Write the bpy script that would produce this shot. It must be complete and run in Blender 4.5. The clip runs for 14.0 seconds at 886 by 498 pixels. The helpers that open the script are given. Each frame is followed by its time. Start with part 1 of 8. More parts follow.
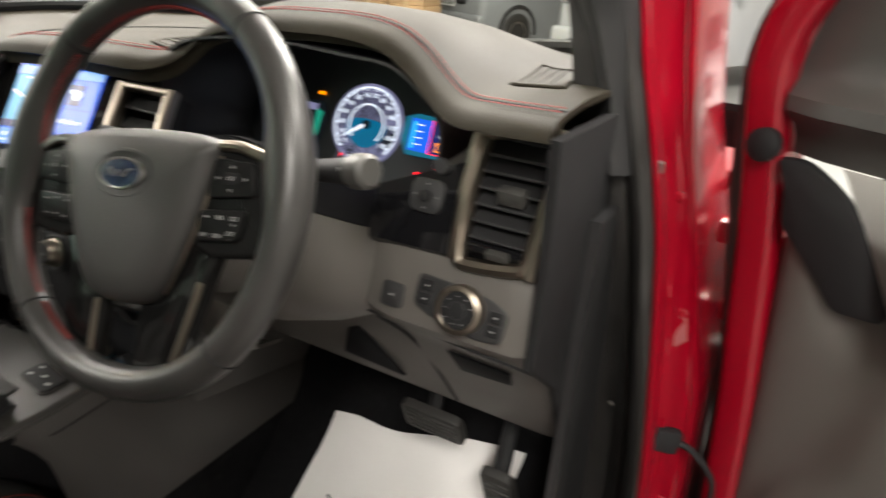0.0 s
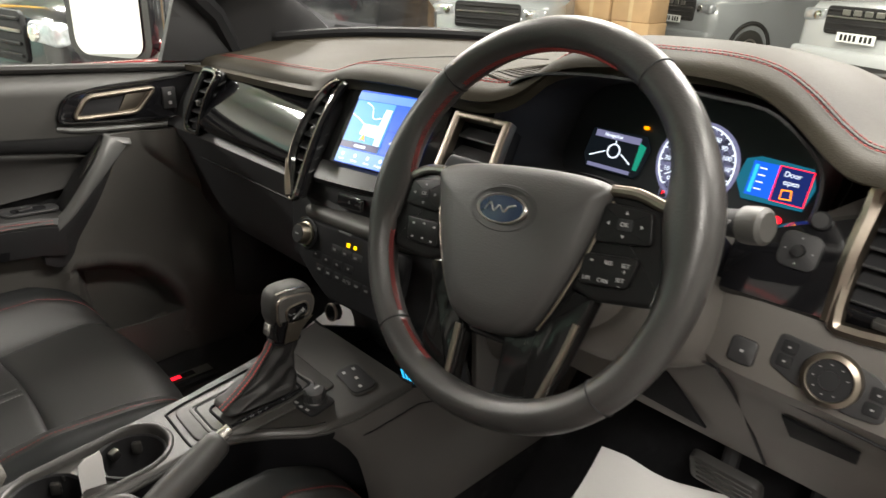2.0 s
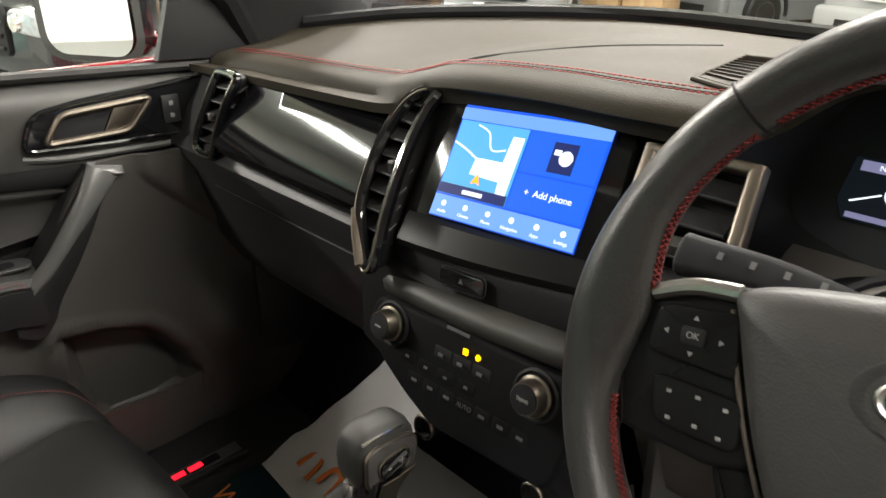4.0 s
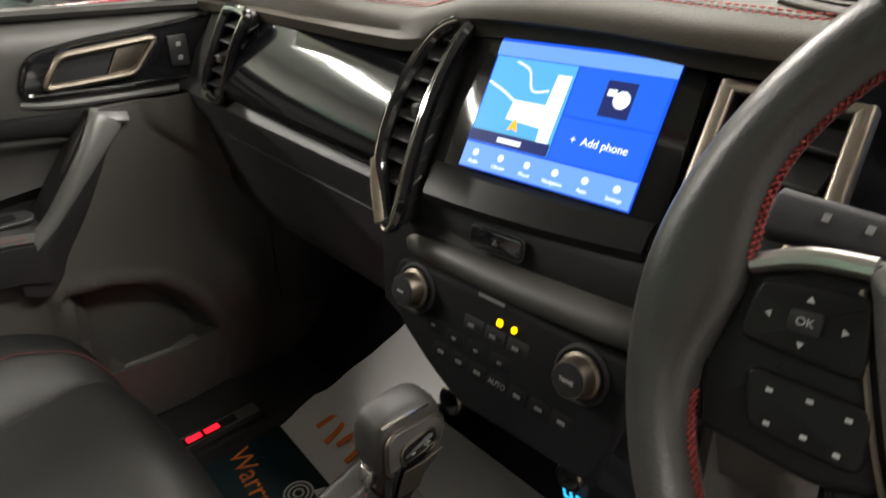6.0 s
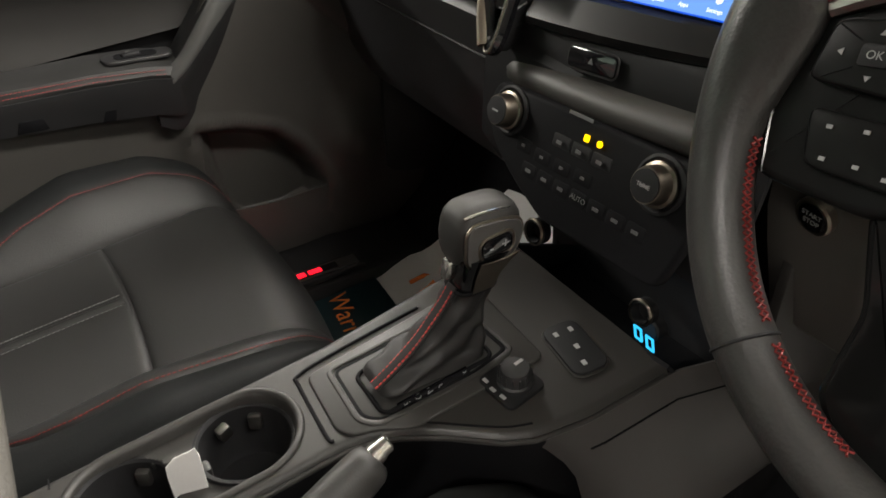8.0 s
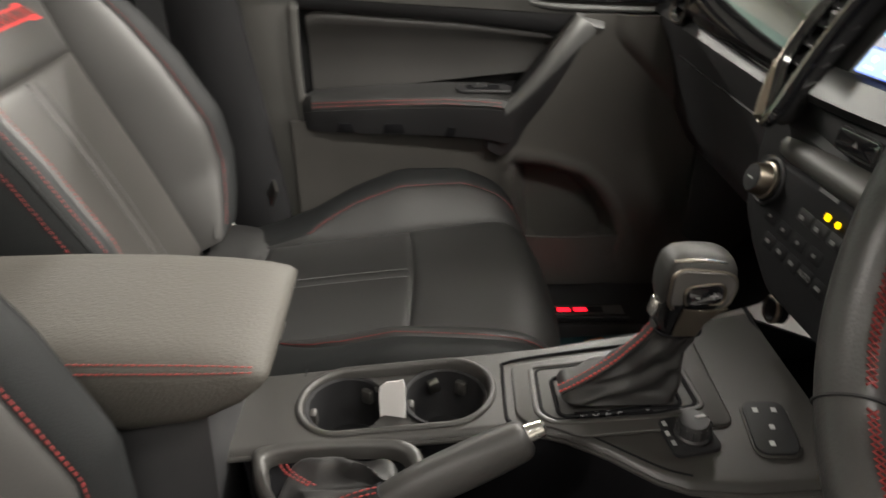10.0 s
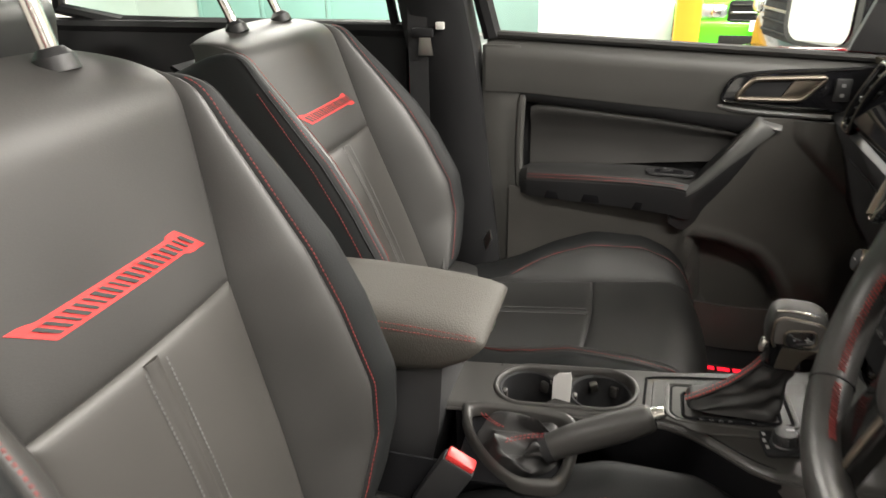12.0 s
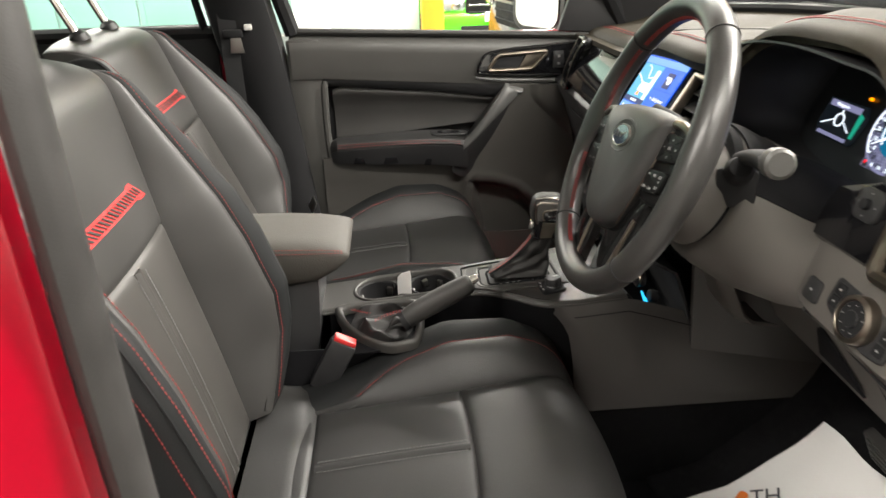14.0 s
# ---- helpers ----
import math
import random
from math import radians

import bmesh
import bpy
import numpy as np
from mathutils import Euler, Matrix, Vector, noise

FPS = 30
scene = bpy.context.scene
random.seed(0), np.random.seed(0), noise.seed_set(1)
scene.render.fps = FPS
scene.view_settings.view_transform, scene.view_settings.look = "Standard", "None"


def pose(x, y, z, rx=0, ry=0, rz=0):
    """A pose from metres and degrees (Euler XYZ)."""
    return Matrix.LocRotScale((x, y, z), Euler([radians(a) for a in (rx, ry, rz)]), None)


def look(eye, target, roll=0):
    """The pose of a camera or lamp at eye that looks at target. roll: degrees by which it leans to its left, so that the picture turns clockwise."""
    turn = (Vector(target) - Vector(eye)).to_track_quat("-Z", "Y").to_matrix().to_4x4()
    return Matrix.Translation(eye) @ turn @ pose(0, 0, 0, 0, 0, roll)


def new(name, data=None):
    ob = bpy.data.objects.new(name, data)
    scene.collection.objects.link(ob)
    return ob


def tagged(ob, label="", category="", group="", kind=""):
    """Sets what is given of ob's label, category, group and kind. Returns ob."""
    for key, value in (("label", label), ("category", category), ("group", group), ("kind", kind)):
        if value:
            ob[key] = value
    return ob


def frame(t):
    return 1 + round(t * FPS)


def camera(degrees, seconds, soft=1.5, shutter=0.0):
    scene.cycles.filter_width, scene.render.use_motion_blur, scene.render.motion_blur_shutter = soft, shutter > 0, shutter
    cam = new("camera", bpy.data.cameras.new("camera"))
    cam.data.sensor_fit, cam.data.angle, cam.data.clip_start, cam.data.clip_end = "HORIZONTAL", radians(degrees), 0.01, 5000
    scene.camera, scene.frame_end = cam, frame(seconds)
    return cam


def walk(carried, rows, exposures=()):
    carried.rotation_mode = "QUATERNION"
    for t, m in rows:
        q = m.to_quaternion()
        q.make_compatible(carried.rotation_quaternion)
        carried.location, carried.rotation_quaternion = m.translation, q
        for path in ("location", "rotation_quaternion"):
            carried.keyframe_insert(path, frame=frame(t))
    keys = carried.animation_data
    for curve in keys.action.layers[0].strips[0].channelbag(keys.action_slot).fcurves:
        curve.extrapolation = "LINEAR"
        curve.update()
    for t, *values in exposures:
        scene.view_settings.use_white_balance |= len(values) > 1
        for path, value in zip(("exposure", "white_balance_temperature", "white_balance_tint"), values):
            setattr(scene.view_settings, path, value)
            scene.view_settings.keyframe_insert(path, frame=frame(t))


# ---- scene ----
cam = camera(65.6, 14.0, shutter=0.5)
PATH = [
    (0, (0.8753, 0.2502, 1.5569), (0.0265, 1.8817, 0.7709), 4.42),
    (0.5, (0.8203, 0.2069, 1.5719), (-0.2783, 1.6791, 0.7808), 3.68),
    (1, (0.7873, 0.1761, 1.5788), (-0.4339, 1.5494, 0.7898), 3.69),
    (1.5, (0.7661, 0.1669, 1.5756), (-0.5018, 1.4971, 0.7864), 3.57),
    (2, (0.738, 0.1679, 1.5694), (-0.5536, 1.4799, 0.7882), 2.9),
    (2.5, (0.6523, 0.188, 1.5737), (-0.6434, 1.4875, 0.7786), 1.93),
    (3, (0.5311, 0.23, 1.565), (-0.7597, 1.5233, 0.7519), 0.94),
    (3.2, (0.4868, 0.2497, 1.5484), (-0.8024, 1.5404, 0.7286), 0.95),
    (5.3, (0.3184, 0.3775, 1.5329), (-0.9339, 1.6475, 0.6278), 0.2),
    (5.5, (0.3157, 0.3783, 1.5303), (-0.9391, 1.6354, 0.6108), 0.22),
    (6, (0.3167, 0.3666, 1.506), (-0.9595, 1.5652, 0.5393), 0.34),
    (6.5, (0.3328, 0.3533, 1.4799), (-0.9748, 1.4698, 0.4582), 0.5),
    (7, (0.348, 0.338, 1.459), (-0.9779, 1.3682, 0.3725), 0.27),
    (7.2, (0.3553, 0.3356, 1.4466), (-0.9799, 1.3338, 0.3417), 0.24),
    (9.3, (0.4456, 0.3246, 1.4428), (-1.129, 0.8265, 0.3164), -0.57),
    (9.5, (0.4566, 0.3434, 1.4343), (-1.1837, 0.7147, 0.3519), -1.08),
    (10, (0.5074, 0.3795, 1.4505), (-1.2214, 0.4311, 0.4463), -0.17),
    (10.5, (0.5739, 0.3923, 1.4794), (-1.1792, 0.1491, 0.5481), 0.06),
    (11, (0.6417, 0.3969, 1.5133), (-1.0997, -0.0545, 0.6394), -0.21),
    (11.5, (0.7031, 0.4082, 1.5308), (-1.0299, -0.1277, 0.6883), -0.6),
    (12, (0.8019, 0.4083, 1.5601), (-0.9454, -0.0958, 0.7277), -1.18),
    (12.5, (0.9044, 0.3977, 1.5651), (-0.8744, 0.0362, 0.7253), -1.28),
    (13, (0.9765, 0.3945, 1.5714), (-0.8262, 0.2145, 0.7242), -1.39),
    (13.5, (1.0681, 0.3761, 1.5751), (-0.7417, 0.3735, 0.7237), -1.34),
    (14, (1.1692, 0.345, 1.6001), (-0.6382, 0.4608, 0.7515), -1.53),
]
walk(cam, [(t, look(eye, target, roll)) for t, eye, target, roll in PATH], [(0, 0.36), (2.5, 0.46), (3.2, 0.44), (5.3, 0.46), (6.2, 0.40), (7.2, 0.26), (9.3, 0.44), (11, 0.46), (12.5, 0.42), (14, 0.54)])

# ---- world and light ----
world = bpy.data.worlds.new("showroom_air")
scene.world = world
world.use_nodes = True
world.node_tree.nodes["Background"].inputs[0].default_value = (0.75, 0.86, 1.0, 1)
world.node_tree.nodes["Background"].inputs[1].default_value = 0.08


def area_lamp(name, loc, target, sx, sy, watts, col=(1.0, 0.95, 0.87)):
    li = bpy.data.lights.new(name, "AREA")
    li.shape, li.size, li.size_y, li.energy, li.color = "RECTANGLE", sx, sy, watts, col
    ob = new(name, li)
    ob.matrix_world = look(loc, target)
    return ob


# unseen lamps; places and watts set to light the seats, dash and gloss trim
LAMP_ROWS = [(-6.5, 3.0, 1200), (-2.2, 4.5, 700), (0.5, 5.6, 1000), (2.6, 2.2, 260), (6.0, 4.0, 300), (2.6, -3.4, 380), (-2.0, -5.5, 450), (-3.5, 10.5, 80), (-7.0, -3.2, 900)]
for lx, ly, watts in LAMP_ROWS:
    area_lamp("ceiling_lamp", (lx, ly, 4.75), (lx, ly, 0), 0.5, 3.6, watts)

# ---- materials ----


def material(name, col, rough=0.5, metal=0.0, var=0.18, scale=9.0, bump=0.15, bscale=700.0, coat=0.0, cells=False, spec=0.5, dist=0.0006):
    """A surface with slow blotches, fine grain in colour and gloss, and a fine relief."""
    m = bpy.data.materials.new(name)
    m.use_nodes = True
    nt = m.node_tree
    b = nt.nodes["Principled BSDF"]
    tc = nt.nodes.new("ShaderNodeTexCoord")
    big = nt.nodes.new("ShaderNodeTexNoise")
    big.inputs["Scale"].default_value, big.inputs["Detail"].default_value = scale, 4
    nt.links.new(tc.outputs["Object"], big.inputs["Vector"])
    fine = nt.nodes.new("ShaderNodeTexVoronoi" if cells else "ShaderNodeTexNoise")
    fine.inputs["Scale"].default_value = bscale
    nt.links.new(tc.outputs["Object"], fine.inputs["Vector"])
    ramp = nt.nodes.new("ShaderNodeMapRange")
    ramp.inputs["From Min"].default_value, ramp.inputs["From Max"].default_value = 0.3, 0.7
    ramp.inputs["To Min"].default_value, ramp.inputs["To Max"].default_value = 1 - var, 1 + var
    nt.links.new(big.outputs[0], ramp.inputs["Value"])
    ramp2 = nt.nodes.new("ShaderNodeMapRange")
    ramp2.inputs["To Min"].default_value, ramp2.inputs["To Max"].default_value = 1 - var * 0.5, 1 + var * 0.5
    nt.links.new(fine.outputs[0], ramp2.inputs["Value"])
    mul = nt.nodes.new("ShaderNodeMath")
    mul.operation = "MULTIPLY"
    nt.links.new(ramp.outputs[0], mul.inputs[0])
    nt.links.new(ramp2.outputs[0], mul.inputs[1])
    sc = nt.nodes.new("ShaderNodeVectorMath")
    sc.operation = "SCALE"
    sc.inputs[0].default_value = col
    nt.links.new(mul.outputs[0], sc.inputs["Scale"])
    nt.links.new(sc.outputs[0], b.inputs["Base Color"])
    rr = nt.nodes.new("ShaderNodeMath")
    rr.operation, rr.use_clamp = "MULTIPLY", True
    rr.inputs[1].default_value = rough
    nt.links.new(ramp.outputs[0], rr.inputs[0])
    nt.links.new(rr.outputs[0], b.inputs["Roughness"])
    b.inputs["Metallic"].default_value = metal
    b.inputs["Coat Weight"].default_value = coat
    b.inputs["Coat Roughness"].default_value = 0.06
    b.inputs["Specular IOR Level"].default_value = spec
    if bump:
        bp = nt.nodes.new("ShaderNodeBump")
        bp.inputs["Strength"].default_value, bp.inputs["Distance"].default_value = bump, dist
        nt.links.new(fine.outputs[0], bp.inputs["Height"])
        nt.links.new(bp.outputs[0], b.inputs["Normal"])
    return m


def glow(name, col, strength):
    m = bpy.data.materials.new(name)
    m.use_nodes = True
    nt = m.node_tree
    b = nt.nodes["Principled BSDF"]
    b.inputs["Base Color"].default_value = (0.01, 0.01, 0.01, 1)
    b.inputs["Roughness"].default_value = 0.25
    b.inputs["Specular IOR Level"].default_value = 0.12
    b.inputs["Emission Color"].default_value = (*col, 1)
    b.inputs["Emission Strength"].default_value = strength
    return m


def pane(name, tint=(1, 1, 1), ior=1.45):
    m = bpy.data.materials.new(name)
    m.use_nodes = True
    nt = m.node_tree
    nt.nodes.remove(nt.nodes["Principled BSDF"])
    tr = nt.nodes.new("ShaderNodeBsdfTransparent")
    tr.inputs[0].default_value = (*tint, 1)
    gl = nt.nodes.new("ShaderNodeBsdfGlossy")
    gl.inputs["Roughness"].default_value = 0.02
    fr = nt.nodes.new("ShaderNodeFresnel")
    fr.inputs[0].default_value = ior
    mx = nt.nodes.new("ShaderNodeMixShader")
    cap = nt.nodes.new("ShaderNodeMath")
    cap.operation = "MINIMUM"
    cap.inputs[1].default_value = 0.07
    nt.links.new(fr.outputs[0], cap.inputs[0])
    nt.links.new(cap.outputs[0], mx.inputs[0])
    nt.links.new(tr.outputs[0], mx.inputs[1])
    nt.links.new(gl.outputs[0], mx.inputs[2])
    nt.links.new(mx.outputs[0], nt.nodes["Material Output"].inputs[0])
    return m


LEATHER = material("black_leather", (0.0190, 0.0188, 0.0186), 0.52, var=0.12, scale=7, bump=0.28, bscale=520, cells=True, dist=0.0005)
# dull side leather, blackened further for the shade on the seats' flanks
LEATHERSIDE = material("shaded_side_leather", (0.0085, 0.0092, 0.0095), 0.68, spec=0.24, var=0.12, scale=7, bump=0.25, bscale=520, cells=True, dist=0.0005)
# LEATHER2 and LEATHER3 carry the light on the backrests in a paler base
LEATHER2 = material("soft_black_leather", (0.0285, 0.0275, 0.0262), 0.50, var=0.10, scale=6, bump=0.18, bscale=620, cells=True, dist=0.0004)
LEATHER3 = material("lightened_grey_leather", (0.0325, 0.0305, 0.0280), 0.50, var=0.08, scale=6, bump=0.18, bscale=900, cells=True, dist=0.0004)
LIDSKIN = material("grained_lid_leather", (0.040, 0.037, 0.032), 0.66, spec=0.35, var=0.10, scale=9, bump=0.5, bscale=420, cells=True, dist=0.0007)
# teal-grey base carries the reflection on the instrument face
LENSFACE = material("reflection_grey_face", (0.018, 0.021, 0.023), 0.34, spec=0.6, var=0.06, bump=0.02)
DASHSTITCH = material("dull_red_thread", (0.23, 0.020, 0.018), 0.6, var=0.25, scale=60, bump=0.3)
RIM = material("wheel_leather", (0.029, 0.028, 0.027), 0.36, var=0.15, scale=14, bump=0.3, bscale=500, cells=True, dist=0.0004)
GRIP = material("satin_grey_paint", (0.085, 0.085, 0.083), 0.32, var=0.06, bump=0.05)
PLASTIC = material("grained_black_plastic", (0.020, 0.020, 0.021), 0.46, var=0.12, scale=6, bump=0.35, bscale=750, cells=True, dist=0.0004)
# warm tint put into the black skin for the yellow light it reflects
PAD = material("soft_dash_skin", (0.0255, 0.0218, 0.0152), 0.66, spec=0.15, var=0.10, scale=5, bump=0.4, bscale=650, cells=True, dist=0.0005)
FLANK = material("grey_flank_plastic", (0.042, 0.039, 0.037), 0.52, var=0.07, scale=4, bump=0.25, bscale=900, cells=True, dist=0.0003)
KNEE2 = material("dark_ledge_plastic", (0.038, 0.036, 0.033), 0.55, var=0.07, scale=4, bump=0.25, bscale=900, cells=True, dist=0.0003)
KNEE = material("warm_grey_plastic", (0.086, 0.079, 0.072), 0.58, var=0.07, scale=4, bump=0.25, bscale=900, cells=True, dist=0.0003)
TRIM = material("door_trim_plastic", (0.046, 0.045, 0.042), 0.42, var=0.10, scale=5, bump=0.35, bscale=700, cells=True, dist=0.0004)
GLOSS = material("piano_black", (0.006, 0.006, 0.007), 0.07, var=0.05, bump=0.0, coat=0.6, spec=0.6)
LIPBLACK = material("satin_lip_black", (0.009, 0.009, 0.009), 0.30, var=0.05, bump=0.0, spec=0.10)
GLOSSLOW = material("dull_piano_black", (0.007, 0.007, 0.007), 0.07, var=0.05, bump=0.0, spec=0.22)
# black plastic, and also the shade in wells, slots and notches
DEEP = material("black_plastic_and_shade", (0.006, 0.006, 0.007), 0.75, spec=0.12, var=0.2, bump=0.2, bscale=900)
LINER = material("dark_lower_lining", (0.058, 0.055, 0.051), 0.40, var=0.12, scale=6, bump=0.3, bscale=800, cells=True, dist=0.0004)
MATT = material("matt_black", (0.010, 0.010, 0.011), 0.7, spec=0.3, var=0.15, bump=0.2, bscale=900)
RUBBER = material("door_seal_rubber", (0.018, 0.017, 0.016), 0.62, var=0.15, scale=20, bump=0.3, bscale=600)
CARPET = material("black_carpet", (0.009, 0.009, 0.010), 0.95, var=0.35, scale=40, bump=0.8, bscale=1600, spec=0.1, dist=0.002)
CHROME = material("chrome", (0.80, 0.78, 0.74), 0.22, 1.0, var=0.08, bump=0.0)
SATIN = material("satin_silver", (0.34, 0.33, 0.31), 0.33, 1.0, var=0.08, bump=0.05)
SMOKE = material("smoked_chrome", (0.23, 0.20, 0.165), 0.36, 1.0, var=0.08, bump=0.0)
RED = material("red_car_paint", (0.24, 0.0010, 0.010), 0.26, var=0.05, scale=3, bump=0.02, coat=0.45, spec=0.35)
BOLDSTITCH = material("bright_red_thread", (0.34, 0.022, 0.018), 0.6, var=0.25, scale=60, bump=0.3)
STITCH = material("red_thread", (0.19, 0.018, 0.016), 0.6, var=0.25, scale=60, bump=0.3)
GREYSTITCH = material("grey_thread", (0.12, 0.12, 0.12), 0.6, var=0.25, scale=60, bump=0.3)
REDLOGO = material("embroidered_red", (0.44, 0.026, 0.025), 0.55, var=0.2, scale=90, bump=0.5, bscale=1500)
PAPER = material("white_paper", (0.72, 0.71, 0.70), 0.75, var=0.05, scale=5, bump=0.15, bscale=300)
PAPERGREY = material("grey_print", (0.06, 0.06, 0.07), 0.75, var=0.1)
ORANGEPRINT = material("orange_print", (0.75, 0.19, 0.03), 0.7, var=0.1)
TEAL = material("dark_teal_card", (0.006, 0.022, 0.028), 0.4, var=0.1, bump=0.05)
CLOTH = material("black_webbing", (0.014, 0.014, 0.015), 0.8, var=0.2, bump=0.5, bscale=900)
BADGE = material("blue_badge", (0.010, 0.020, 0.050), 0.2, var=0.1, bump=0.0, coat=0.5)
CONSOLE = material("satin_console_plastic", (0.026, 0.0248, 0.0232), 0.44, var=0.08, scale=5, bump=0.22, bscale=1100, cells=True, dist=0.0003)
GAITER = material("soft_gaiter_leather", (0.013, 0.0125, 0.0125), 0.55, var=0.12, scale=20, bump=0.25, bscale=700, cells=True, dist=0.0004)
SATINDARK = material("dark_satin_metal", (0.11, 0.105, 0.10), 0.36, 0.7, var=0.06, bump=0.05)
DIM = material("dim_symbol_print", (0.10, 0.10, 0.10), 0.6, var=0.05, bump=0.0)
MARK = material("pale_symbol_print", (0.29, 0.29, 0.29), 0.6, var=0.05, bump=0.0)
BUCKLERED = material("red_buckle_plastic", (0.55, 0.03, 0.03), 0.35, var=0.08, bump=0.05)
GLASS = pane("window_glass", (0.80, 0.84, 0.81))
# dark tint takes down the showroom's brightness seen through the windscreen
SCREENGLASS = pane("dimming_windscreen_glass", (0.46, 0.475, 0.45))
REARGLASS = pane("green_tinted_glass", (0.62, 0.80, 0.74))
LABELTINT = material("faded_pink_sticker", (0.30, 0.085, 0.085), 0.5, var=0.12, scale=30, bump=0.05)
MIRROR = material("mirror_glass", (0.9, 0.9, 0.9), 0.02, 1.0, var=0.01, bump=0.0)
FLOORPAINT = material("grey_floor_paint", (0.15, 0.15, 0.145), 0.35, var=0.12, scale=0.8, bump=0.1, bscale=60)
WALLWHITE = material("white_wall_paint", (0.62, 0.61, 0.585), 0.7, var=0.05, scale=1.0, bump=0.1, bscale=60)
CEILGREY = material("pale_ceiling_paint", (0.58, 0.57, 0.54), 0.8, var=0.05, scale=1.0, bump=0.1, bscale=60)
WALLTEAL = material("pale_green_panels", (0.33, 0.48, 0.45), 0.5, var=0.06, scale=1.0, bump=0.1, bscale=60)
YELLOW = material("yellow_column_paint", (0.78, 0.42, 0.03), 0.45, var=0.06, scale=2, bump=0.1, bscale=80)
CARD = material("brown_cardboard", (0.42, 0.27, 0.14), 0.8, var=0.15, scale=3, bump=0.2, bscale=90)
TAPE = material("parcel_tape", (0.50, 0.36, 0.20), 0.35, var=0.08)
# white paint, darkened in its colour for the weaker light on those cars
CARWHITE = material("dimmed_white_paint", (0.25, 0.26, 0.27), 0.22, var=0.02, scale=2, bump=0.0, coat=0.8)
CARSILVER = material("silver_car_paint", (0.40, 0.41, 0.42), 0.25, var=0.03, scale=2, bump=0.0, coat=0.8)
CARBLACK = material("black_car_paint", (0.012, 0.012, 0.014), 0.18, var=0.03, scale=2, bump=0.0, coat=0.9)
CARGREEN = material("green_car_paint", (0.10, 0.62, 0.02), 0.25, var=0.03, scale=2, bump=0.0, coat=0.8)
DARKGLASS = material("dark_car_glass", (0.01, 0.012, 0.013), 0.05, var=0.02, bump=0.0)
LAMPGLASS = material("headlamp_lens", (0.5, 0.52, 0.55), 0.08, 0.6, var=0.3, scale=18, bump=0.0)
PLATE = material("plate_white", (0.8, 0.8, 0.78), 0.4, var=0.02, bump=0.0)
S_BLUE = glow("screen_blue", (0.006, 0.075, 0.62), 1.2)
S_BLUE2 = glow("screen_tile_blue", (0.010, 0.105, 0.66), 1.15)
S_NAVY = glow("screen_navy", (0.01, 0.02, 0.12), 1.0)
S_MAP = glow("screen_map", (0.08, 0.36, 0.62), 1.15)
S_WHITE = glow("screen_white", (0.74, 0.82, 0.92), 1.35)
S_PALE = glow("screen_pale_blue", (0.14, 0.32, 0.74), 1.1)
S_TEALGLOW = glow("gauge_teal", (0.01, 0.13, 0.20), 0.9)
S_DARK = glow("display_black", (0.01, 0.015, 0.02), 0.4)
S_ORANGE = glow("amber_warning", (1.0, 0.26, 0.0), 2.0)
S_YELLOW = glow("yellow_indicator", (1.0, 0.62, 0.0), 2.2)
S_RED = glow("red_warning", (1.0, 0.008, 0.02), 2.2)
S_CYAN = glow("cyan_digits", (0.03, 0.45, 0.85), 1.3)
S_LILAC = glow("gauge_ring_light", (0.30, 0.30, 0.50), 0.55)
S_GREEN = glow("display_green", (0.01, 0.28, 0.18), 0.9)
S_DIALBLUE = glow("dial_blue", (0.0, 0.10, 0.20), 1.0)
LAMPFACE = glow("lamp_diffuser", (1.0, 0.95, 0.87), 9.0)

# ---- mesh helpers ----


def mesh_of(bm, name, mat, sharp=35):
    bmesh.ops.recalc_face_normals(bm, faces=bm.faces)
    me = bpy.data.meshes.new(name)
    bm.to_mesh(me)
    bm.free()
    me.materials.append(mat)
    for p in me.polygons:
        p.use_smooth = True
    me.set_sharp_from_angle(angle=radians(sharp))
    return me


def thing(name, label, category, group="", kind="", loc=(0, 0, 0)):
    ob = new(name)
    ob.empty_display_size = 0.05
    ob.location = loc
    return tagged(ob, label, category, group, kind)


def part(name, bm, mat, parent, label="", sharp=35):
    """One bmesh, in world places, as one mesh object under a thing or a part."""
    ob = new(name, mesh_of(bm, name, mat, sharp))
    ob.parent = parent
    if parent is not None and parent.parent is None:
        ob.matrix_parent_inverse = Matrix.Translation(parent.location).inverted()
    if label:
        ob["label"] = label
    return ob


def solo(name, bm, mat, label, category, group="", kind="", sharp=35):
    return tagged(new(name, mesh_of(bm, name, mat, sharp)), label, category, group, kind)


def join(*bms):
    out = bmesh.new()
    for b in bms:
        me = bpy.data.meshes.new("tmp")
        b.to_mesh(me)
        b.free()
        out.from_mesh(me)
        bpy.data.meshes.remove(me)
    return out


def xf(bm, m):
    bm.transform(m)
    return bm


def box(sx, sy, sz, bev=0.0, seg=2, m=None):
    bm = bmesh.new()
    bmesh.ops.create_cube(bm, size=1, matrix=Matrix.Diagonal((sx, sy, sz, 1)))
    if bev:
        bmesh.ops.bevel(bm, geom=bm.edges[:], offset=min(bev, 0.49 * min(sx, sy, sz)), segments=seg, affect="EDGES", profile=0.5)
    return xf(bm, m) if m is not None else bm


def boxat(x0, x1, y0, y1, z0, z1, bev=0.0, seg=2):
    return box(x1 - x0, y1 - y0, z1 - z0, bev, seg, Matrix.Translation(((x0 + x1) / 2, (y0 + y1) / 2, (z0 + z1) / 2)))


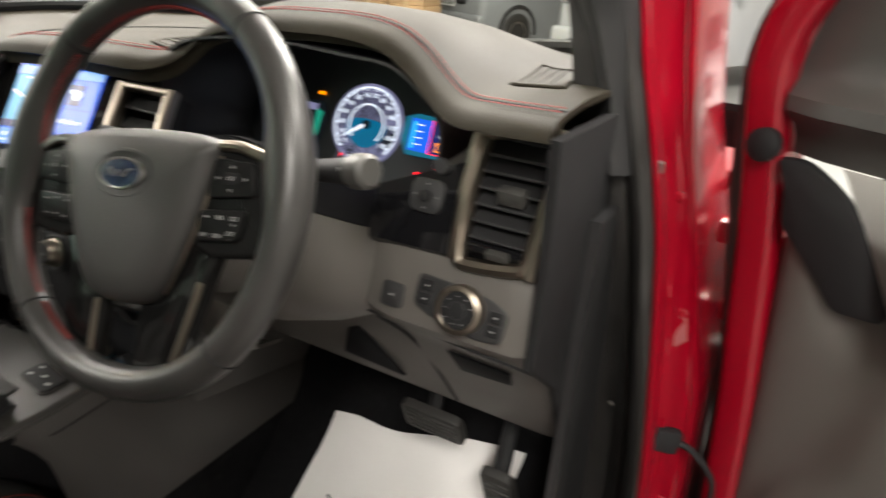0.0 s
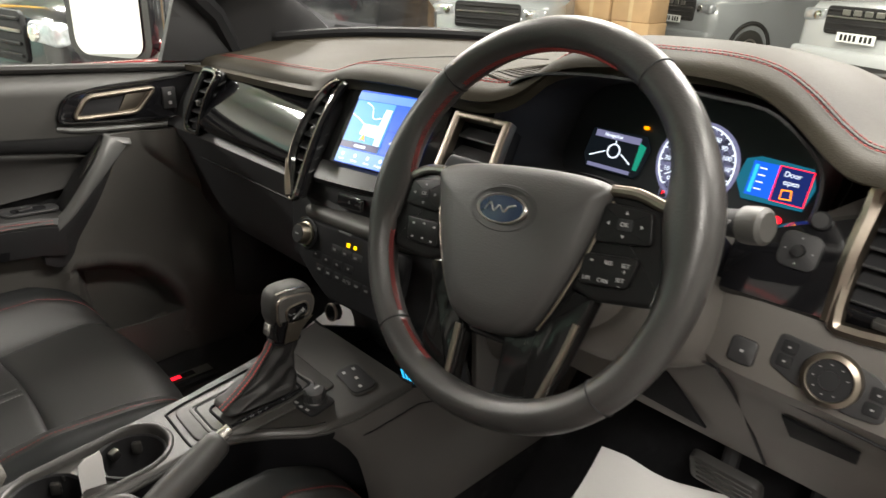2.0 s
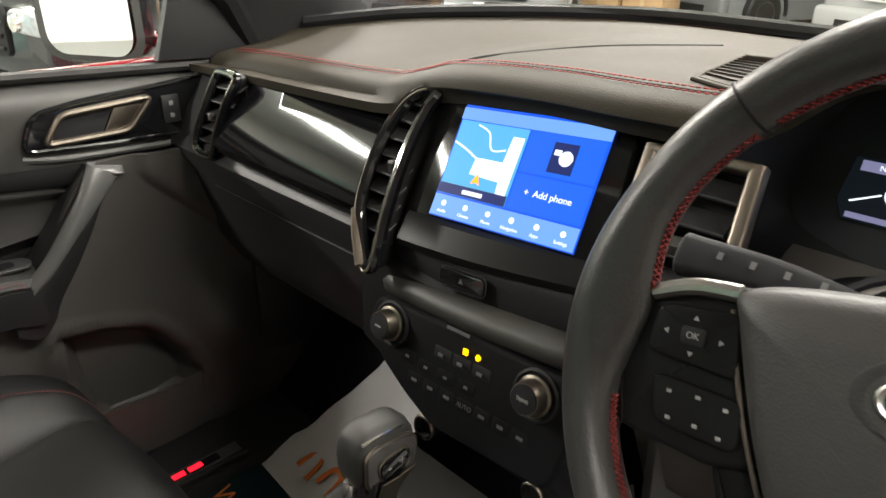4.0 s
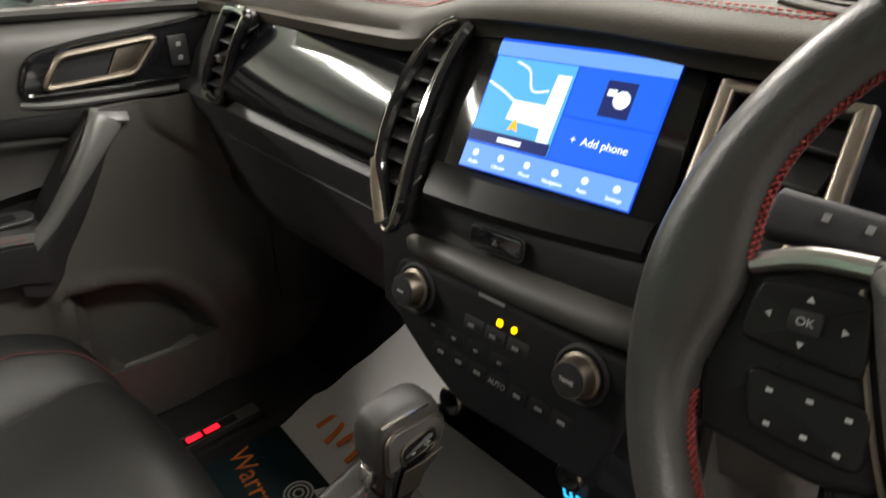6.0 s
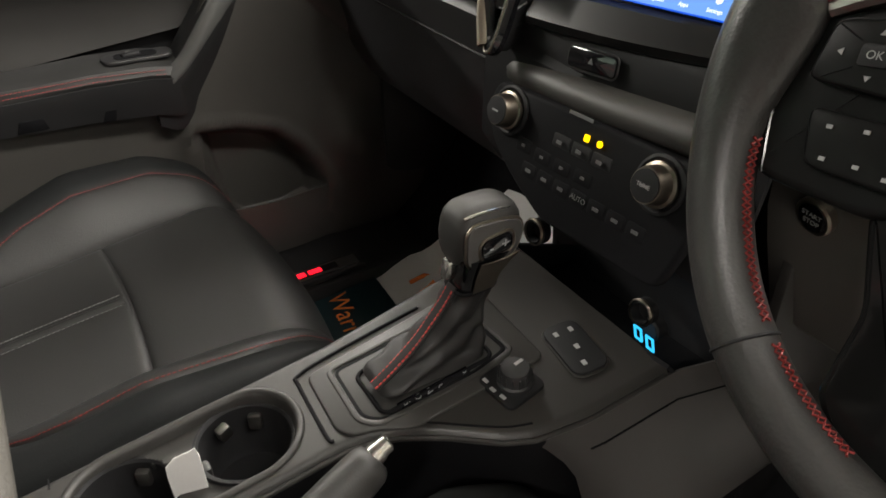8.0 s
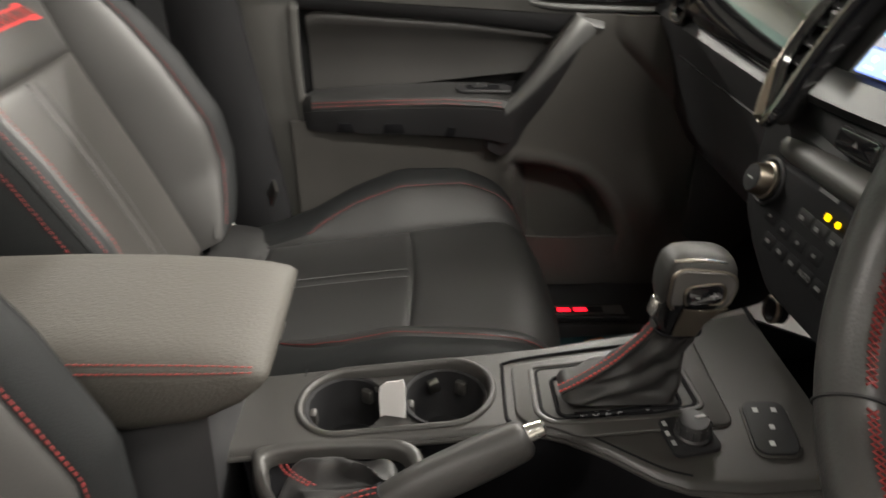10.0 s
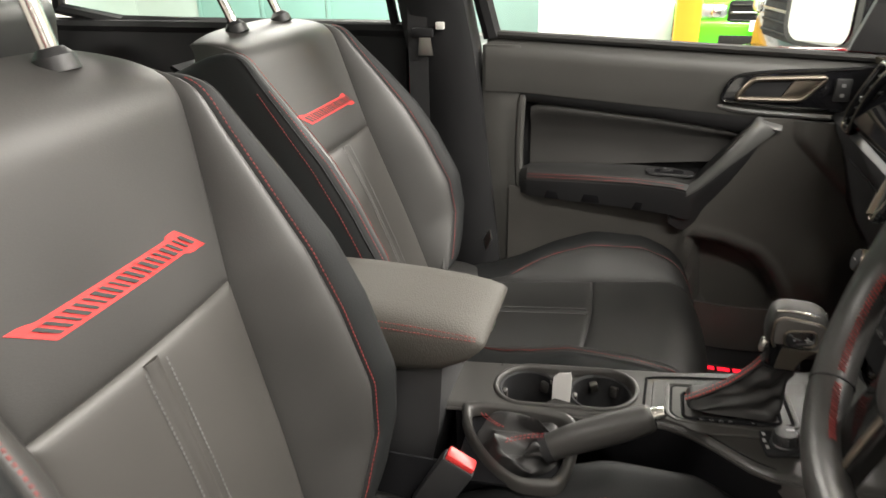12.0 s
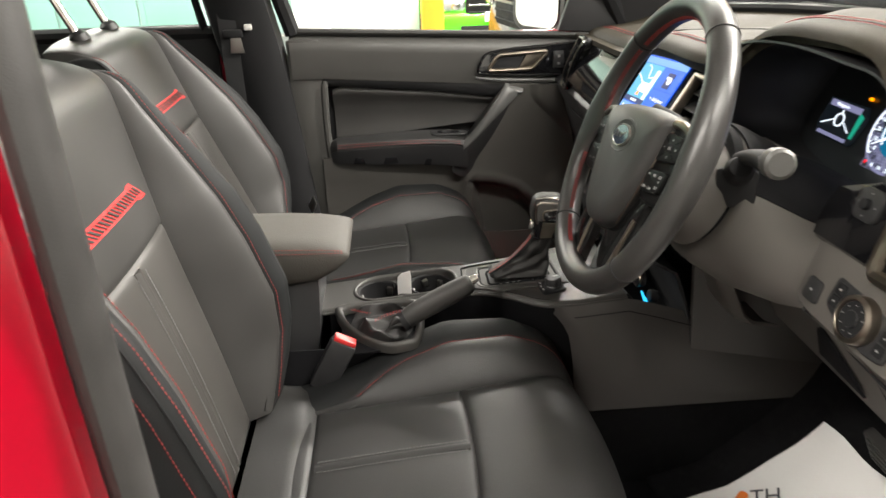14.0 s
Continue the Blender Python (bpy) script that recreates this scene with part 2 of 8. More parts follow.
def plate(poly, depth, bev=0.0, m=None, seg=2):
    """A polygon in the local x-y plane, from z = 0 to depth, its front edge rounded."""
    bm = bmesh.new()
    vs = [bm.verts.new((x, y, 0)) for x, y in poly]
    f = bm.faces.new(vs)
    r = bmesh.ops.extrude_face_region(bm, geom=[f])
    top = [g for g in r["geom"] if isinstance(g, bmesh.types.BMVert)]
    bmesh.ops.translate(bm, vec=(0, 0, depth), verts=top)
    if bev:
        tops = set(top)
        ed = [e for e in bm.edges if e.verts[0] in tops and e.verts[1] in tops]
        bmesh.ops.bevel(bm, geom=ed, offset=bev, segments=seg, affect="EDGES", profile=0.5)
    return xf(bm, m) if m is not None else bm


def rrect(w, h, r, n=4, cx=0.0, cy=0.0):
    out = []
    for sx, sy, a0 in ((1, 1, 0), (-1, 1, 90), (-1, -1, 180), (1, -1, 270)):
        for i in range(n + 1):
            a = radians(a0 + 90 * i / n)
            out.append((cx + sx * (w / 2 - r) + r * math.cos(a), cy + sy * (h / 2 - r) + r * math.sin(a)))
    return out


def rpoly(pts, r, n=4):
    """A polygon with its corners rounded."""
    out = []
    P = [Vector(p) for p in pts]
    for i, p in enumerate(P):
        a, b = P[i - 1], P[(i + 1) % len(P)]
        u, v = (a - p), (b - p)
        k = min(r, 0.45 * u.length, 0.45 * v.length)
        q0, q1 = p + u.normalized() * k, p + v.normalized() * k
        for s in range(n + 1):
            t = s / n
            out.append(q0 * (1 - t) ** 2 + p * 2 * t * (1 - t) + q1 * t * t)
    return out


def bar(pts, w, d, out, r=0.006):
    """A flat rounded bar along a line, d deep along the direction out; w a width, or one for each point."""
    P = [Vector(p) for p in pts]
    o = Vector(out).normalized()
    rows = []
    for i, p in enumerate(P):
        t = (P[min(i + 1, len(P) - 1)] - P[max(i - 1, 0)]).normalized()
        s = t.cross(o).normalized()
        ww = w[i] if isinstance(w, (list, tuple)) else w
        rows.append([tuple(p + s * a + o * b) for a, b in rrect(ww, d, min(r, 0.45 * d, 0.45 * ww), 3)])
    return loft(rows)


def curve(pts, n=8, closed=False):
    """A smooth line through points."""
    P = [Vector(p) for p in pts]
    k = len(P)
    out = []
    for i in range(k if closed else k - 1):
        g = (lambda j: P[j % k]) if closed else (lambda j: P[min(max(j, 0), k - 1)])
        a, b, c, d = g(i - 1), g(i), g(i + 1), g(i + 2)
        for s in range(n):
            t = s / n
            out.append(0.5 * (2 * b + (c - a) * t + (2 * a - 5 * b + 4 * c - d) * t * t + (3 * b - a - 3 * c + d) * t ** 3))
    if not closed:
        out.append(P[-1])
    return out


def tube(pts, r, n=8, closed=False, flat=1.0):
    """A round bar along a line; r is a radius or one for each point."""
    P = [Vector(p) for p in pts]
    bm = bmesh.new()
    rings = []
    up = Vector((0, 0, 1))
    k = len(P)
    for i, p in enumerate(P):
        t = (P[(i + 1) % k] - P[i - 1]) if closed else (P[min(i + 1, k - 1)] - P[max(i - 1, 0)])
        t.normalize()
        if abs(t.dot(up)) > 0.97:
            up = Vector((0, 1, 0)) if abs(t.y) < 0.9 else Vector((1, 0, 0))
        s = t.cross(up).normalized()
        up = s.cross(t).normalized()
        rr = r[i] if isinstance(r, (list, tuple)) else r
        rings.append([bm.verts.new(p + rr * (math.cos(2 * math.pi * j / n) * s + flat * math.sin(2 * math.pi * j / n) * up)) for j in range(n)])
    for i in range(k if closed else k - 1):
        a, b = rings[i], rings[(i + 1) % k]
        for j in range(n):
            bm.faces.new((a[j], a[(j + 1) % n], b[(j + 1) % n], b[j]))
    if not closed:
        bm.faces.new(rings[0][::-1])
        bm.faces.new(rings[-1])
    return bm


def sheet(rows, thick=0.0, close=False):
    """A skin through rows of points; thick gives it depth; close joins each row's ends."""
    bm = bmesh.new()
    V = [[bm.verts.new(p) for p in row] for row in rows]
    for a, b in zip(V, V[1:]):
        k = len(a)
        for j in range(k if close else k - 1):
            q = (a[j], a[(j + 1) % k], b[(j + 1) % k], b[j])
            try:
                bm.faces.new(q)
            except ValueError:
                pass
    if thick:
        bmesh.ops.recalc_face_normals(bm, faces=bm.faces)
        bmesh.ops.solidify(bm, geom=bm.faces[:], thickness=thick)
    return bm


def loft(rows, cap=True):
    """A solid through closed loops."""
    bm = bmesh.new()
    V = [[bm.verts.new(p) for p in row] for row in rows]
    for a, b in zip(V, V[1:]):
        k = len(a)
        for j in range(k):
            bm.faces.new((a[j], a[(j + 1) % k], b[(j + 1) % k], b[j]))
    if cap:
        bm.faces.new(V[0][::-1])
        bm.faces.new(V[-1])
    return bm


def lathe(prof, n=24, m=None, cap=True):
    """Turned about the local z axis: (radius, height) pairs."""
    rows = [[(r * math.cos(2 * math.pi * j / n), r * math.sin(2 * math.pi * j / n), h) for j in range(n)] for r, h in prof]
    bm = loft(rows, cap)
    return xf(bm, m) if m is not None else bm


def panel_frame(o, tilt, turn=0.0, spin=0.0):
    """x to the right, y up the panel, z out of it towards the seats; tilt leans its top forward."""
    a = radians(tilt)
    m = Matrix(((1, 0, 0, 0), (0, math.sin(a), -math.cos(a), 0), (0, math.cos(a), math.sin(a), 0), (0, 0, 0, 1)))
    return Matrix.Translation(o) @ pose(0, 0, 0, 0, 0, turn) @ m @ pose(0, 0, 0, 0, 0, spin)


def stitches(pts, length=0.0040, gap=0.0016, r=0.0006, lift=None):
    """Single stitches along a line, as small capsules."""
    P = [Vector(p) for p in pts]
    r = r * 0.85
    bm = bmesh.new()
    d = 0.0
    acc = [0.0]
    for a, b in zip(P, P[1:]):
        d += (b - a).length
        acc.append(d)

    def at(s):
        i = max(0, min(len(acc) - 2, int(np.searchsorted(acc, s)) - 1))
        f = (s - acc[i]) / max(1e-9, acc[i + 1] - acc[i])
        return P[i].lerp(P[i + 1], f)
    s = 0.0
    while s + length < d:
        a, b = at(s), at(s + length)
        t = (b - a).normalized()
        u = t.cross(Vector((0.3, 0.2, 0.93))).normalized()
        v = t.cross(u)
        ra = [bm.verts.new(a + r * 0.6 * (c * u + e * v)) for c, e in ((1, 0), (0, 1), (-1, 0), (0, -1))]
        mid = (a + b) / 2
        rm = [bm.verts.new(mid + r * (c * u + e * v)) for c, e in ((1, 0), (0, 1), (-1, 0), (0, -1))]
        rb = [bm.verts.new(b + r * 0.6 * (c * u + e * v)) for c, e in ((1, 0), (0, 1), (-1, 0), (0, -1))]
        for x, y in ((ra, rm), (rm, rb)):
            for j in range(4):
                bm.faces.new((x[j], x[(j + 1) % 4], y[(j + 1) % 4], y[j]))
        bm.faces.new(ra[::-1])
        bm.faces.new(rb)
        s += length + gap
    return bm


def words(text, size, mat, parent, m, name="lettering", label=""):
    cu = bpy.data.curves.new("t", "FONT")
    cu.body, cu.size, cu.align_x, cu.align_y, cu.extrude = text, size, "CENTER", "CENTER", 0.0002
    tmp = bpy.data.objects.new("t", cu)
    me = bpy.data.meshes.new_from_object(tmp)
    bpy.data.objects.remove(tmp)
    bm = bmesh.new()
    bm.from_mesh(me)
    bpy.data.meshes.remove(me)
    return part(name, xf(bm, m), mat, parent, label)


def flat(x0, x1, y0, y1, z, m, r=0.0, d=0.0006):
    poly = rrect(x1 - x0, y1 - y0, r, 3, (x0 + x1) / 2, (y0 + y1) / 2) if r else [(x0, y0), (x1, y0), (x1, y1), (x0, y1)]
    return plate(poly, d, 0, m @ Matrix.Translation((0, 0, z)))


def spline_table(tab, x):
    """A smooth curve through rows of (x, values...)."""
    k = 0
    while k < len(tab) - 2 and x > tab[k + 1][0]:
        k += 1
    p0, p1, p2, p3 = tab[max(k - 1, 0)], tab[k], tab[k + 1], tab[min(k + 2, len(tab) - 1)]
    h = p2[0] - p1[0]
    t = max(0.0, min(1.0, (x - p1[0]) / h))
    out = []
    for j in range(1, len(p1)):
        m1 = (p2[j] - p0[j]) / max(1e-9, p2[0] - p0[0]) * h
        m2 = (p3[j] - p1[j]) / max(1e-9, p3[0] - p1[0]) * h
        out.append((2 * t ** 3 - 3 * t * t + 1) * p1[j] + (t ** 3 - 2 * t * t + t) * m1 + (3 * t * t - 2 * t ** 3) * p2[j] + (t ** 3 - t * t) * m2)
    return out


# ---- the showroom round the car ----
FX0, FX1, FY0, FY1, FH = -11.0, 9.0, -9.0, 17.0, 5.0
solo("floor", boxat(-60, 60, -60, 60, -0.2, 0.0), FLOORPAINT, "smooth grey painted concrete showroom floor", "floor", kind="structure")
# ceiling and east wall are unseen; their grey tunes light bounced into the cab
solo("ceiling", boxat(FX0, FX1, FY0, FY1, FH, FH + 0.2), CEILGREY, "plain grey showroom ceiling", "ceiling", kind="structure")
solo("wall_north", boxat(FX0, FX1, FY1, FY1 + 0.2, 0, FH), WALLWHITE, "plain white painted showroom wall", "wall", kind="structure")
solo("wall_south", boxat(FX0, FX1, FY0 - 0.2, FY0, 0, FH), WALLWHITE, "plain white painted showroom wall", "wall", kind="structure")
solo("wall_east", boxat(FX1, FX1 + 0.2, FY0, FY1, 0, FH), CEILGREY, "plain grey painted showroom wall", "wall", kind="structure")
solo("wall_west", boxat(FX0 - 0.2, FX0, FY0, FY1, 0, FH), WALLWHITE, "plain white painted showroom wall", "wall", kind="structure")
for lx, ly, watts in LAMP_ROWS:
    lt = thing("ceiling_light", "unseen long white ceiling light panel, switched on", "ceiling light", "ceiling lights", loc=(lx, ly, 4.8))
    part("housing", boxat(lx - 0.3, lx + 0.3, ly - 1.9, ly + 1.9, 4.85, 5.0, 0.01), SATIN, lt)
    part("diffuser", boxat(lx - 0.25, lx + 0.25, ly - 1.8, ly + 1.8, 4.80, 4.85, 0.01), LAMPFACE, lt, "glowing white diffuser")


# ---- the cab of the pickup ----
cab = thing("pickup_cab", "red double-cab pickup cab with dark trim, driver door open", "pickup", kind="structure")


def side_wall(s):
    """Window pillars, sill and rear quarter of one side; s = 1 is the driver's."""
    X = lambda x: s * x
    out = {}
    # A pillar trim: from the dash end up and back
    if s < 0:
        rows = []
        for z, xf_, yf_, xr, yr in ((1.35, 0.705, 1.26, 0.775, 0.94), (1.42, 0.700, 1.175, 0.770, 0.935), (1.46, 0.698, 1.112, 0.762, 0.92), (1.54, 0.685, 0.965, 0.747, 0.80), (1.66, 0.660, 0.755, 0.717, 0.62), (1.80, 0.635, 0.540, 0.682, 0.44), (1.92, 0.600, 0.330, 0.640, 0.25)):
            m = lambda k, d: (-(xr + (xf_ - xr) * k - d), yr + (yf_ - yr) * k, z)
            rows.append([m(0.0, -0.03), m(0.02, 0.0), m(0.20, 0.016), m(0.55, 0.022), m(0.85, 0.014), m(0.97, 0.002), m(1.0, -0.012), m(0.95, -0.04)])
        out["a_pillar"] = loft(rows)
    if s > 0:
        rows = []
        for z, xi, xo, y in ((1.36, 0.688, 0.730, 0.955), (1.44, 0.675, 0.712, 0.955), (1.50, 0.653, 0.703, 0.955), (1.55, 0.634, 0.692, 0.945), (1.65, 0.605, 0.668, 0.860), (1.80, 0.600, 0.648, 0.630), (1.92, 0.570, 0.615, 0.350)):
            rows.append([(xi, y + 0.05, z), (xi - 0.004, y + 0.005, z), (xi + 0.003, y - 0.010, z), (xi + 0.018, y - 0.020, z), (xo - 0.012, y - 0.010, z), (xo, y + 0.010, z), (xo, y + 0.06, z)])
        out["a_pillar"] = loft(rows)
    # B pillar trim
    rows = []
    for z, y0, y1, x in ((0.66, 0.02, 0.12, 0.735), (0.85, -0.02, 0.105, 0.745), (1.10, -0.06, 0.075, 0.742), (1.34, -0.11, 0.045, 0.725), (1.6, -0.14, 0.0, 0.68), (1.85, -0.16, -0.02, 0.60)):
        rows.append([(X(x + 0.06), y0 - 0.02, z), (X(x), y0, z), (X(x - 0.016), y0 + 0.03, z), (X(x - 0.018), y1 - 0.03, z), (X(x), y1, z), (X(x + 0.06), y1 + 0.005, z)])
    out["b_pillar"] = loft(rows)
    # roof rail
    out["roof_rail"] = tube(curve([(X(0.60), 0.32, 1.92), (X(0.585), -0.1, 1.95), (X(0.585), -0.9, 1.93), (X(0.60), -1.15, 1.80)], 6), 0.05, 8)
    # sill
    out["sill"] = boxat(min(X(0.56), X(0.80)), max(X(0.56), X(0.80)), -0.95, 1.0, 0.42, 0.655, 0.02)
    return out


for s in (-1, 1):
    for nm, b in side_wall(s).items():
        # B pillars in matt black: the shade they stand in is put into colour
        part(nm, b, MATT if nm == "b_pillar" else PLASTIC, cab)
part("floor_pan", boxat(-0.60, 0.60, -0.95, 0.95, 0.56, 0.60), CARPET, cab, "black carpeted floor")
for s in (-1, 1):
    rows = []
    for y, z in ((0.80, 0.600), (0.90, 0.63), (1.02, 0.73), (1.15, 0.88), (1.25, 1.05)):
        rows.append([(s * x, y, z) for x in (0.08, 0.3, 0.5, 0.74)])
    part("toe_board", sheet(rows, 0.01), CARPET, cab, "black carpeted toe board")
for s in (-1, 1):
    part("kick_panel", sheet([[(s * 0.715, y, z) for y in (0.90, 1.0, 1.15, 1.30)] for z in (0.58, 0.8, 1.0, 1.32)], 0.012), PLASTIC, cab, "dark footwell side panel")
    part("outer_sill", boxat(min(s * 0.80, s * 0.84), max(s * 0.80, s * 0.84), -0.95, 1.0, 0.40, 0.64, 0.015), RED, cab, "red outer sill")
part("bulkhead", boxat(-0.76, 0.76, 1.27, 1.31, 0.56, 1.38), MATT, cab)
roof_rows = [[(x, y, z - 0.10 * (abs(x) / 0.62) ** 2.5) for x in np.linspace(-0.62, 0.62, 9)] for y, z in ((0.32, 1.93), (0.1, 1.98), (-0.4, 2.0), (-0.9, 1.98), (-1.15, 1.86))]
part("roof_lining", sheet(roof_rows, 0.03), WALLWHITE, cab, "pale fabric roof lining")
ws = [[(x * (0.62 + 0.1 * k), 1.33 - 1.02 * (1 - k) - 0.12 * x * x, 1.415 + 0.50 * (1 - k)) for x in np.linspace(-1, 1, 9)] for k in (0, 0.33, 0.66, 1)]
wsob = part("windscreen", sheet(ws), SCREENGLASS, cab, "laminated windscreen, tinted to dim the view through it")
wsob.visible_shadow = False
# rear wall, rear doors and windows
part("rear_wall", boxat(-0.74, 0.74, -1.20, -1.14, 0.56, 1.36), PLASTIC, cab)
rw = part("rear_window", boxat(-0.60, 0.60, -1.175, -1.165, 1.36, 1.86), REARGLASS, cab)
rw.visible_shadow = False
part("rear_screen_frame", join(boxat(-0.66, -0.58, -1.19, -1.15, 1.36, 1.9), boxat(0.58, 0.66, -1.19, -1.15, 1.36, 1.9)), PLASTIC, cab)

FAR_LINE = [(-0.76, 1.02, 1.365), (-0.55, 1.17, 1.395), (-0.2, 1.31, 1.412), (0.1, 1.34, 1.408), (0.4, 1.33, 1.418), (0.6, 1.26, 1.438), (0.76, 1.14, 1.448)]
# bonnet and scuttle seen past the windscreen's foot
bon = [[(x, y, z - 0.05 * x * x) for x in np.linspace(-0.85, 0.85, 9)] for y, z in ((1.42, 1.30), (1.7, 1.29), (2.1, 1.23), (2.5, 1.10))]
part("bonnet", sheet(bon, 0.02), RED, cab, "glossy red bonnet")
part("scuttle", sheet([[(x, y - 0.10 * x * x, z) for x in np.linspace(-0.8, 0.8, 9)] for y, z in ((1.35, 1.395), (1.38, 1.385), (1.46, 1.32))], 0.01), MATT, cab)
part("windscreen_seal", tube([(x, y + 0.012, z + 0.010) for x, y, z in [(x, *spline_table(FAR_LINE, x)) for x in np.linspace(-0.72, 0.74, 40)]], 0.011, 8), MATT, cab, "black seal at the windscreen's foot")
for wx0, wx1, wy in ((-0.55, 0.10, 1.37), (0.05, 0.62, 1.39)):
    wp = part("wiper", tube(curve([(wx0, wy - 0.01, 1.402), ((wx0 + wx1) / 2, wy + 0.03, 1.410), (wx1, wy - 0.03, 1.404)], 6), 0.011, 6), MATT, cab)
    part("wiper_arm", tube([((wx0 + wx1) / 2, wy + 0.03, 1.415), (wx1, wy + 0.02, 1.405)], 0.012, 6), MATT, wp)


# the rest of the pickup's body: roof skin, front wings, nose, load bed and wheels
part("roof_skin", sheet([[(x, y, z + 0.045) for x, y, z in r] for r in roof_rows], 0.012), RED, cab, "red painted roof")
for s in (-1, 1):
    rows = []
    for y in np.linspace(1.12, 2.52, 40):
        h = 0.46 ** 2 - (y - 1.78) ** 2
        zb = 0.40 + math.sqrt(h) if h > 0 else 0.50
        zt = float(np.interp(y, [1.12, 1.42, 1.7, 2.1, 2.5], [1.29, 1.275, 1.265, 1.205, 1.07]))
        rows.append([(s * (0.86 + 0.035 * math.sin(math.pi * k) - 0.10 * max(0, y - 2.3)), y, zb + (zt - zb) * k) for k in np.linspace(0, 1, 8)])
    part("front_wing", sheet(rows, 0.015), RED, cab, "glossy red front wing", 50)
    part("bed_side", boxat(min(s * 0.80, s * 0.87), max(s * 0.80, s * 0.87), -2.80, -1.24, 0.72, 1.24, 0.02), RED, cab, "red load bed side")
    for wy in (1.78, -1.50):
        M = Matrix.Translation((s * 0.79, wy, 0.385)) @ pose(0, 0, 0, 0, 90 * s, 0)
        wl = part("wheel", lathe([(0.24, -0.12), (0.34, -0.13), (0.375, -0.10), (0.385, 0.0), (0.375, 0.10), (0.34, 0.13), (0.25, 0.125)], 40, M, False), RUBBER, cab, "black tyre on alloy rim")
        part("rim", lathe([(0.255, 0.06), (0.25, 0.11), (0.235, 0.115), (0.22, 0.07), (0.06, 0.085), (0.001, 0.09)], 40, M, False), SATIN, wl)
        for k in range(6):
            part("spoke", box(0.045, 0.20, 0.03, 0.008, 2, M @ pose(0, 0, 0, 0, 0, 60 * k) @ Matrix.Translation((0, 0.135, 0.088))), SATIN, wl)
part("nose", loft([[(x * w, y, z) for x, z in rrect(1.62, h, 0.10, 5, 0, zc)] for y, w, h, zc in ((2.42, 1.0, 0.56, 0.80), (2.56, 1.0, 0.56, 0.79), (2.64, 0.95, 0.48, 0.78), (2.66, 0.90, 0.42, 0.78))]), RED, cab, "red front end")
part("grille", plate(rrect(1.0, 0.22, 0.04, 5), 0.02, 0.006, Matrix.Translation((0, 2.65, 0.86)) @ pose(0, 0, 0, 90, 0, 180)), MATT, cab, "black front grille")
part("tailgate", boxat(-0.80, 0.80, -2.82, -2.76, 0.72, 1.24, 0.015), RED, cab)
part("bed_floor", boxat(-0.80, 0.80, -2.80, -1.24, 0.70, 0.76, 0.01), MATT, cab)
part("chassis", boxat(-0.55, 0.55, -2.75, 2.45, 0.34, 0.50, 0.02), MATT, cab)
for s in (-1, 1):
    part("body_floor", boxat(min(s * 0.55, s * 0.80), max(s * 0.55, s * 0.80), -1.10, 1.12, 0.38, 0.44, 0.01), MATT, cab)


# ---- doors ----
def door_skin(yz, x_of, mat_thick=0.02):
    """A lining whose depth in x follows x_of(y, z), over a grid."""
    ys, zs = yz
    return sheet([[(x_of(y, z), y, z) for y in ys] for z in zs], mat_thick)


pdoor = thing("passenger_door", "closed front passenger door, black lining with red stitched armrest", "car door")


def top_z(y):
    return 1.352 - 0.035 * (y - 0.08) / 0.8


# upper lining: from the waist down to the recess
def upper_x(y, z):
    f = (top_z(y) - z) / 0.13
    return -0.748 - 0.03 * max(0, 1 - f * 3.2) ** 2 - 0.012 * max(0.0, f - 0.75)


ys = np.linspace(0.07, 0.985, 24)
rows = []
for k in np.linspace(0, 1, 9):
    row = []
    for y in ys:
        low = 1.232 - 0.07 * (y - 0.15) if y > 0.12 else 1.232
        z = top_z(y) + (low - top_z(y)) * k
        row.append((upper_x(y, z), y, z))
    rows.append(row)
part("upper_lining", sheet(rows, 0.02), TRIM, pdoor, "smooth dark grey upper lining")
# window rubber and frame
part("waist_seal", tube([(-0.768, y, top_z(y) + 0.004) for y in np.linspace(0.07, 0.97, 12)], 0.009, 8), RUBBER, pdoor)
wf = [(-0.775, 0.08, 1.35), (-0.74, 0.03, 1.55), (-0.655, 0.0, 1.86), (-0.655, 0.30, 1.86), (-0.70, 0.60, 1.72), (-0.755, 0.93, 1.43), (-0.775, 0.985, 1.34)]
part("window_frame", tube(wf, 0.022, 8), MATT, pdoor)
pw = part("window_glass", sheet([[(-0.782, y, top_z(y)), (-0.745, min(y, 0.80) * 0.97, 1.5), (-0.665, min(y, 0.42) * 0.9, 1.85)] for y in np.linspace(0.06, 0.97, 8)]), GLASS, pdoor)
pw.visible_shadow = False
# sloping mirror sail
part("mirror_sail", plate([(0.80, 1.335), (0.975, 1.325), (0.94, 1.45), (0.86, 1.52)], 0.015, 0.003, Matrix(((0, 0, 1, -0.775), (1, 0, 0, 0), (0, 1, 0, 0), (0, 0, 0, 1)))), PLASTIC, pdoor)
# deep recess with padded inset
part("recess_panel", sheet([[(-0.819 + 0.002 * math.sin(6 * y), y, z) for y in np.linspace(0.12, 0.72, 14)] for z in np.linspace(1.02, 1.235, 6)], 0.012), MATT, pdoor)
rows = []
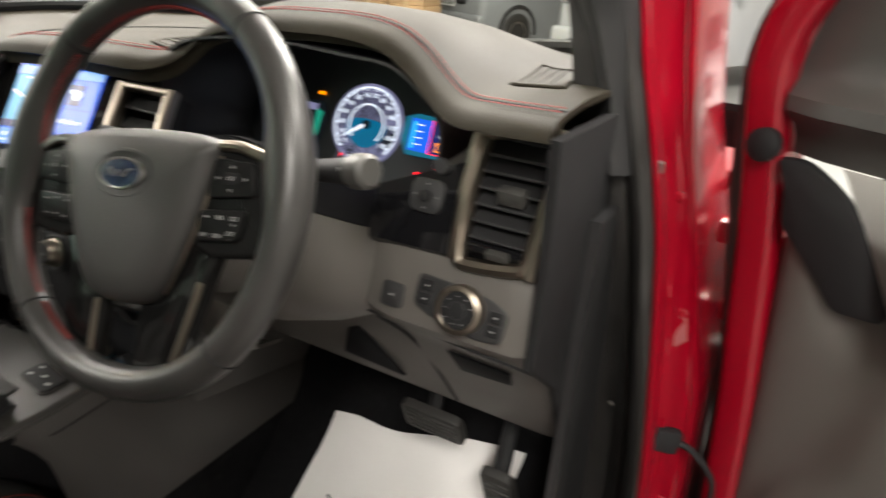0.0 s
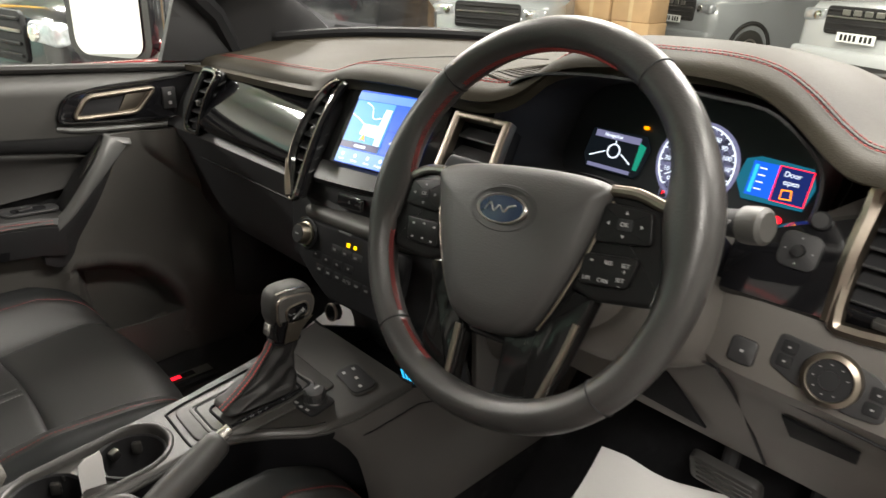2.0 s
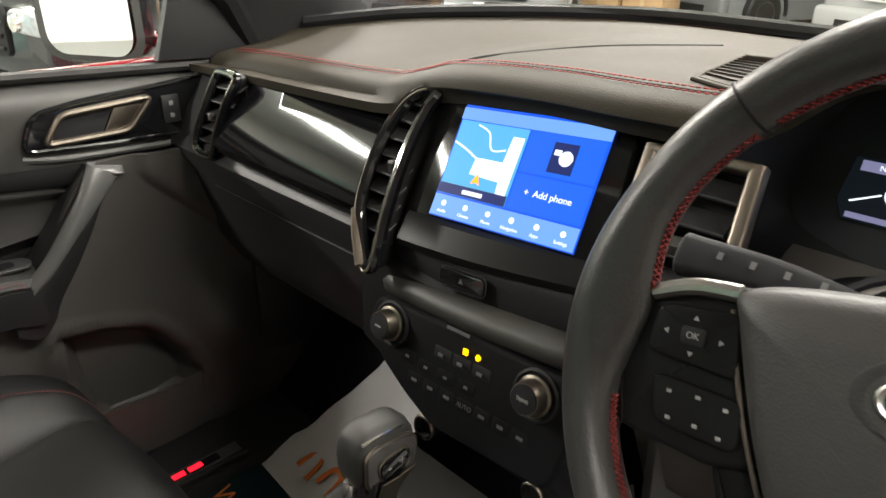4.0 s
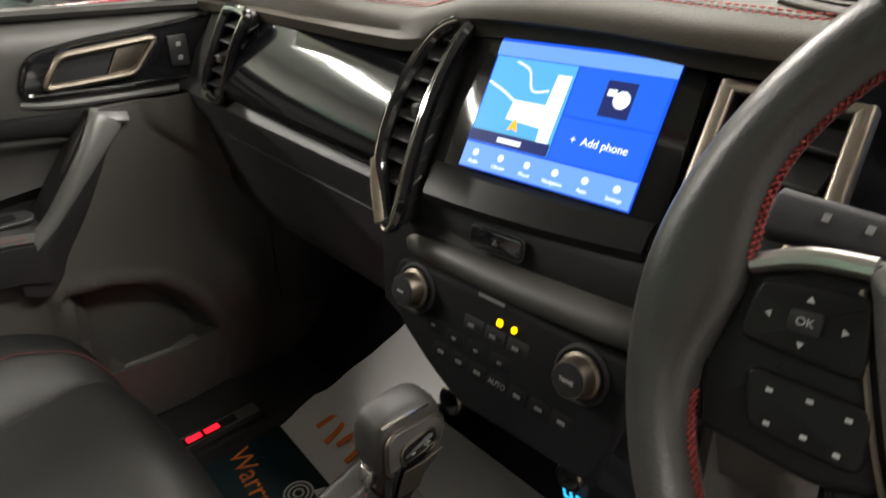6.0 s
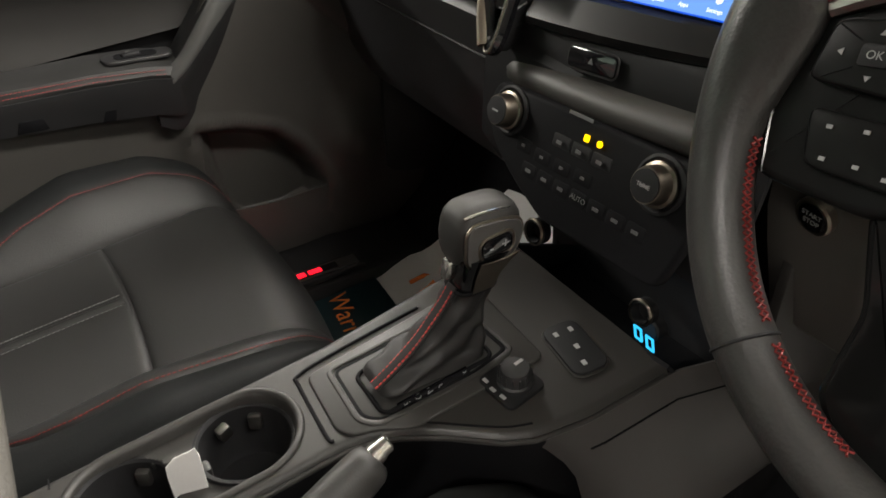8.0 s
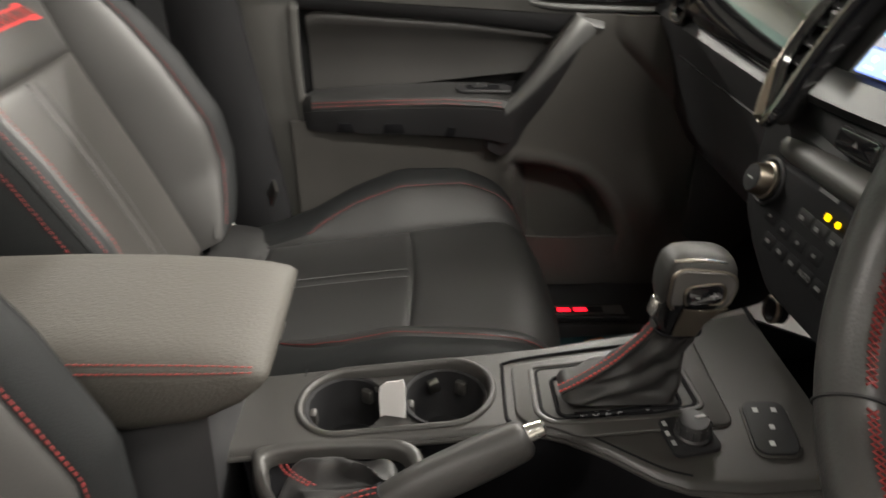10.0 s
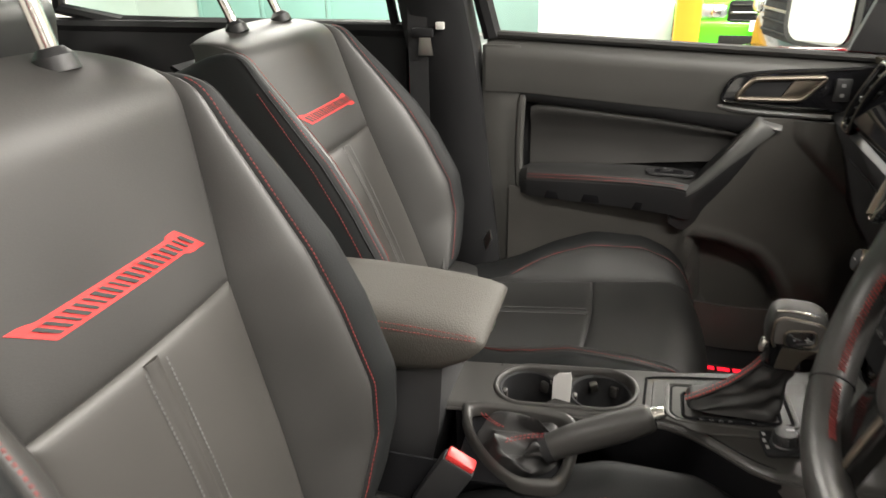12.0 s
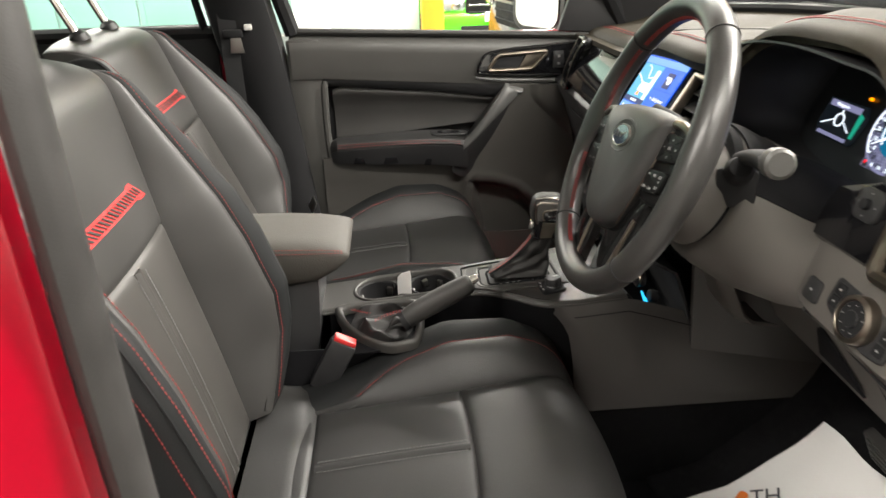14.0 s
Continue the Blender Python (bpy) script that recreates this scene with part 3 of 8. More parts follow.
for y in np.linspace(0.172, 0.665, 26):
    zt = 1.2065 - 0.085 * (y - 0.17) - 0.05 * max(0.0, y - 0.45) - 0.012 * math.exp(-(y - 0.172) / 0.008)
    zb = 1.048 + 0.095 * (y - 0.17)
    rows.append([(x, y, zt + (zb - zt) * f) for f, x in ((0.0, -0.780), (0.03, -0.773), (0.10, -0.771), (0.17, -0.775), (0.27, -0.784), (0.40, -0.788), (0.60, -0.789), (0.80, -0.788), (1.0, -0.785))])
part("padded_inset", sheet(rows, 0.006), LEATHER2, pdoor, "soft black leather inset", 60)
# roof of the recess, the shade under the lining put into a darker plastic
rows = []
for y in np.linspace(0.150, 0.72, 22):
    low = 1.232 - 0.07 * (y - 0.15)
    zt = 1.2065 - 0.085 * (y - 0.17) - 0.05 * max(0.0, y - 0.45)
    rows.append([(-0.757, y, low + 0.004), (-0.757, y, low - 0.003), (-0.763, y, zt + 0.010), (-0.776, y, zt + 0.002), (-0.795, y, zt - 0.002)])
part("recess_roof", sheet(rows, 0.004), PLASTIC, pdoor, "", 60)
# rear rim of the recess
part("recess_border", tube(curve([(-0.768, 0.158, 1.232), (-0.760, 0.154, 1.215), (-0.757, 0.152, 1.19), (-0.757, 0.15, 1.08), (-0.758, 0.16, 0.90), (-0.76, 0.18, 0.72)], 6), 0.010, 8), TRIM, pdoor)
# armrest
rows = []
for y, z, w, h in ((0.155, 1.048, 0.035, 0.050), (0.175, 1.058, 0.056, 0.062), (0.30, 1.066, 0.070, 0.074), (0.42, 1.070, 0.079, 0.080), (0.50, 1.068, 0.084, 0.085), (0.545, 1.060, 0.084, 0.088)):
    x0 = -0.778
    rows.append([(x0, y, z), (x0 + w * 0.7, y, z + 0.002), (x0 + w * 0.93, y, z - 0.006), (x0 + w, y, z - 0.018), (x0 + w * 0.95, y, z - 0.030), (x0 + w * 0.80, y, z - h), (x0, y, z - h - 0.006)])
arm = part("armrest", loft(rows), LEATHER, pdoor, "padded black leather armrest")
# darker plastic over the leather for the shade on the down-facing front
part("armrest_front", sheet([[(-0.778 + w * f + 0.0015, y, z - d) for f, d in ((0.985, 0.023), (0.965, 0.034), (0.85, h - 0.012), (0.80, h + 0.002))] for y, z, w, h in ((0.160, 1.050, 0.040, 0.052), (0.178, 1.058, 0.056, 0.062), (0.30, 1.066, 0.070, 0.074), (0.42, 1.070, 0.079, 0.080), (0.50, 1.068, 0.084, 0.085), (0.54, 1.061, 0.084, 0.088))], 0.002), PLASTIC, arm, "armrest front, its shade put into dark plastic", 60)
for dz in (-0.009, -0.016):
    part("stitching", stitches([(-0.778 + w + 0.0012, y, z + dz) for y, z, w in ((0.178, 1.058, 0.054), (0.30, 1.066, 0.068), (0.42, 1.070, 0.077), (0.525, 1.064, 0.083))], r=0.0011), STITCH, arm, "double red stitching")
SWP = Matrix.Translation((-0.728, 0.492, 1.0700)) @ pose(0, 0, 0, -1, 3, 0)
part("switch_plate", plate(rrect(0.036, 0.104, 0.016, 5), 0.0045, 0.002, SWP, 3), PLASTIC, arm)
part("switch_well", plate(rrect(0.022, 0.062, 0.008, 4), 0.0006, 0, SWP @ Matrix.Translation((0, -0.002, 0.0046))), DEEP, arm)
part("window_switch", box(0.015, 0.026, 0.007, 0.0025, 2, SWP @ Matrix.Translation((0, -0.008, 0.0070)) @ pose(0, 0, 0, 8, 0, 0)), PLASTIC, arm)
part("switch_mark", box(0.004, 0.006, 0.0005, 0, 1, SWP @ Matrix.Translation((0, -0.012, 0.0112)) @ pose(0, 0, 0, 8, 0, 0)), DIM, arm)
# thin black plates stand for the shade in the armrest's notches
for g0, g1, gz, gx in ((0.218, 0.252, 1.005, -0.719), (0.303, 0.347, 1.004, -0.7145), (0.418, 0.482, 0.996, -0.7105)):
    part("notch_shade", plate([(g0, -0.011), (g1, -0.012), (g1 - 0.006, 0.008), (g0 + 0.007, 0.009)], 0.003, 0.001, Matrix(((0, 0.30, 1, gx), (1, 0, 0, 0), (0, 1, 0, gz), (0, 0, 0, 1)))), DEEP, arm)
# grab handle: a broad wedge that rises from the armrest's front to the upper lining
GR = ((0.500, 1.046, 0.500, 0.958, -0.702, -0.716), (0.528, 1.051, 0.535, 0.942, -0.694, -0.722), (0.552, 1.073, 0.572, 0.982, -0.690, -0.728), (0.588, 1.119, 0.617, 1.032, -0.688, -0.734), (0.620, 1.160, 0.662, 1.096, -0.692, -0.740), (0.643, 1.193, 0.698, 1.152, -0.704, -0.744), (0.650, 1.203, 0.706, 1.172, -0.712, -0.746))
rows = []
for yl, zl, yr, zr, xi, xo in GR:
    f = lambda k: (yl + (yr - yl) * k, zl + (zr - zl) * k)
    rows.append([(-0.782, yl + 0.004, zl - 0.010), (xi - 0.012, yl, zl - 0.002), (xi - 0.003, *f(0.05)), (xi, *f(0.14)), (xi - 0.004, *f(0.34)), (xo + (xi - xo) * 0.42, *f(0.62)), (xo + (xi - xo) * 0.10, *f(0.90)), (xo, *f(1.0)), (-0.782, *f(1.04))])
rows = [list(r) for r in zip(*[curve([r[j] for r in rows], 4) for j in range(9)])]
gh = part("grab_handle", loft([[tuple(p) for p in r] for r in rows]), PLASTIC, pdoor, "dark grey pull handle", 50)
rows = []
for i, (yl, zl, yr, zr, xi, xo) in enumerate(GR[1:]):
    wd = (0.22, 0.26, 0.32, 0.42, 0.62, 0.74)[i]
    f = lambda k: (yl + (yr - yl) * k, zl + (zr - zl) * k)
    rows.append([(xi - 0.012, *f(-0.015)), (xi - 0.001, *f(0.04)), (xi + 0.0022, *f(0.14)), (xi + 0.0020, *f(0.14 + (wd - 0.14) * 0.5)), (xi - 0.004 * wd - 0.004, *f(wd))])
rows = [list(r) for r in zip(*[curve([r[j] for r in rows], 4) for j in range(5)])]
part("grip_face", sheet(rows, 0.0016), GRIP, gh, "satin grey grip face", 60)
part("grab_cap", plate([(p.x, p.y) for p in rpoly([(-0.028, -0.012, 0), (0.026, -0.012, 0), (0.026, 0.012, 0), (-0.026, 0.012, 0)], 0.005, 3)], 0.004, 0.0018, Matrix(((0, 0.75, 0.62, -0.722), (0.97, -0.16, 0.18, 0.675), (-0.22, -0.60, 0.76, 1.190), (0, 0, 0, 1)))), GRIP, gh, "satin grey cap")


# lower lining: one moulding with the sunk door pocket, a full lip in front of it and a crease under the dash
POCKET = [(0.545, 0.938), (0.622, 0.930), (0.693, 0.906), (0.735, 0.866), (0.766, 0.822), (0.784, 0.773), (0.772, 0.722), (0.705, 0.697), (0.600, 0.702), (0.566, 0.745), (0.552, 0.84)]


def inside_by(y, z, poly):
    """Signed distance to a polygon's outline: above nought inside."""
    d, odd = 9.0, False
    for (y0, z0), (y1, z1) in zip(poly, poly[1:] + poly[:1]):
        k = max(0.0, min(1.0, ((y - y0) * (y1 - y0) + (z - z0) * (z1 - z0)) / ((y1 - y0) ** 2 + (z1 - z0) ** 2)))
        d = min(d, math.hypot(y - y0 - k * (y1 - y0), z - z0 - k * (z1 - z0)))
        if (z0 > z) != (z1 > z) and y < y0 + (z - z0) / (z1 - z0) * (y1 - y0):
            odd = not odd
    return d if odd else -d


def ease(t):
    t = max(0.0, min(1.0, t))
    return t * t * (3 - 2 * t)


rows = []
for kz in np.linspace(0, 1, 90):
    row = []
    for y in np.linspace(0.13, 0.99, 130):
        ft = ease((y - 0.50) / 0.17)
        z = 0.655 + kz * (0.352 + 0.195 * ft)
        d = inside_by(y, z, POCKET)
        x = -0.757 + 0.022 * ease((y - 0.50) / 0.08)
        x += 0.040 * math.exp(-((y - 0.832) / 0.050) ** 2 - ((z - 0.858) / 0.070) ** 2) + 0.020 * ease((0.90 - z) / 0.15) * ease((y - 0.70) / 0.1)
        x += 0.006 * math.exp(-(d / 0.010) ** 2)
        x -= 0.050 * ease((d + 0.004) / 0.034)
        front = 1.180 - 0.96 * (y - 0.712)
        x += 0.016 * ease((z - front) / 0.020) * ease((y - 0.72) / 0.03)
        row.append((x, y, z))
    rows.append(row)
part("lower_lining", sheet(rows, 0.012), LINER, pdoor, "dark lower lining with sunk door pocket", 60)
part("rear_edge", boxat(-0.80, -0.7545, 0.060, 0.150, 0.64, 1.335, 0.006), TRIM, pdoor, "plain rear border of the lining")
part("pocket_wall", sheet([[(-0.712 + 0.010 * math.sin(math.pi * (y - 0.58) / 0.20), y, z) for y in np.linspace(0.580, 0.780, 12)] for z in (0.66, 0.70, 0.74, 0.768, 0.772)], 0.006), LINER, pdoor, "raised front wall of the pocket")
part("pocket_rim", tube(curve([(-0.712, 0.585, 0.716), (-0.705, 0.64, 0.704), (-0.702, 0.70, 0.702), (-0.706, 0.755, 0.722), (-0.712, 0.778, 0.75)], 5), 0.0045, 8), LINER, pdoor)
part("door_foot", boxat(-0.80, -0.76, 0.06, 1.0, 0.62, 0.68, 0.01), TRIM, pdoor)
part("door_shell", boxat(-0.85, -0.82, 0.09, 1.05, 0.60, 1.33, 0.01), RED, pdoor, "red painted outer skin")
# release handle in its gloss bezel
HX = Matrix(((0, 0, 1, -0.752), (1, 0, 0, 0), (0, 1, 0, 0), (0, 0, 0, 1)))
hb = part("handle_bezel", plate([(p.x, p.y) for p in rpoly([(0.568, 1.228, 0), (0.592, 1.285, 0), (0.66, 1.296, 0), (0.905, 1.312, 0), (0.905, 1.215, 0), (0.70, 1.220, 0)], 0.022)], 0.012, 0.004, HX, 3), GLOSS, pdoor, "piano black handle surround")
part("bezel_rim", tube([(-0.7425, p.x, p.y) for p in rpoly([(0.572, 1.231, 0), (0.594, 1.283, 0), (0.66, 1.293, 0), (0.900, 1.308, 0), (0.900, 1.218, 0), (0.70, 1.223, 0)], 0.020)], 0.0042, 8, True), GLOSS, hb, "raised gloss rim")
# pale strip added for the light that the upper lining's lower edge catches
part("lit_edge_strip", tube(curve([(-0.753, 0.572, 1.219), (-0.749, 0.62, 1.212), (-0.748, 0.72, 1.207), (-0.748, 0.90, 1.200)], 5), 0.0060, 8), GRIP, pdoor, "pale edge strip, light on the lining's rim put into colour")
ring = rpoly([(-0.737, 0.602, 1.238), (-0.737, 0.632, 1.279), (-0.737, 0.770, 1.287), (-0.737, 0.728, 1.240)], 0.012)
part("release_ring", tube(ring, 0.0054, 10, True), SMOKE, hb, "smoked chrome ring")
part("release_lever", plate([(0.690, 1.243), (0.726, 1.243), (0.764, 1.284), (0.712, 1.281)], 0.006, 0.002, Matrix.Translation((0.008, 0, 0)) @ HX), SMOKE, hb, "smoked satin lever")
part("lever_cup", plate([(0.608, 1.241), (0.688, 1.243), (0.708, 1.280), (0.634, 1.276)], 0.002, 0.0005, Matrix.Translation((0.0115, 0, 0)) @ HX), MATT, hb)
part("lock_switch", box(0.008, 0.030, 0.046, 0.003, 2, Matrix.Translation((-0.739, 0.800, 1.262))), PLASTIC, hb)
for dz in (0.010, -0.010):
    part("lock_symbol", box(0.002, 0.007, 0.007, 0.0005, 1, Matrix.Translation((-0.7345, 0.800, 1.262 + dz))), MARK, hb)

# rear passenger side door with window
rdoor = thing("rear_door", "closed rear door with dark lining and clear window", "car door")
part("lining", sheet([[(-0.765 - 0.02 * max(0, z - 1.25) / 0.1, y, z) for y in np.linspace(-1.12, -0.12, 12)] for z in np.linspace(0.66, 1.362, 10)], 0.02), MATT, rdoor)
part("window_frame", tube([(-0.78, -0.15, 1.365), (-0.66, -0.2, 1.86), (-0.66, -0.85, 1.86), (-0.75, -1.05, 1.55), (-0.785, -1.10, 1.40), (-0.785, -0.9, 1.365)], 0.02, 8, True), MATT, rdoor)
part("waist_seal", tube([(-0.775, y, 1.360) for y in np.linspace(-1.12, -0.10, 8)], 0.018, 8), MATT, rdoor)
rg = part("window_glass", sheet([[(-0.785, y, 1.36), (-0.745, y, 1.55), (-0.665, y * 0.9 - 0.03, 1.86)] for y in np.linspace(-1.06, -0.16, 6)]), REARGLASS, rdoor)
rg.visible_shadow = False
part("door_shell", boxat(-0.85, -0.82, -1.15, -0.05, 0.60, 1.34, 0.01), RED, rdoor)

# ---- dashboard ----
dash = thing("dashboard", "black soft-touch dashboard with red double stitching and gloss trim", "dashboard", loc=(0, 1.0, 1.2))
LIP = [(-0.76, 0.885, 1.335), (-0.60, 0.862, 1.350), (-0.27, 0.845, 1.368), (-0.20, 0.826, 1.384), (-0.13, 0.812, 1.403), (0.0, 0.805, 1.414),
       (0.11, 0.800, 1.417), (0.165, 0.812, 1.418), (0.20, 0.828, 1.432), (0.24, 0.838, 1.462), (0.30, 0.840, 1.477), (0.37, 0.840, 1.482), (0.44, 0.838, 1.483), (0.485, 0.836, 1.476), (0.521, 0.828, 1.460), (0.558, 0.810, 1.440), (0.588, 0.794, 1.429), (0.628, 0.782, 1.430), (0.66, 0.776, 1.432), (0.75, 0.768, 1.436)]
DROP = [(-0.76, 0.850, 1.315), (-0.60, 0.838, 1.326), (-0.27, 0.828, 1.340), (-0.20, 0.819, 1.350), (-0.13, 0.818, 1.374), (0.0, 0.820, 1.386),
        (0.11, 0.816, 1.388), (0.165, 0.824, 1.390), (0.20, 0.838, 1.404), (0.24, 0.848, 1.438), (0.30, 0.850, 1.455), (0.37, 0.850, 1.461), (0.44, 0.850, 1.463), (0.485, 0.850, 1.458), (0.521, 0.844, 1.440), (0.558, 0.832, 1.418), (0.588, 0.815, 1.409), (0.628, 0.804, 1.415), (0.66, 0.80, 1.418), (0.75, 0.79, 1.422)]
FAR = FAR_LINE


def pad_row(x):
    yl, zl = spline_table(LIP, x)
    yd, zd = spline_table(DROP, x)
    yf, zf = spline_table(FAR, x)
    hump = 0.016 * math.exp(-((x - 0.37) / 0.16) ** 4)
    crest = (yl + 0.085, zl + 0.012 + hump * 0.4)
    pts = [(yf, zf)]
    for k in (0.25, 0.5, 0.75):
        pts.append((yf + (crest[0] - yf) * k, zf + (crest[1] - zf) * (k + 0.18 * math.sin(math.pi * k))))
    pts += [crest, (yl + 0.045, zl + 0.009), (yl + 0.015, zl + 0.004), (yl + 0.003, zl - 0.004), (yl, zl - 0.012), (yd - 0.002, zd + 0.012), (yd, zd)]
    return [(x, y, z) for y, z in pts]


xs = np.linspace(-0.75, 0.692, 120)
pad = part("upper_pad", sheet([pad_row(x) for x in xs], 0.006), PAD, dash, "soft black upper pad", 50)


def on_pad(x, k, up=0.0012):
    """A point on the pad: k runs along its profile."""
    r = pad_row(x)
    i = min(int(k), len(r) - 2)
    a, b = Vector(r[i]), Vector(r[i + 1])
    return a.lerp(b, k - i) + Vector((0, -0.4, 0.9)) * up


for k in (5.0, 5.35):
    part("stitching", stitches([on_pad(x, k, 0.0018) for x in np.linspace(-0.70, 0.688, 260)], 0.0044, 0.0014, 0.0010), DASHSTITCH, pad, "red double stitching")
part("pad_seam", tube([on_pad(x, 5.17, 0.0002) for x in np.linspace(-0.72, 0.690, 200)], 0.0011, 5), MATT, pad)
# the diagonal seam that runs back from the centre stack's corner
part("pad_seam", tube(curve([on_pad(-0.135, 5.2, 0.0004), on_pad(-0.115, 4.2, 0.0004), on_pad(-0.06, 3.0, 0.0004), on_pad(0.03, 2.0, 0.0004)], 6), 0.0013, 5), MATT, pad)
def pad_at(x, y, up=0.0012):
    """A point on the pad's top by x and y."""
    r = pad_row(x)
    for p, q in zip(r, r[1:]):
        if q[1] <= y <= p[1]:
            f = (y - q[1]) / (p[1] - q[1])
            return Vector((x, y, q[2] + (p[2] - q[2]) * f + up))
    return Vector((x, y, r[4][2] + up))


def quad_at(Q, a, b, up):
    (x0, y0), (x1, y1), (x2, y2), (x3, y3) = Q
    return pad_at((x0 + (x1 - x0) * a) * (1 - b) + (x3 + (x2 - x3) * a) * b, (y0 + (y1 - y0) * a) * (1 - b) + (y3 + (y2 - y3) * a) * b, up)


def pad_grille(name, Q, n, label, rim, across=False):
    """A slatted opening lying flush in the pad: a dark sheet for the shade inside, a frame and single slats."""
    g = part(name, sheet([[quad_at(Q, a, b, 0.0010) for a in np.linspace(0, 1, 9)] for b in np.linspace(0, 1, 9)], 0.002), MATT, dash, label)
    edge = [(k / 8, 0) for k in range(8)] + [(1, k / 8) for k in range(8)] + [(1 - k / 8, 1) for k in range(8)] + [(0, 1 - k / 8) for k in range(8)]
    part("grille_frame", tube([quad_at(Q, a, b, 0.0012) for a, b in edge], rim, 8, True, 0.7), PAD, g)
    for i in range(n):
        a = (i + 0.7) / (n + 0.4)
        rail = [[(a - 0.38 / n, b, 0.0012), (a + 0.38 / n, b, 0.0028)] for b in np.linspace(0.03, 0.97, 8)]
        part("slat", sheet([[quad_at(Q, v, 1 - u, w) if across else quad_at(Q, u, v, w) for u, v, w in r] for r in rail], 0.0012), PAD, g)
    return g


# speaker grille in the pad ahead of the centre vent
pad_grille("centre_grille", [(0.117, 0.868), (0.200, 0.846), (0.172, 1.04), (0.088, 1.03)], 10, "slatted black speaker grille", 0.0035, True)
# small demister vent by the driver's side window
pad_grille("demister_vent", [(0.600, 0.905), (0.650, 0.912), (0.622, 1.055), (0.574, 1.045)], 4, "small side demister vent", 0.0040)

# lower body of the passenger side
rows = []
for x in np.linspace(-0.75, -0.13, 26):
    yd, zd = spline_table(DROP, x)
    rows.append([(x, yd + 0.02, zd), (x, 0.828, 1.26), (x, 0.812, 1.222), (x, 0.798, 1.214), (x, 0.792, 1.205), (x, 0.796, 1.19), (x, 0.812, 1.16), (x, 0.83, 1.10), (x, 0.85, 1.03), (x, 0.885, 0.97), (x, 0.95, 0.925), (x, 1.10, 0.91)])
part("passenger_fascia", sheet(rows, 0.006), PLASTIC, dash, "black lower dash with glovebox")
part("glovebox_gap", tube([(-0.64, 0.813, 1.150), (-0.40, 0.813, 1.150), (-0.20, 0.813, 1.150)], 0.0018, 5), MATT, dash)
# gloss spear
rows = []
for x in np.linspace(-0.565, -0.165, 22):
    f = (x + 0.565) / 0.40
    zt, zb = 1.334 + 0.012 * f, 1.222 + 0.002 * f
    b = 0.012 + 0.008 * f
    rows.append([(x, 0.850, zt), (x, 0.838, zt - 0.004), (x, 0.826 - b * 0.5, zt - 0.03), (x, 0.812 - b, zt - 0.062), (x, 0.798 - b, zb + 0.018), (x, 0.798 - b * 0.5, zb + 0.004), (x, 0.815, zb)])
rows = [[(x + 0.5 * (z - 1.275) * max(0.0, 1 - (x + 0.565) / 0.20), y, z) for x, y, z in r] for r in rows]
part("gloss_spear", sheet(rows, 0.004), GLOSS, dash, "piano black trim across the passenger side")
part("spear_edge", tube([(x, 0.795 - 0.008 * math.sin(math.pi * (x + 0.565) / 0.40 * 0.5), 1.2245) for x in np.linspace(-0.56, -0.17, 12)], 0.0018, 6), GLOSSLOW, dash)


def strip_vent(name, loop, n_slat, deep, frame_mat):
    """An upright lens-shaped vent: a gloss ring, a dark well and slats across."""
    P = curve(loop, 5, True)
    c = sum((Vector(p) for p in P), Vector()) / len(P)
    w = Vector(deep)
    v = part(name, loft([[tuple(p) for p in P], [tuple(p + w * 0.5) for p in P], [tuple(c + (p - c) * 0.9 + w) for p in P]], False), MATT, dash, "dark vent well")
    bk = bmesh.new()
    bk.faces.new([bk.verts.new(c + (p - c) * 0.9 + w) for p in P])
    part("well_back", bk, MATT, v)
    part("vent_ring", tube(P, 0.0072, 8, True), frame_mat, v, "piano black vent ring")
    part("ring_edge", tube([c + (p - c) * 1.02 + Vector((0, -0.0066, 0)) for p in P], 0.0016, 6, True), SMOKE, v, "smoked chrome edge line")
    z0, z1 = min(p.z for p in P), max(p.z for p in P)
    for i in range(n_slat):
        z = z0 + (z1 - z0) * (i + 1) / (n_slat + 1)
        near = sorted(P, key=lambda p: abs(p.z - z))[:6]
        xa, xb = min(p.x for p in near), max(p.x for p in near)
        y = sum(p.y for p in near) / len(near)
        part("slat", box(max(0.01, xb - xa - 0.004), 0.020, 0.0035, 0.001, 1, Matrix.Translation(((xa + xb) / 2, y + 0.0125, z)) @ pose(0, 0, 0, 22, 0, 0)), PLASTIC, v)
    part("slat_tab", box(0.010, 0.010, 0.012, 0.002, 1, Matrix.Translation(c + Vector((0, -0.004, 0)))), TRIM, v)
    return v


strip_vent("passenger_vent", [(-0.606, 0.822, 1.333), (-0.622, 0.812, 1.300), (-0.640, 0.803, 1.262), (-0.655, 0.799, 1.230), (-0.652, 0.797, 1.215), (-0.632, 0.795, 1.211), (-0.600, 0.793, 1.214), (-0.588, 0.792, 1.224), (-0.575, 0.794, 1.255), (-0.556, 0.803, 1.300), (-0.540, 0.815, 1.333), (-0.552, 0.820, 1.340), (-0.590, 0.822, 1.340)], 5, (0, 0.03, 0), GLOSS)
SCR = panel_frame((0.0040, 0.7625, 1.289), 32, 0, 4.2)
SCRV = panel_frame((0.0, 0.7625, 1.287), 32)


def on_scr(u, v, w=0.0):
    return SCR @ Vector((u, v, w))


def on_vent(u, v, w=0.0):
    return SCRV @ Vector((u, v, w))


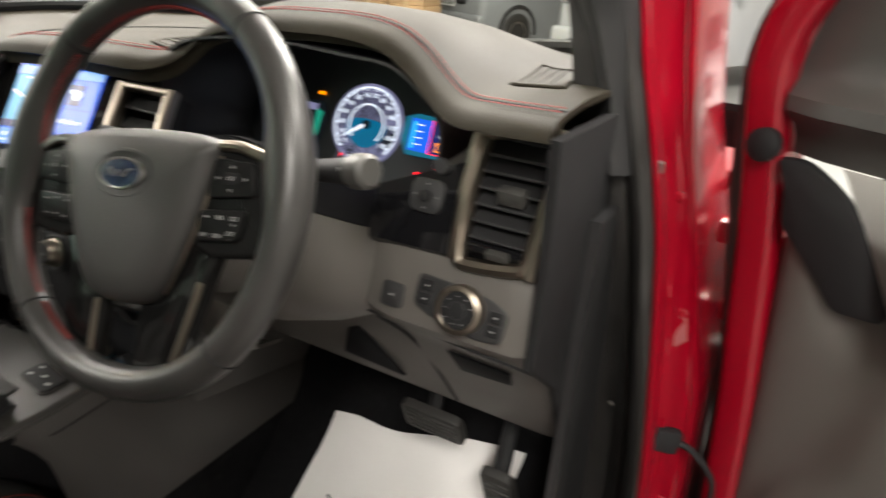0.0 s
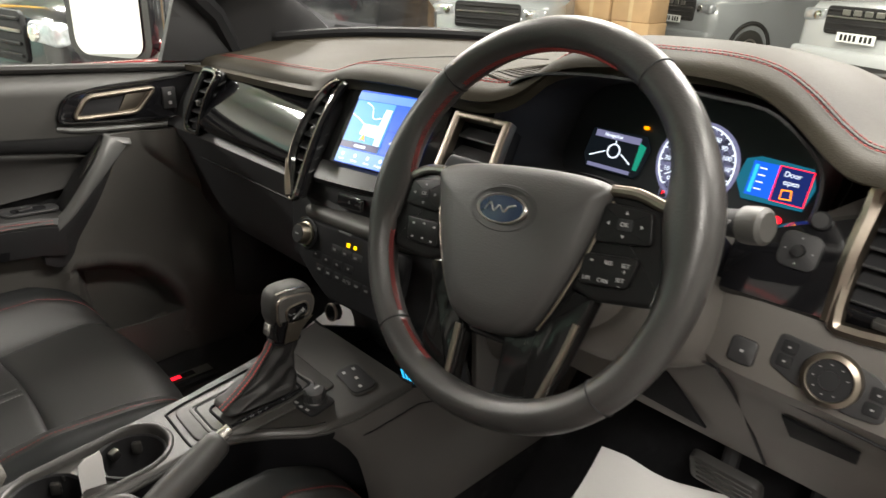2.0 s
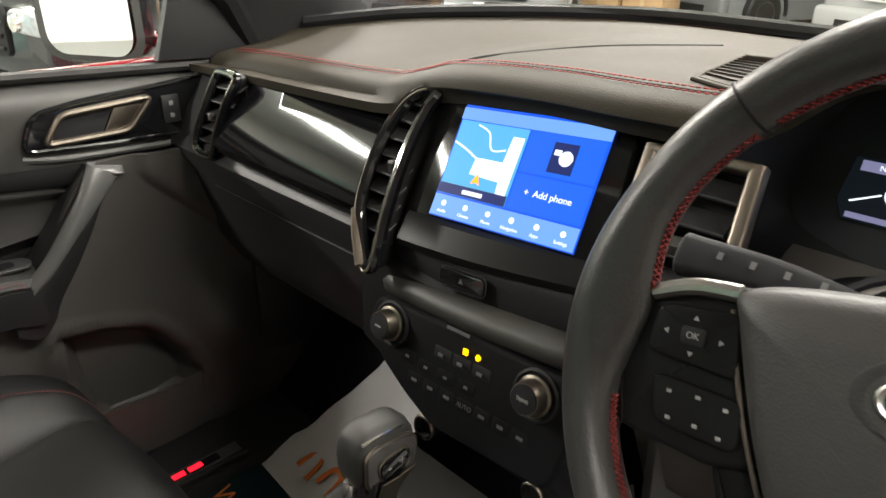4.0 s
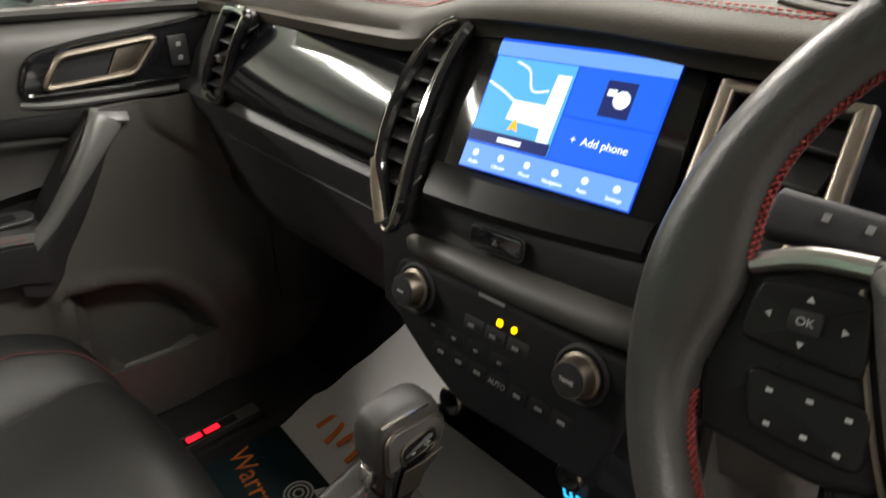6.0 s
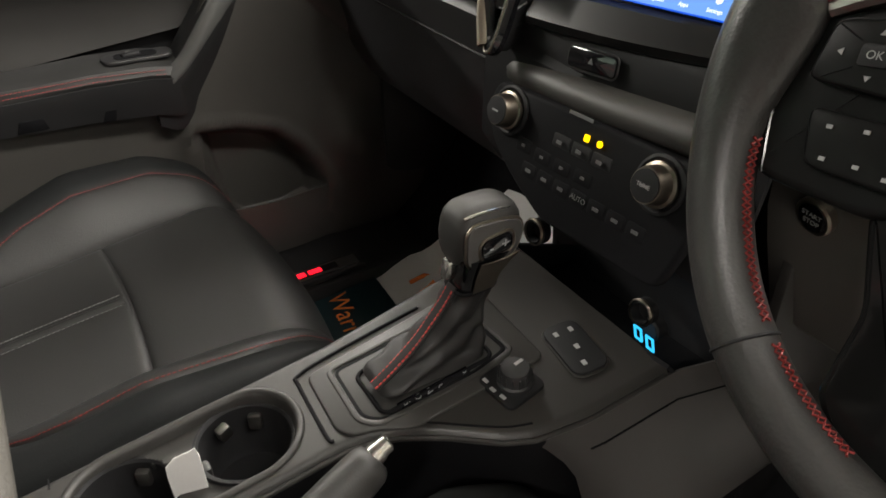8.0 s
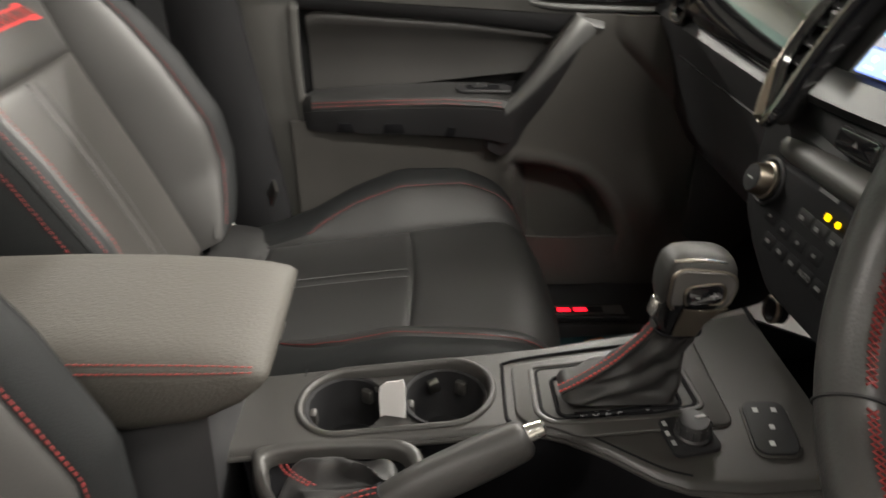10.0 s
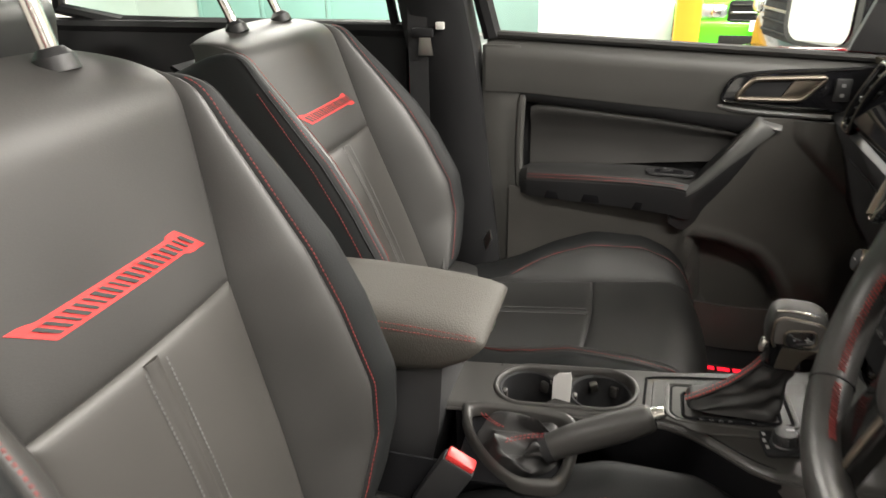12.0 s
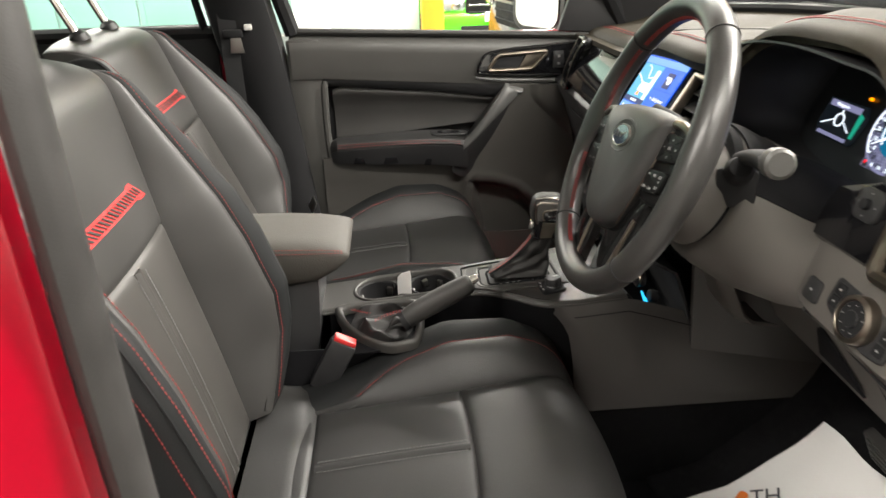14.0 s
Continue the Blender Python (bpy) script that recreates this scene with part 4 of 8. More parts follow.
cvent = strip_vent("centre_vent", [on_vent(u, v, w) for u, v, w in ((-0.137, 0.117, 0.002), (-0.158, 0.106, 0.004), (-0.172, 0.080, 0.006), (-0.1785, 0.030, 0.008), (-0.170, -0.022, 0.008), (-0.149, -0.054, 0.006), (-0.127, -0.080, 0.006), (-0.118, -0.070, 0.008), (-0.127, -0.020, 0.010), (-0.134, 0.040, 0.010), (-0.132, 0.090, 0.008), (-0.128, 0.113, 0.004))], 9, (0, 0.03, -0.01), GLOSS)
part("chrome_foot", tube(curve([on_vent(-0.171, -0.030, 0.010), on_vent(-0.152, -0.056, 0.012), on_vent(-0.130, -0.082, 0.012)], 5), 0.0062, 8, flat=0.6), SMOKE, cvent, "smoked chrome foot")
# centre vent on the driver's side: a four-cornered well with broad satin bars
VQ = [(0.116, 0.108), (0.200, 0.110), (0.206, 0.050), (0.178, -0.030), (0.128, -0.055)]
cv2 = part("centre_vent", plate([(x, y) for x, y in VQ[::-1]], 0.004, 0, SCRV @ Matrix.Translation((0, 0, -0.030))), MATT, dash)
for k, (p, q) in enumerate(zip(VQ, VQ[1:] + VQ[:1])):
    d = Vector((q[0] - p[0], q[1] - p[1], 0)).normalized() * 0.003
    part("vent_bar", bar([on_vent(p[0] - d.x, p[1] - d.y, 0.0), on_vent((p[0] + q[0]) / 2, (p[1] + q[1]) / 2, 0.001), on_vent(q[0] + d.x, q[1] + d.y, 0.0)], 0.012 if k in (1, 4) else 0.009, 0.016, tuple(SCRV.to_3x3() @ Vector((0, 0, 1))), 0.003), SMOKE if k != 3 else GLOSS, cv2, "smoked satin vent bar")
    part("well_wall", sheet([[on_vent(p[0], p[1], 0.0), on_vent(p[0], p[1], -0.030)], [on_vent(q[0], q[1], 0.0), on_vent(q[0], q[1], -0.030)]], 0.001), MATT, cv2)
for i in range(6):
    part("slat", box(0.074 - 0.005 * i, 0.022, 0.004, 0.001, 1, Matrix.Translation(on_vent(0.160 - 0.0015 * i, 0.092 - 0.026 * i, -0.012)) @ pose(0, 0, 0, 25, 0, 0)), PLASTIC, cv2)
part("vent_tab", box(0.016, 0.012, 0.012, 0.002, 2, Matrix.Translation(on_vent(0.160, 0.040, -0.004)) @ pose(0, 0, 0, 25, 0, 0)), TRIM, cv2)

# centre stack body
rows = []
for u in np.linspace(-0.165, 0.165, 14):
    k = 1 - 0.25 * (abs(u) / 0.165) ** 3
    rows.append([(u, 0.85, 1.37), (u, 0.835, 1.30), (u, 0.775, 1.245), (u, 0.742, 1.215), (u * 0.97, 0.738, 1.12), (u * 0.95, 0.760, 1.085), (u * 0.9, 0.815, 1.05), (u * 0.9, 0.86, 0.93), (u * 0.9, 0.86, 0.85)])
part("stack_body", sheet(rows, 0.005), MATT, dash)
# touch screen unit
outer = [(-0.120, -0.030), (-0.06, -0.034), (0.0, -0.034), (0.06, -0.031), (0.104, -0.024), (0.108, 0.0), (0.100, 0.122), (-0.118, 0.114)]
unit = part("screen_unit", plate(outer, 0.010, 0.003, SCR @ Matrix.Translation((0, 0, -0.012))), GLOSSLOW, dash, "piano black screen surround")
rows = []
for u in np.linspace(-0.112, 0.103, 16):
    d = 0.006 * (1 - (u / 0.12) ** 2)
    v0 = -0.030 + 0.004 * u / 0.1 - 0.004 * (1 - (u / 0.12) ** 2)
    rows.append([on_scr(u, -0.004, -0.001), on_scr(u, -0.010, 0.002 + 0.4 * d), on_scr(u, v0, 0.003 + 0.5 * d), on_scr(u, v0 - 0.005, 0.000), on_scr(u, v0 - 0.004, -0.014)])
part("screen_lip", sheet(rows, 0.002), LIPBLACK, unit, "curved gloss lip under the screen")
disp = part("display", flat(-0.085, 0.082, -0.002, 0.113, 0.0, SCR), S_BLUE, unit, "lit blue navigation screen")
Z1, Z2, Z3 = 0.0010, 0.0018, 0.0026
part("title_bar", flat(-0.085, 0.082, 0.098, 0.110, Z1, SCR), S_PALE, disp)
part("map_tile", flat(-0.083, -0.001, 0.022, 0.097, Z1, SCR), S_MAP, disp)
part("land_block", plate([(-0.052, 0.045), (-0.016, 0.043), (-0.015, 0.030), (-0.004, 0.030), (-0.003, 0.088), (-0.016, 0.088), (-0.018, 0.062), (-0.050, 0.062)], 0.0005, 0, SCR @ Matrix.Translation((0, 0, Z2))), S_WHITE, disp)
part("map_road", tube(curve([on_scr(-0.060, 0.094, Z2), on_scr(-0.045, 0.088, Z2), on_scr(-0.036, 0.072, Z2), on_scr(-0.02, 0.074, Z2)], 6), 0.0009, 5), S_WHITE, disp)
part("map_road", tube(curve([on_scr(-0.082, 0.074, Z2), on_scr(-0.065, 0.068, Z2), on_scr(-0.048, 0.060, Z2)], 5), 0.0011, 5), S_WHITE, disp)
part("position_arrow", plate([(-0.046, 0.036), (-0.041, 0.038), (-0.036, 0.036), (-0.041, 0.047)], 0.0005, 0, SCR @ Matrix.Translation((0, 0, Z3))), S_ORANGE, disp)
part("street_bar", flat(-0.083, -0.001, 0.022, 0.032, Z2, SCR), S_NAVY, disp)
part("street_writing", flat(-0.052, -0.028, 0.0245, 0.0285, Z3, SCR), S_WHITE, disp)
part("radio_tile", flat(0.001, 0.080, 0.058, 0.097, Z1, SCR), S_BLUE2, disp)
part("station_art", flat(0.030, 0.055, 0.062, 0.090, Z2, SCR), S_NAVY, disp)
part("station_dot", plate([(0.046 + 0.007 * math.cos(a), 0.076 + 0.007 * math.sin(a)) for a in np.linspace(0, 6.1, 16)], 0.0004, 0, SCR @ Matrix.Translation((0, 0, Z3))), S_WHITE, disp)
part("station_bars", flat(0.033, 0.040, 0.078, 0.083, Z3, SCR), S_WHITE, disp)
part("phone_tile", flat(0.001, 0.080, 0.022, 0.056, Z1, SCR), S_BLUE2, disp)
words("+  Add phone", 0.0090, S_WHITE, disp, SCR @ Matrix.Translation((0.040, 0.040, Z2)), "screen_writing")
part("icon_bar", flat(-0.084, 0.081, -0.001, 0.020, Z1, SCR), S_PALE, disp)
for i, w in enumerate(("Audio", "Climate", "Phone", "Navigation", "Apps", "Settings")):
    u = -0.070 + 0.0275 * i
    words(w, 0.0044, S_WHITE, disp, SCR @ Matrix.Translation((u, 0.004, Z2)), "screen_writing")
    part("icon", plate([(u + 0.003 * math.cos(a), 0.012 + 0.003 * math.sin(a)) for a in np.linspace(0, 5.5, 9 - i % 3)], 0.0004, 0, SCR @ Matrix.Translation((0, 0, Z2))), S_WHITE, disp)
# hazard strip below the screen
part("hazard_panel", sheet([[(u, y - 0.004 * (1 - (u / 0.12) ** 2), z + 0.07 * u) for y, z in ((0.770, 1.266), (0.753, 1.262), (0.7485, 1.250), (0.7465, 1.236), (0.746, 1.220), (0.752, 1.205))] for u in np.linspace(-0.136, 0.122, 14)], 0.003), MATT, dash, "matt black strip under the screen", 60)
HZM = panel_frame((-0.0145, 0.7385, 1.2385), 10, 0, 5)
hz = part("hazard_button", plate(rrect(0.056, 0.0175, 0.005, 4), 0.003, 0.0012, HZM), GLOSS, dash, "gloss black hazard button")
part("button_rim", tube([HZM @ Vector((x, y, 0.001)) for x, y in rrect(0.058, 0.0195, 0.006, 4)], 0.0009, 6, True), PLASTIC, hz)
part("hazard_mark", plate([(-0.003, -0.002), (0.003, -0.002), (0.0, 0.003)], 0.0004, 0, HZM @ Matrix.Translation((0, 0, 0.003))), DIM, hz)
# soft grey ledge
rows = []
for x, y, z in curve([(-0.142, 0.750, 1.198), (-0.118, 0.736, 1.202), (-0.06, 0.728, 1.2075), (0.0, 0.724, 1.213), (0.06, 0.724, 1.2185), (0.118, 0.728, 1.2235), (0.152, 0.742, 1.227)], 4):
    rows.append([(x, y + 0.026, z + 0.010), (x, y + 0.010, z + 0.0095), (x, y, z + 0.005), (x, y - 0.004, z - 0.002), (x, y - 0.003, z - 0.012), (x, y + 0.004, z - 0.018), (x, y + 0.02, z - 0.020)])
part("stack_ledge", sheet(rows, 0.003), KNEE2, dash, "soft dark grey ledge above the heater controls", 60)
# heater and radio controls
CLI = panel_frame((0.010, 0.706, 1.180), 15, 0, 2.6)
# black panel, deepened in colour for the little light that reaches it
cl = part("heater_panel", plate([(p.x, p.y) for p in rpoly([(a, b, 0) for a, b in ((-0.118, 0.024), (-0.126, -0.006), (-0.104, -0.036), (-0.062, -0.060), (-0.020, -0.078), (0.116, -0.076), (0.128, -0.030), (0.128, 0.026))], 0.012, 4)], 0.010, 0.004, CLI @ Matrix.Translation((0, 0, -0.012)), 3), DEEP, dash, "black heater and radio panel")


def knob(m, r, d, mark=True, parent=None, nm="rotary_knob"):
    k = part(nm, lathe([(r * 1.22, 0), (r * 1.22, 0.003), (r * 1.05, 0.004), (r * 1.0, d * 0.8), (r * 0.93, d), (r * 0.90, d)], 28, m), SMOKE, parent, "smoked chrome-ringed black knob")
    part("knob_face", lathe([(r * 0.88, d - 0.001), (r * 0.86, d + 0.0012), (r * 0.3, d + 0.002), (0.0008, d + 0.002)], 24, m), MATT, k)
    if mark:
        part("knob_mark", box(0.008, 0.0016, 0.0005, 0, 1, m @ Matrix.Translation((0, 0, d + 0.0022))), MARK, k)
    return k


for u in (-0.090, 0.090):
    part("knob_well", lathe([(0.0235, 0), (0.0235, 0.002), (0.021, 0.003), (0.018, 0.001)], 28, CLI @ Matrix.Translation((u, 0.002, -0.002))), MATT, cl)
    knob(CLI @ Matrix.Translation((u, 0.002, 0.0)), 0.0148, 0.016, True, cl)
for i, u in enumerate((0.010, 0.025)):
    part("indicator_light", plate(rrect(0.0056, 0.0056, 0.001 if i == 0 else 0.0027, 3, u, 0.010), 0.001, 0, CLI @ Matrix.Translation((0, 0, 0.0))), S_YELLOW, cl, "lit yellow indicator")
part("indicator_writing", flat(-0.018, 0.010, 0.023, 0.026, -0.0015, CLI), DIM, cl)
for i in range(3):
    part("button", plate(rrect(0.022, 0.012, 0.002, 3, -0.018 + 0.024 * i, -0.003), 0.003, 0.001, CLI @ Matrix.Translation((0, 0, -0.0045))), MATT, cl)
    part("button_mark", flat(-0.021 + 0.024 * i, -0.015 + 0.024 * i, -0.005, -0.002, 0.0012, CLI), DIM, cl)
for i in range(7):
    u = -0.048 + 0.0218 * i
    part("button", plate(rrect(0.0200, 0.014, 0.003, 3, u, -0.0415), 0.003, 0.001, CLI @ Matrix.Translation((0, 0, -0.0045))), DEEP, cl)
    if i != 3:
        part("button_mark", flat(u - 0.0034, u + 0.0034, -0.0429, -0.0401, -0.0012, CLI), DIM, cl)
for u, v in ((-0.062, -0.022), (-0.036, -0.024), (-0.010, -0.024), (0.016, -0.023)):
    part("button", plate(rrect(0.0215, 0.013, 0.003, 3, u, v), 0.003, 0.001, CLI @ Matrix.Translation((0, 0, -0.0045))), DEEP, cl)
    part("button_mark", flat(u - 0.0022, u + 0.0022, v - 0.0012, v + 0.0012, -0.0012, CLI), DIM, cl)
words("AUTO", 0.0066, DIM, cl, CLI @ Matrix.Translation((0.0175, -0.0415, -0.0012)), "button_writing")
words("TUNE", 0.0050, MARK, cl, CLI @ Matrix.Translation((0.090, 0.002, 0.0186)), "knob_writing")
# power sockets in the recess
for sx, sy, sz in ((-0.064, 0.747, 1.038), (0.055, 0.792, 0.992)):
    so = part("power_socket", lathe([(0.0140, 0), (0.0140, 0.010), (0.011, 0.013), (0.010, 0.010), (0.0098, 0.002)], 20, panel_frame((sx, sy, sz), 8)), MATT, dash, "round power socket")
    part("socket_ring", lathe([(0.0146, 0.009), (0.0152, 0.012), (0.0136, 0.0140)], 20, panel_frame((sx, sy, sz), 8), False), SMOKE, so)
usb = part("usb_charger", lathe([(0.012, 0.0), (0.012, 0.014), (0.010, 0.016), (0.0005, 0.016)], 16, panel_frame((0.052, 0.822, 0.952), 8)), MATT, dash)
for dx in (-0.0085, 0.0085):
    D = panel_frame((0.052 + dx, 0.800, 0.947 - 0.1 * dx), -20)
    part("charger_digit", tube([D @ Vector(p) for p in ((-0.0045, -0.011, 0), (0.0045, -0.011, 0), (0.0055, 0.011, 0), (-0.0035, 0.011, 0))], 0.0015, 5, True), S_CYAN, usb, "glowing cyan digit")

# instrument binnacle
def hood_loop(y, shrink, dz=0.0):
    out = []
    for x, z in ((0.165, 1.315), (0.163, 1.36), (0.168, 1.40), (0.19, 1.432), (0.235, 1.448), (0.30, 1.456), (0.37, 1.458), (0.44, 1.455), (0.492, 1.452), (0.526, 1.434), (0.554, 1.403), (0.553, 1.35), (0.53, 1.30), (0.45, 1.275), (0.37, 1.268), (0.29, 1.272), (0.20, 1.288)):
        out.append((0.365 + (x - 0.365) * shrink, y, 1.36 + (z - 1.36) * shrink + dz))
    return [tuple(p) for p in curve(out, 3, True)]


part("binnacle_cowl", sheet([hood_loop(0.835, 1.02), hood_loop(0.850, 0.995), hood_loop(0.90, 0.97), hood_loop(0.955, 0.93, -0.004), hood_loop(0.99, 0.88, -0.008)], 0.003, True), PLASTIC, dash, "deep hooded instrument cowl")
GAU = panel_frame((0.37, 0.965, 1.35), 19)
gback = part("gauge_face", plate([(x - 0.37, (z - 1.352) * 0.98) for x, _, z in hood_loop(0.97, 0.95)], 0.003, 0, GAU @ Matrix.Translation((0, 0, -0.012))), LENSFACE, dash, "dark instrument face, reflected light put into its grey")
ld = part("left_display", plate([(-0.146, 0.018), (-0.066, 0.020), (-0.056, 0.004), (-0.062, -0.028), (-0.068, -0.036), (-0.142, -0.036), (-0.150, -0.020)], 0.003, 0.0008, GAU @ Matrix.Translation((0, 0, -0.006))), S_DARK, gback, "lit compass display")
part("display_bar", flat(-0.140, -0.072, 0.007, 0.016, -0.0025, GAU), S_LILAC, ld)
part("display_bar", flat(-0.140, -0.075, -0.034, -0.029, -0.0025, GAU), S_LILAC, ld)
part("display_edge", plate([(-0.072, 0.010), (-0.062, 0.006), (-0.066, -0.026), (-0.072, -0.026)], 0.0006, 0, GAU @ Matrix.Translation((0, 0, -0.0024))), S_GREEN, ld)
part("compass_ring", tube([GAU @ Vector((-0.106 + 0.009 * math.cos(a), -0.008 + 0.009 * math.sin(a), -0.0015)) for a in np.linspace(0, 6.28, 20, endpoint=False)], 0.0010, 5, True), S_WHITE, ld)
for p, q in (((-0.140, -0.020), (-0.118, -0.010)), ((-0.094, -0.010), (-0.078, -0.020)), ((-0.106, 0.001), (-0.106, 0.006))):
    part("compass_line", tube([GAU @ Vector((*p, -0.0015)), GAU @ Vector((*q, -0.0015))], 0.0008, 5), S_WHITE, ld)
words("Navigation", 0.0065, S_WHITE, ld, GAU @ Matrix.Translation((-0.112, 0.0115, -0.0015)), "display_writing")
# speedometer
GC = (0.006, 0.002)
sp = part("speedometer", lathe([(0.0525, 0), (0.0525, 0.003), (0.050, 0.004), (0.0490, 0.003)], 40, GAU @ Matrix.Translation((GC[0], GC[1], -0.010))), S_LILAC, gback, "round lit speedometer")
part("dial_face", lathe([(0.048, 0), (0.048, 0.002), (0.0005, 0.002)], 40, GAU @ Matrix.Translation((GC[0], GC[1], -0.009))), S_DARK, sp)
part("dial_glow", plate([(0.030 * math.cos(b), 0.030 * math.sin(b) * (1 if math.sin(b) < 0 else 0.25)) for b in np.linspace(0, 6.28, 32, endpoint=False)], 0.0008, 0, GAU @ Matrix.Translation((GC[0], GC[1], -0.0068))), S_DIALBLUE, sp)
part("outer_ring", tube([GAU @ Vector((GC[0] + 0.0475 * math.cos(b), GC[1] + 0.0475 * math.sin(b), -0.0055)) for b in np.linspace(-0.75, 3.9, 60)], 0.0010, 5), S_WHITE, sp)
part("inner_ring", tube([GAU @ Vector((GC[0] + 0.026 * math.cos(a), GC[1] + 0.026 * math.sin(a), -0.0055)) for a in np.linspace(-0.75, 3.9, 40)], 0.0009, 5), S_WHITE, sp)
for i in range(27):
    a = radians(225 - 10 * i)
    r0, r1 = (0.0435, 0.047) if i % 2 == 0 else (0.045, 0.047)
    part("tick", tube([GAU @ Vector((GC[0] + r * math.cos(a), GC[1] + r * math.sin(a), -0.0058)) for r in (r0, r1)], 0.0009 if i % 2 == 0 else 0.0006, 5), S_WHITE, sp)
for i in range(14):
    a = radians(222 - 20 * i)
    words(str(i * 10), 0.0080, S_WHITE, sp, GAU @ Matrix.Translation((GC[0] + 0.0375 * math.cos(a), GC[1] + 0.0375 * math.sin(a), -0.0055)), "dial_number")
a = radians(213)
part("needle", tube([GAU @ Vector((GC[0] + r * math.cos(a), GC[1] + r * math.sin(a), -0.003)) for r in (0.002, 0.02, 0.040)], [0.0025, 0.0016, 0.0006], 6), S_WHITE, sp)
part("needle_hub", lathe([(0.006, 0), (0.005, 0.004), (0.0005, 0.005)], 16, GAU @ Matrix.Translation((GC[0], GC[1], -0.006))), MATT, sp)
for i, w in enumerate("PRNDS"):
    words(w, 0.0075, S_RED if i == 0 else S_WHITE, sp, GAU @ Matrix.Translation((-0.022 + 0.0135 * i, -0.043, -0.004)), "gear_letter")
    part("letter_tile", tube([GAU @ Vector((-0.022 + 0.0135 * i + u, -0.043 + v, -0.0045)) for u, v in ((-0.005, -0.006), (0.005, -0.006), (0.005, 0.006), (-0.005, 0.006))], 0.0005, 4, True), S_LILAC, sp)
# right display with the open-door warning
rd = part("right_display", plate([(0.064, 0.022), (0.080, 0.028), (0.138, 0.026), (0.146, 0.005), (0.140, -0.022), (0.072, -0.024), (0.060, -0.004)], 0.003, 0.0008, GAU @ Matrix.Translation((0, 0, -0.006))), S_TEALGLOW, gback, "lit trip display with door warning")
part("warning_tile", flat(0.104, 0.141, -0.018, 0.022, -0.0025, GAU), S_NAVY, rd)
part("blue_tile", flat(0.074, 0.103, -0.018, 0.022, -0.0025, GAU), S_BLUE2, rd)
part("tile_edge", tube([GAU @ Vector(p) for p in ((0.104, -0.018, -0.0015), (0.141, -0.018, -0.0015), (0.141, 0.022, -0.0015), (0.104, 0.022, -0.0015))], 0.0007, 5, True), S_RED, rd)
words("Door", 0.0085, S_WHITE, rd, GAU @ Matrix.Translation((0.120, 0.014, -0.0015)), "display_writing")
words("open", 0.0085, S_WHITE, rd, GAU @ Matrix.Translation((0.121, 0.005, -0.0015)), "display_writing")
part("door_symbol", tube([GAU @ Vector(p) for p in ((0.114, -0.014, -0.001), (0.114, -0.004, -0.001), (0.124, -0.003, -0.001), (0.126, -0.013, -0.001))], 0.0010, 5, True), S_ORANGE, rd)
part("scale_bar", flat(0.077, 0.081, -0.015, 0.018, -0.0015, GAU), S_CYAN, rd)
for i in range(4):
    part("scale_tick", flat(0.083, 0.091, -0.010 + 0.008 * i, -0.0086 + 0.008 * i, -0.0015, GAU), S_WHITE, rd)
part("engine_warning", plate(rrect(0.0072, 0.0042, 0.0014, 3, -0.072, 0.031), 0.001, 0, GAU @ Matrix.Translation((0, 0, -0.006))), S_ORANGE, gback, "lit amber warning")
for u, v in ((0.118, -0.038), (0.095, -0.047)):
    part("red_warning", plate([(u + 0.0055 * math.cos(b), v + 0.0050 * math.sin(b)) for b in np.linspace(0, 5.6, 8)], 0.001, 0, GAU @ Matrix.Translation((0, 0, -0.006))), S_RED, gback, "lit red warning")

# driver's right-hand fascia
FAS = panel_frame((0.60, 0.80, 1.265), 16.7)


def on_fas(x, z, w=0.0):
    """A point of the right-hand fascia by its x and height."""
    return FAS @ Vector((x - 0.60, (z - 1.265) / math.cos(radians(16.7)), w))


rows = []
for x in np.linspace(0.215, 0.697, 26):
    inner = 0.03 / (1 + math.exp((x - 0.50) / 0.012))
    e = max(0.0, (x - 0.671) / 0.026)
    off = 0.007 + 0.012 * e * e
    rows.append([(x, 0.86 + inner, 1.40 - 0.8 * inner - 0.075 * max(0.0, min(1.0, (0.605 - x) / 0.09))), (x, 0.838 + inner + off, 1.298), (x, 0.806 + inner + off, 1.283), (x, 0.797 + inner + off, 1.272), (x, 0.788 + inner + off, 1.235), (x, 0.784 + inner + off, 1.21),
                 (x, 0.795 + inner + off, 1.197), (x, 0.842 + inner * 0.6 + off, 1.165), (x, 0.880 + off, 1.130), (x, 0.935 + off, 1.05), (x, 0.962 + off, 1.0), (x, 0.985 + off, 0.985), (x, 1.03 + off, 0.98)])
fas = part("driver_fascia", sheet(rows, 0.006), KNEE, dash, "warm grey lower fascia and knee panel")
part("fascia_gap", tube(curve([(0.520, 0.797, 1.196), (0.514, 0.868, 1.138), (0.520, 0.910, 1.090), (0.545, 0.962, 1.0)], 6), 0.0024, 5), MATT, fas)
part("fascia_gap", tube([(0.22, 0.85, 1.192), (0.50, 0.806, 1.193), (0.70, 0.792, 1.193)], 0.0016, 5), MATT, fas)
# proud black plates stand for the shade in two recesses of the knee panel
part("slot_shade", plate([(-0.042, 0.018), (-0.034, -0.024), (0.034, -0.016), (0.036, 0.012)], 0.003, 0.0008, panel_frame((0.612, 0.884, 1.122), -34) @ Matrix.Translation((0, 0, 0.004))), DEEP, fas, "flat black plate for the shade in a slot")
part("recess_shade", plate([(-0.045, -0.045), (0.055, -0.052), (0.010, 0.048), (-0.012, 0.030)], 0.004, 0.001, panel_frame((0.415, 0.925, 1.068), -30) @ Matrix.Translation((0, 0, 0.004))), DEEP, fas)
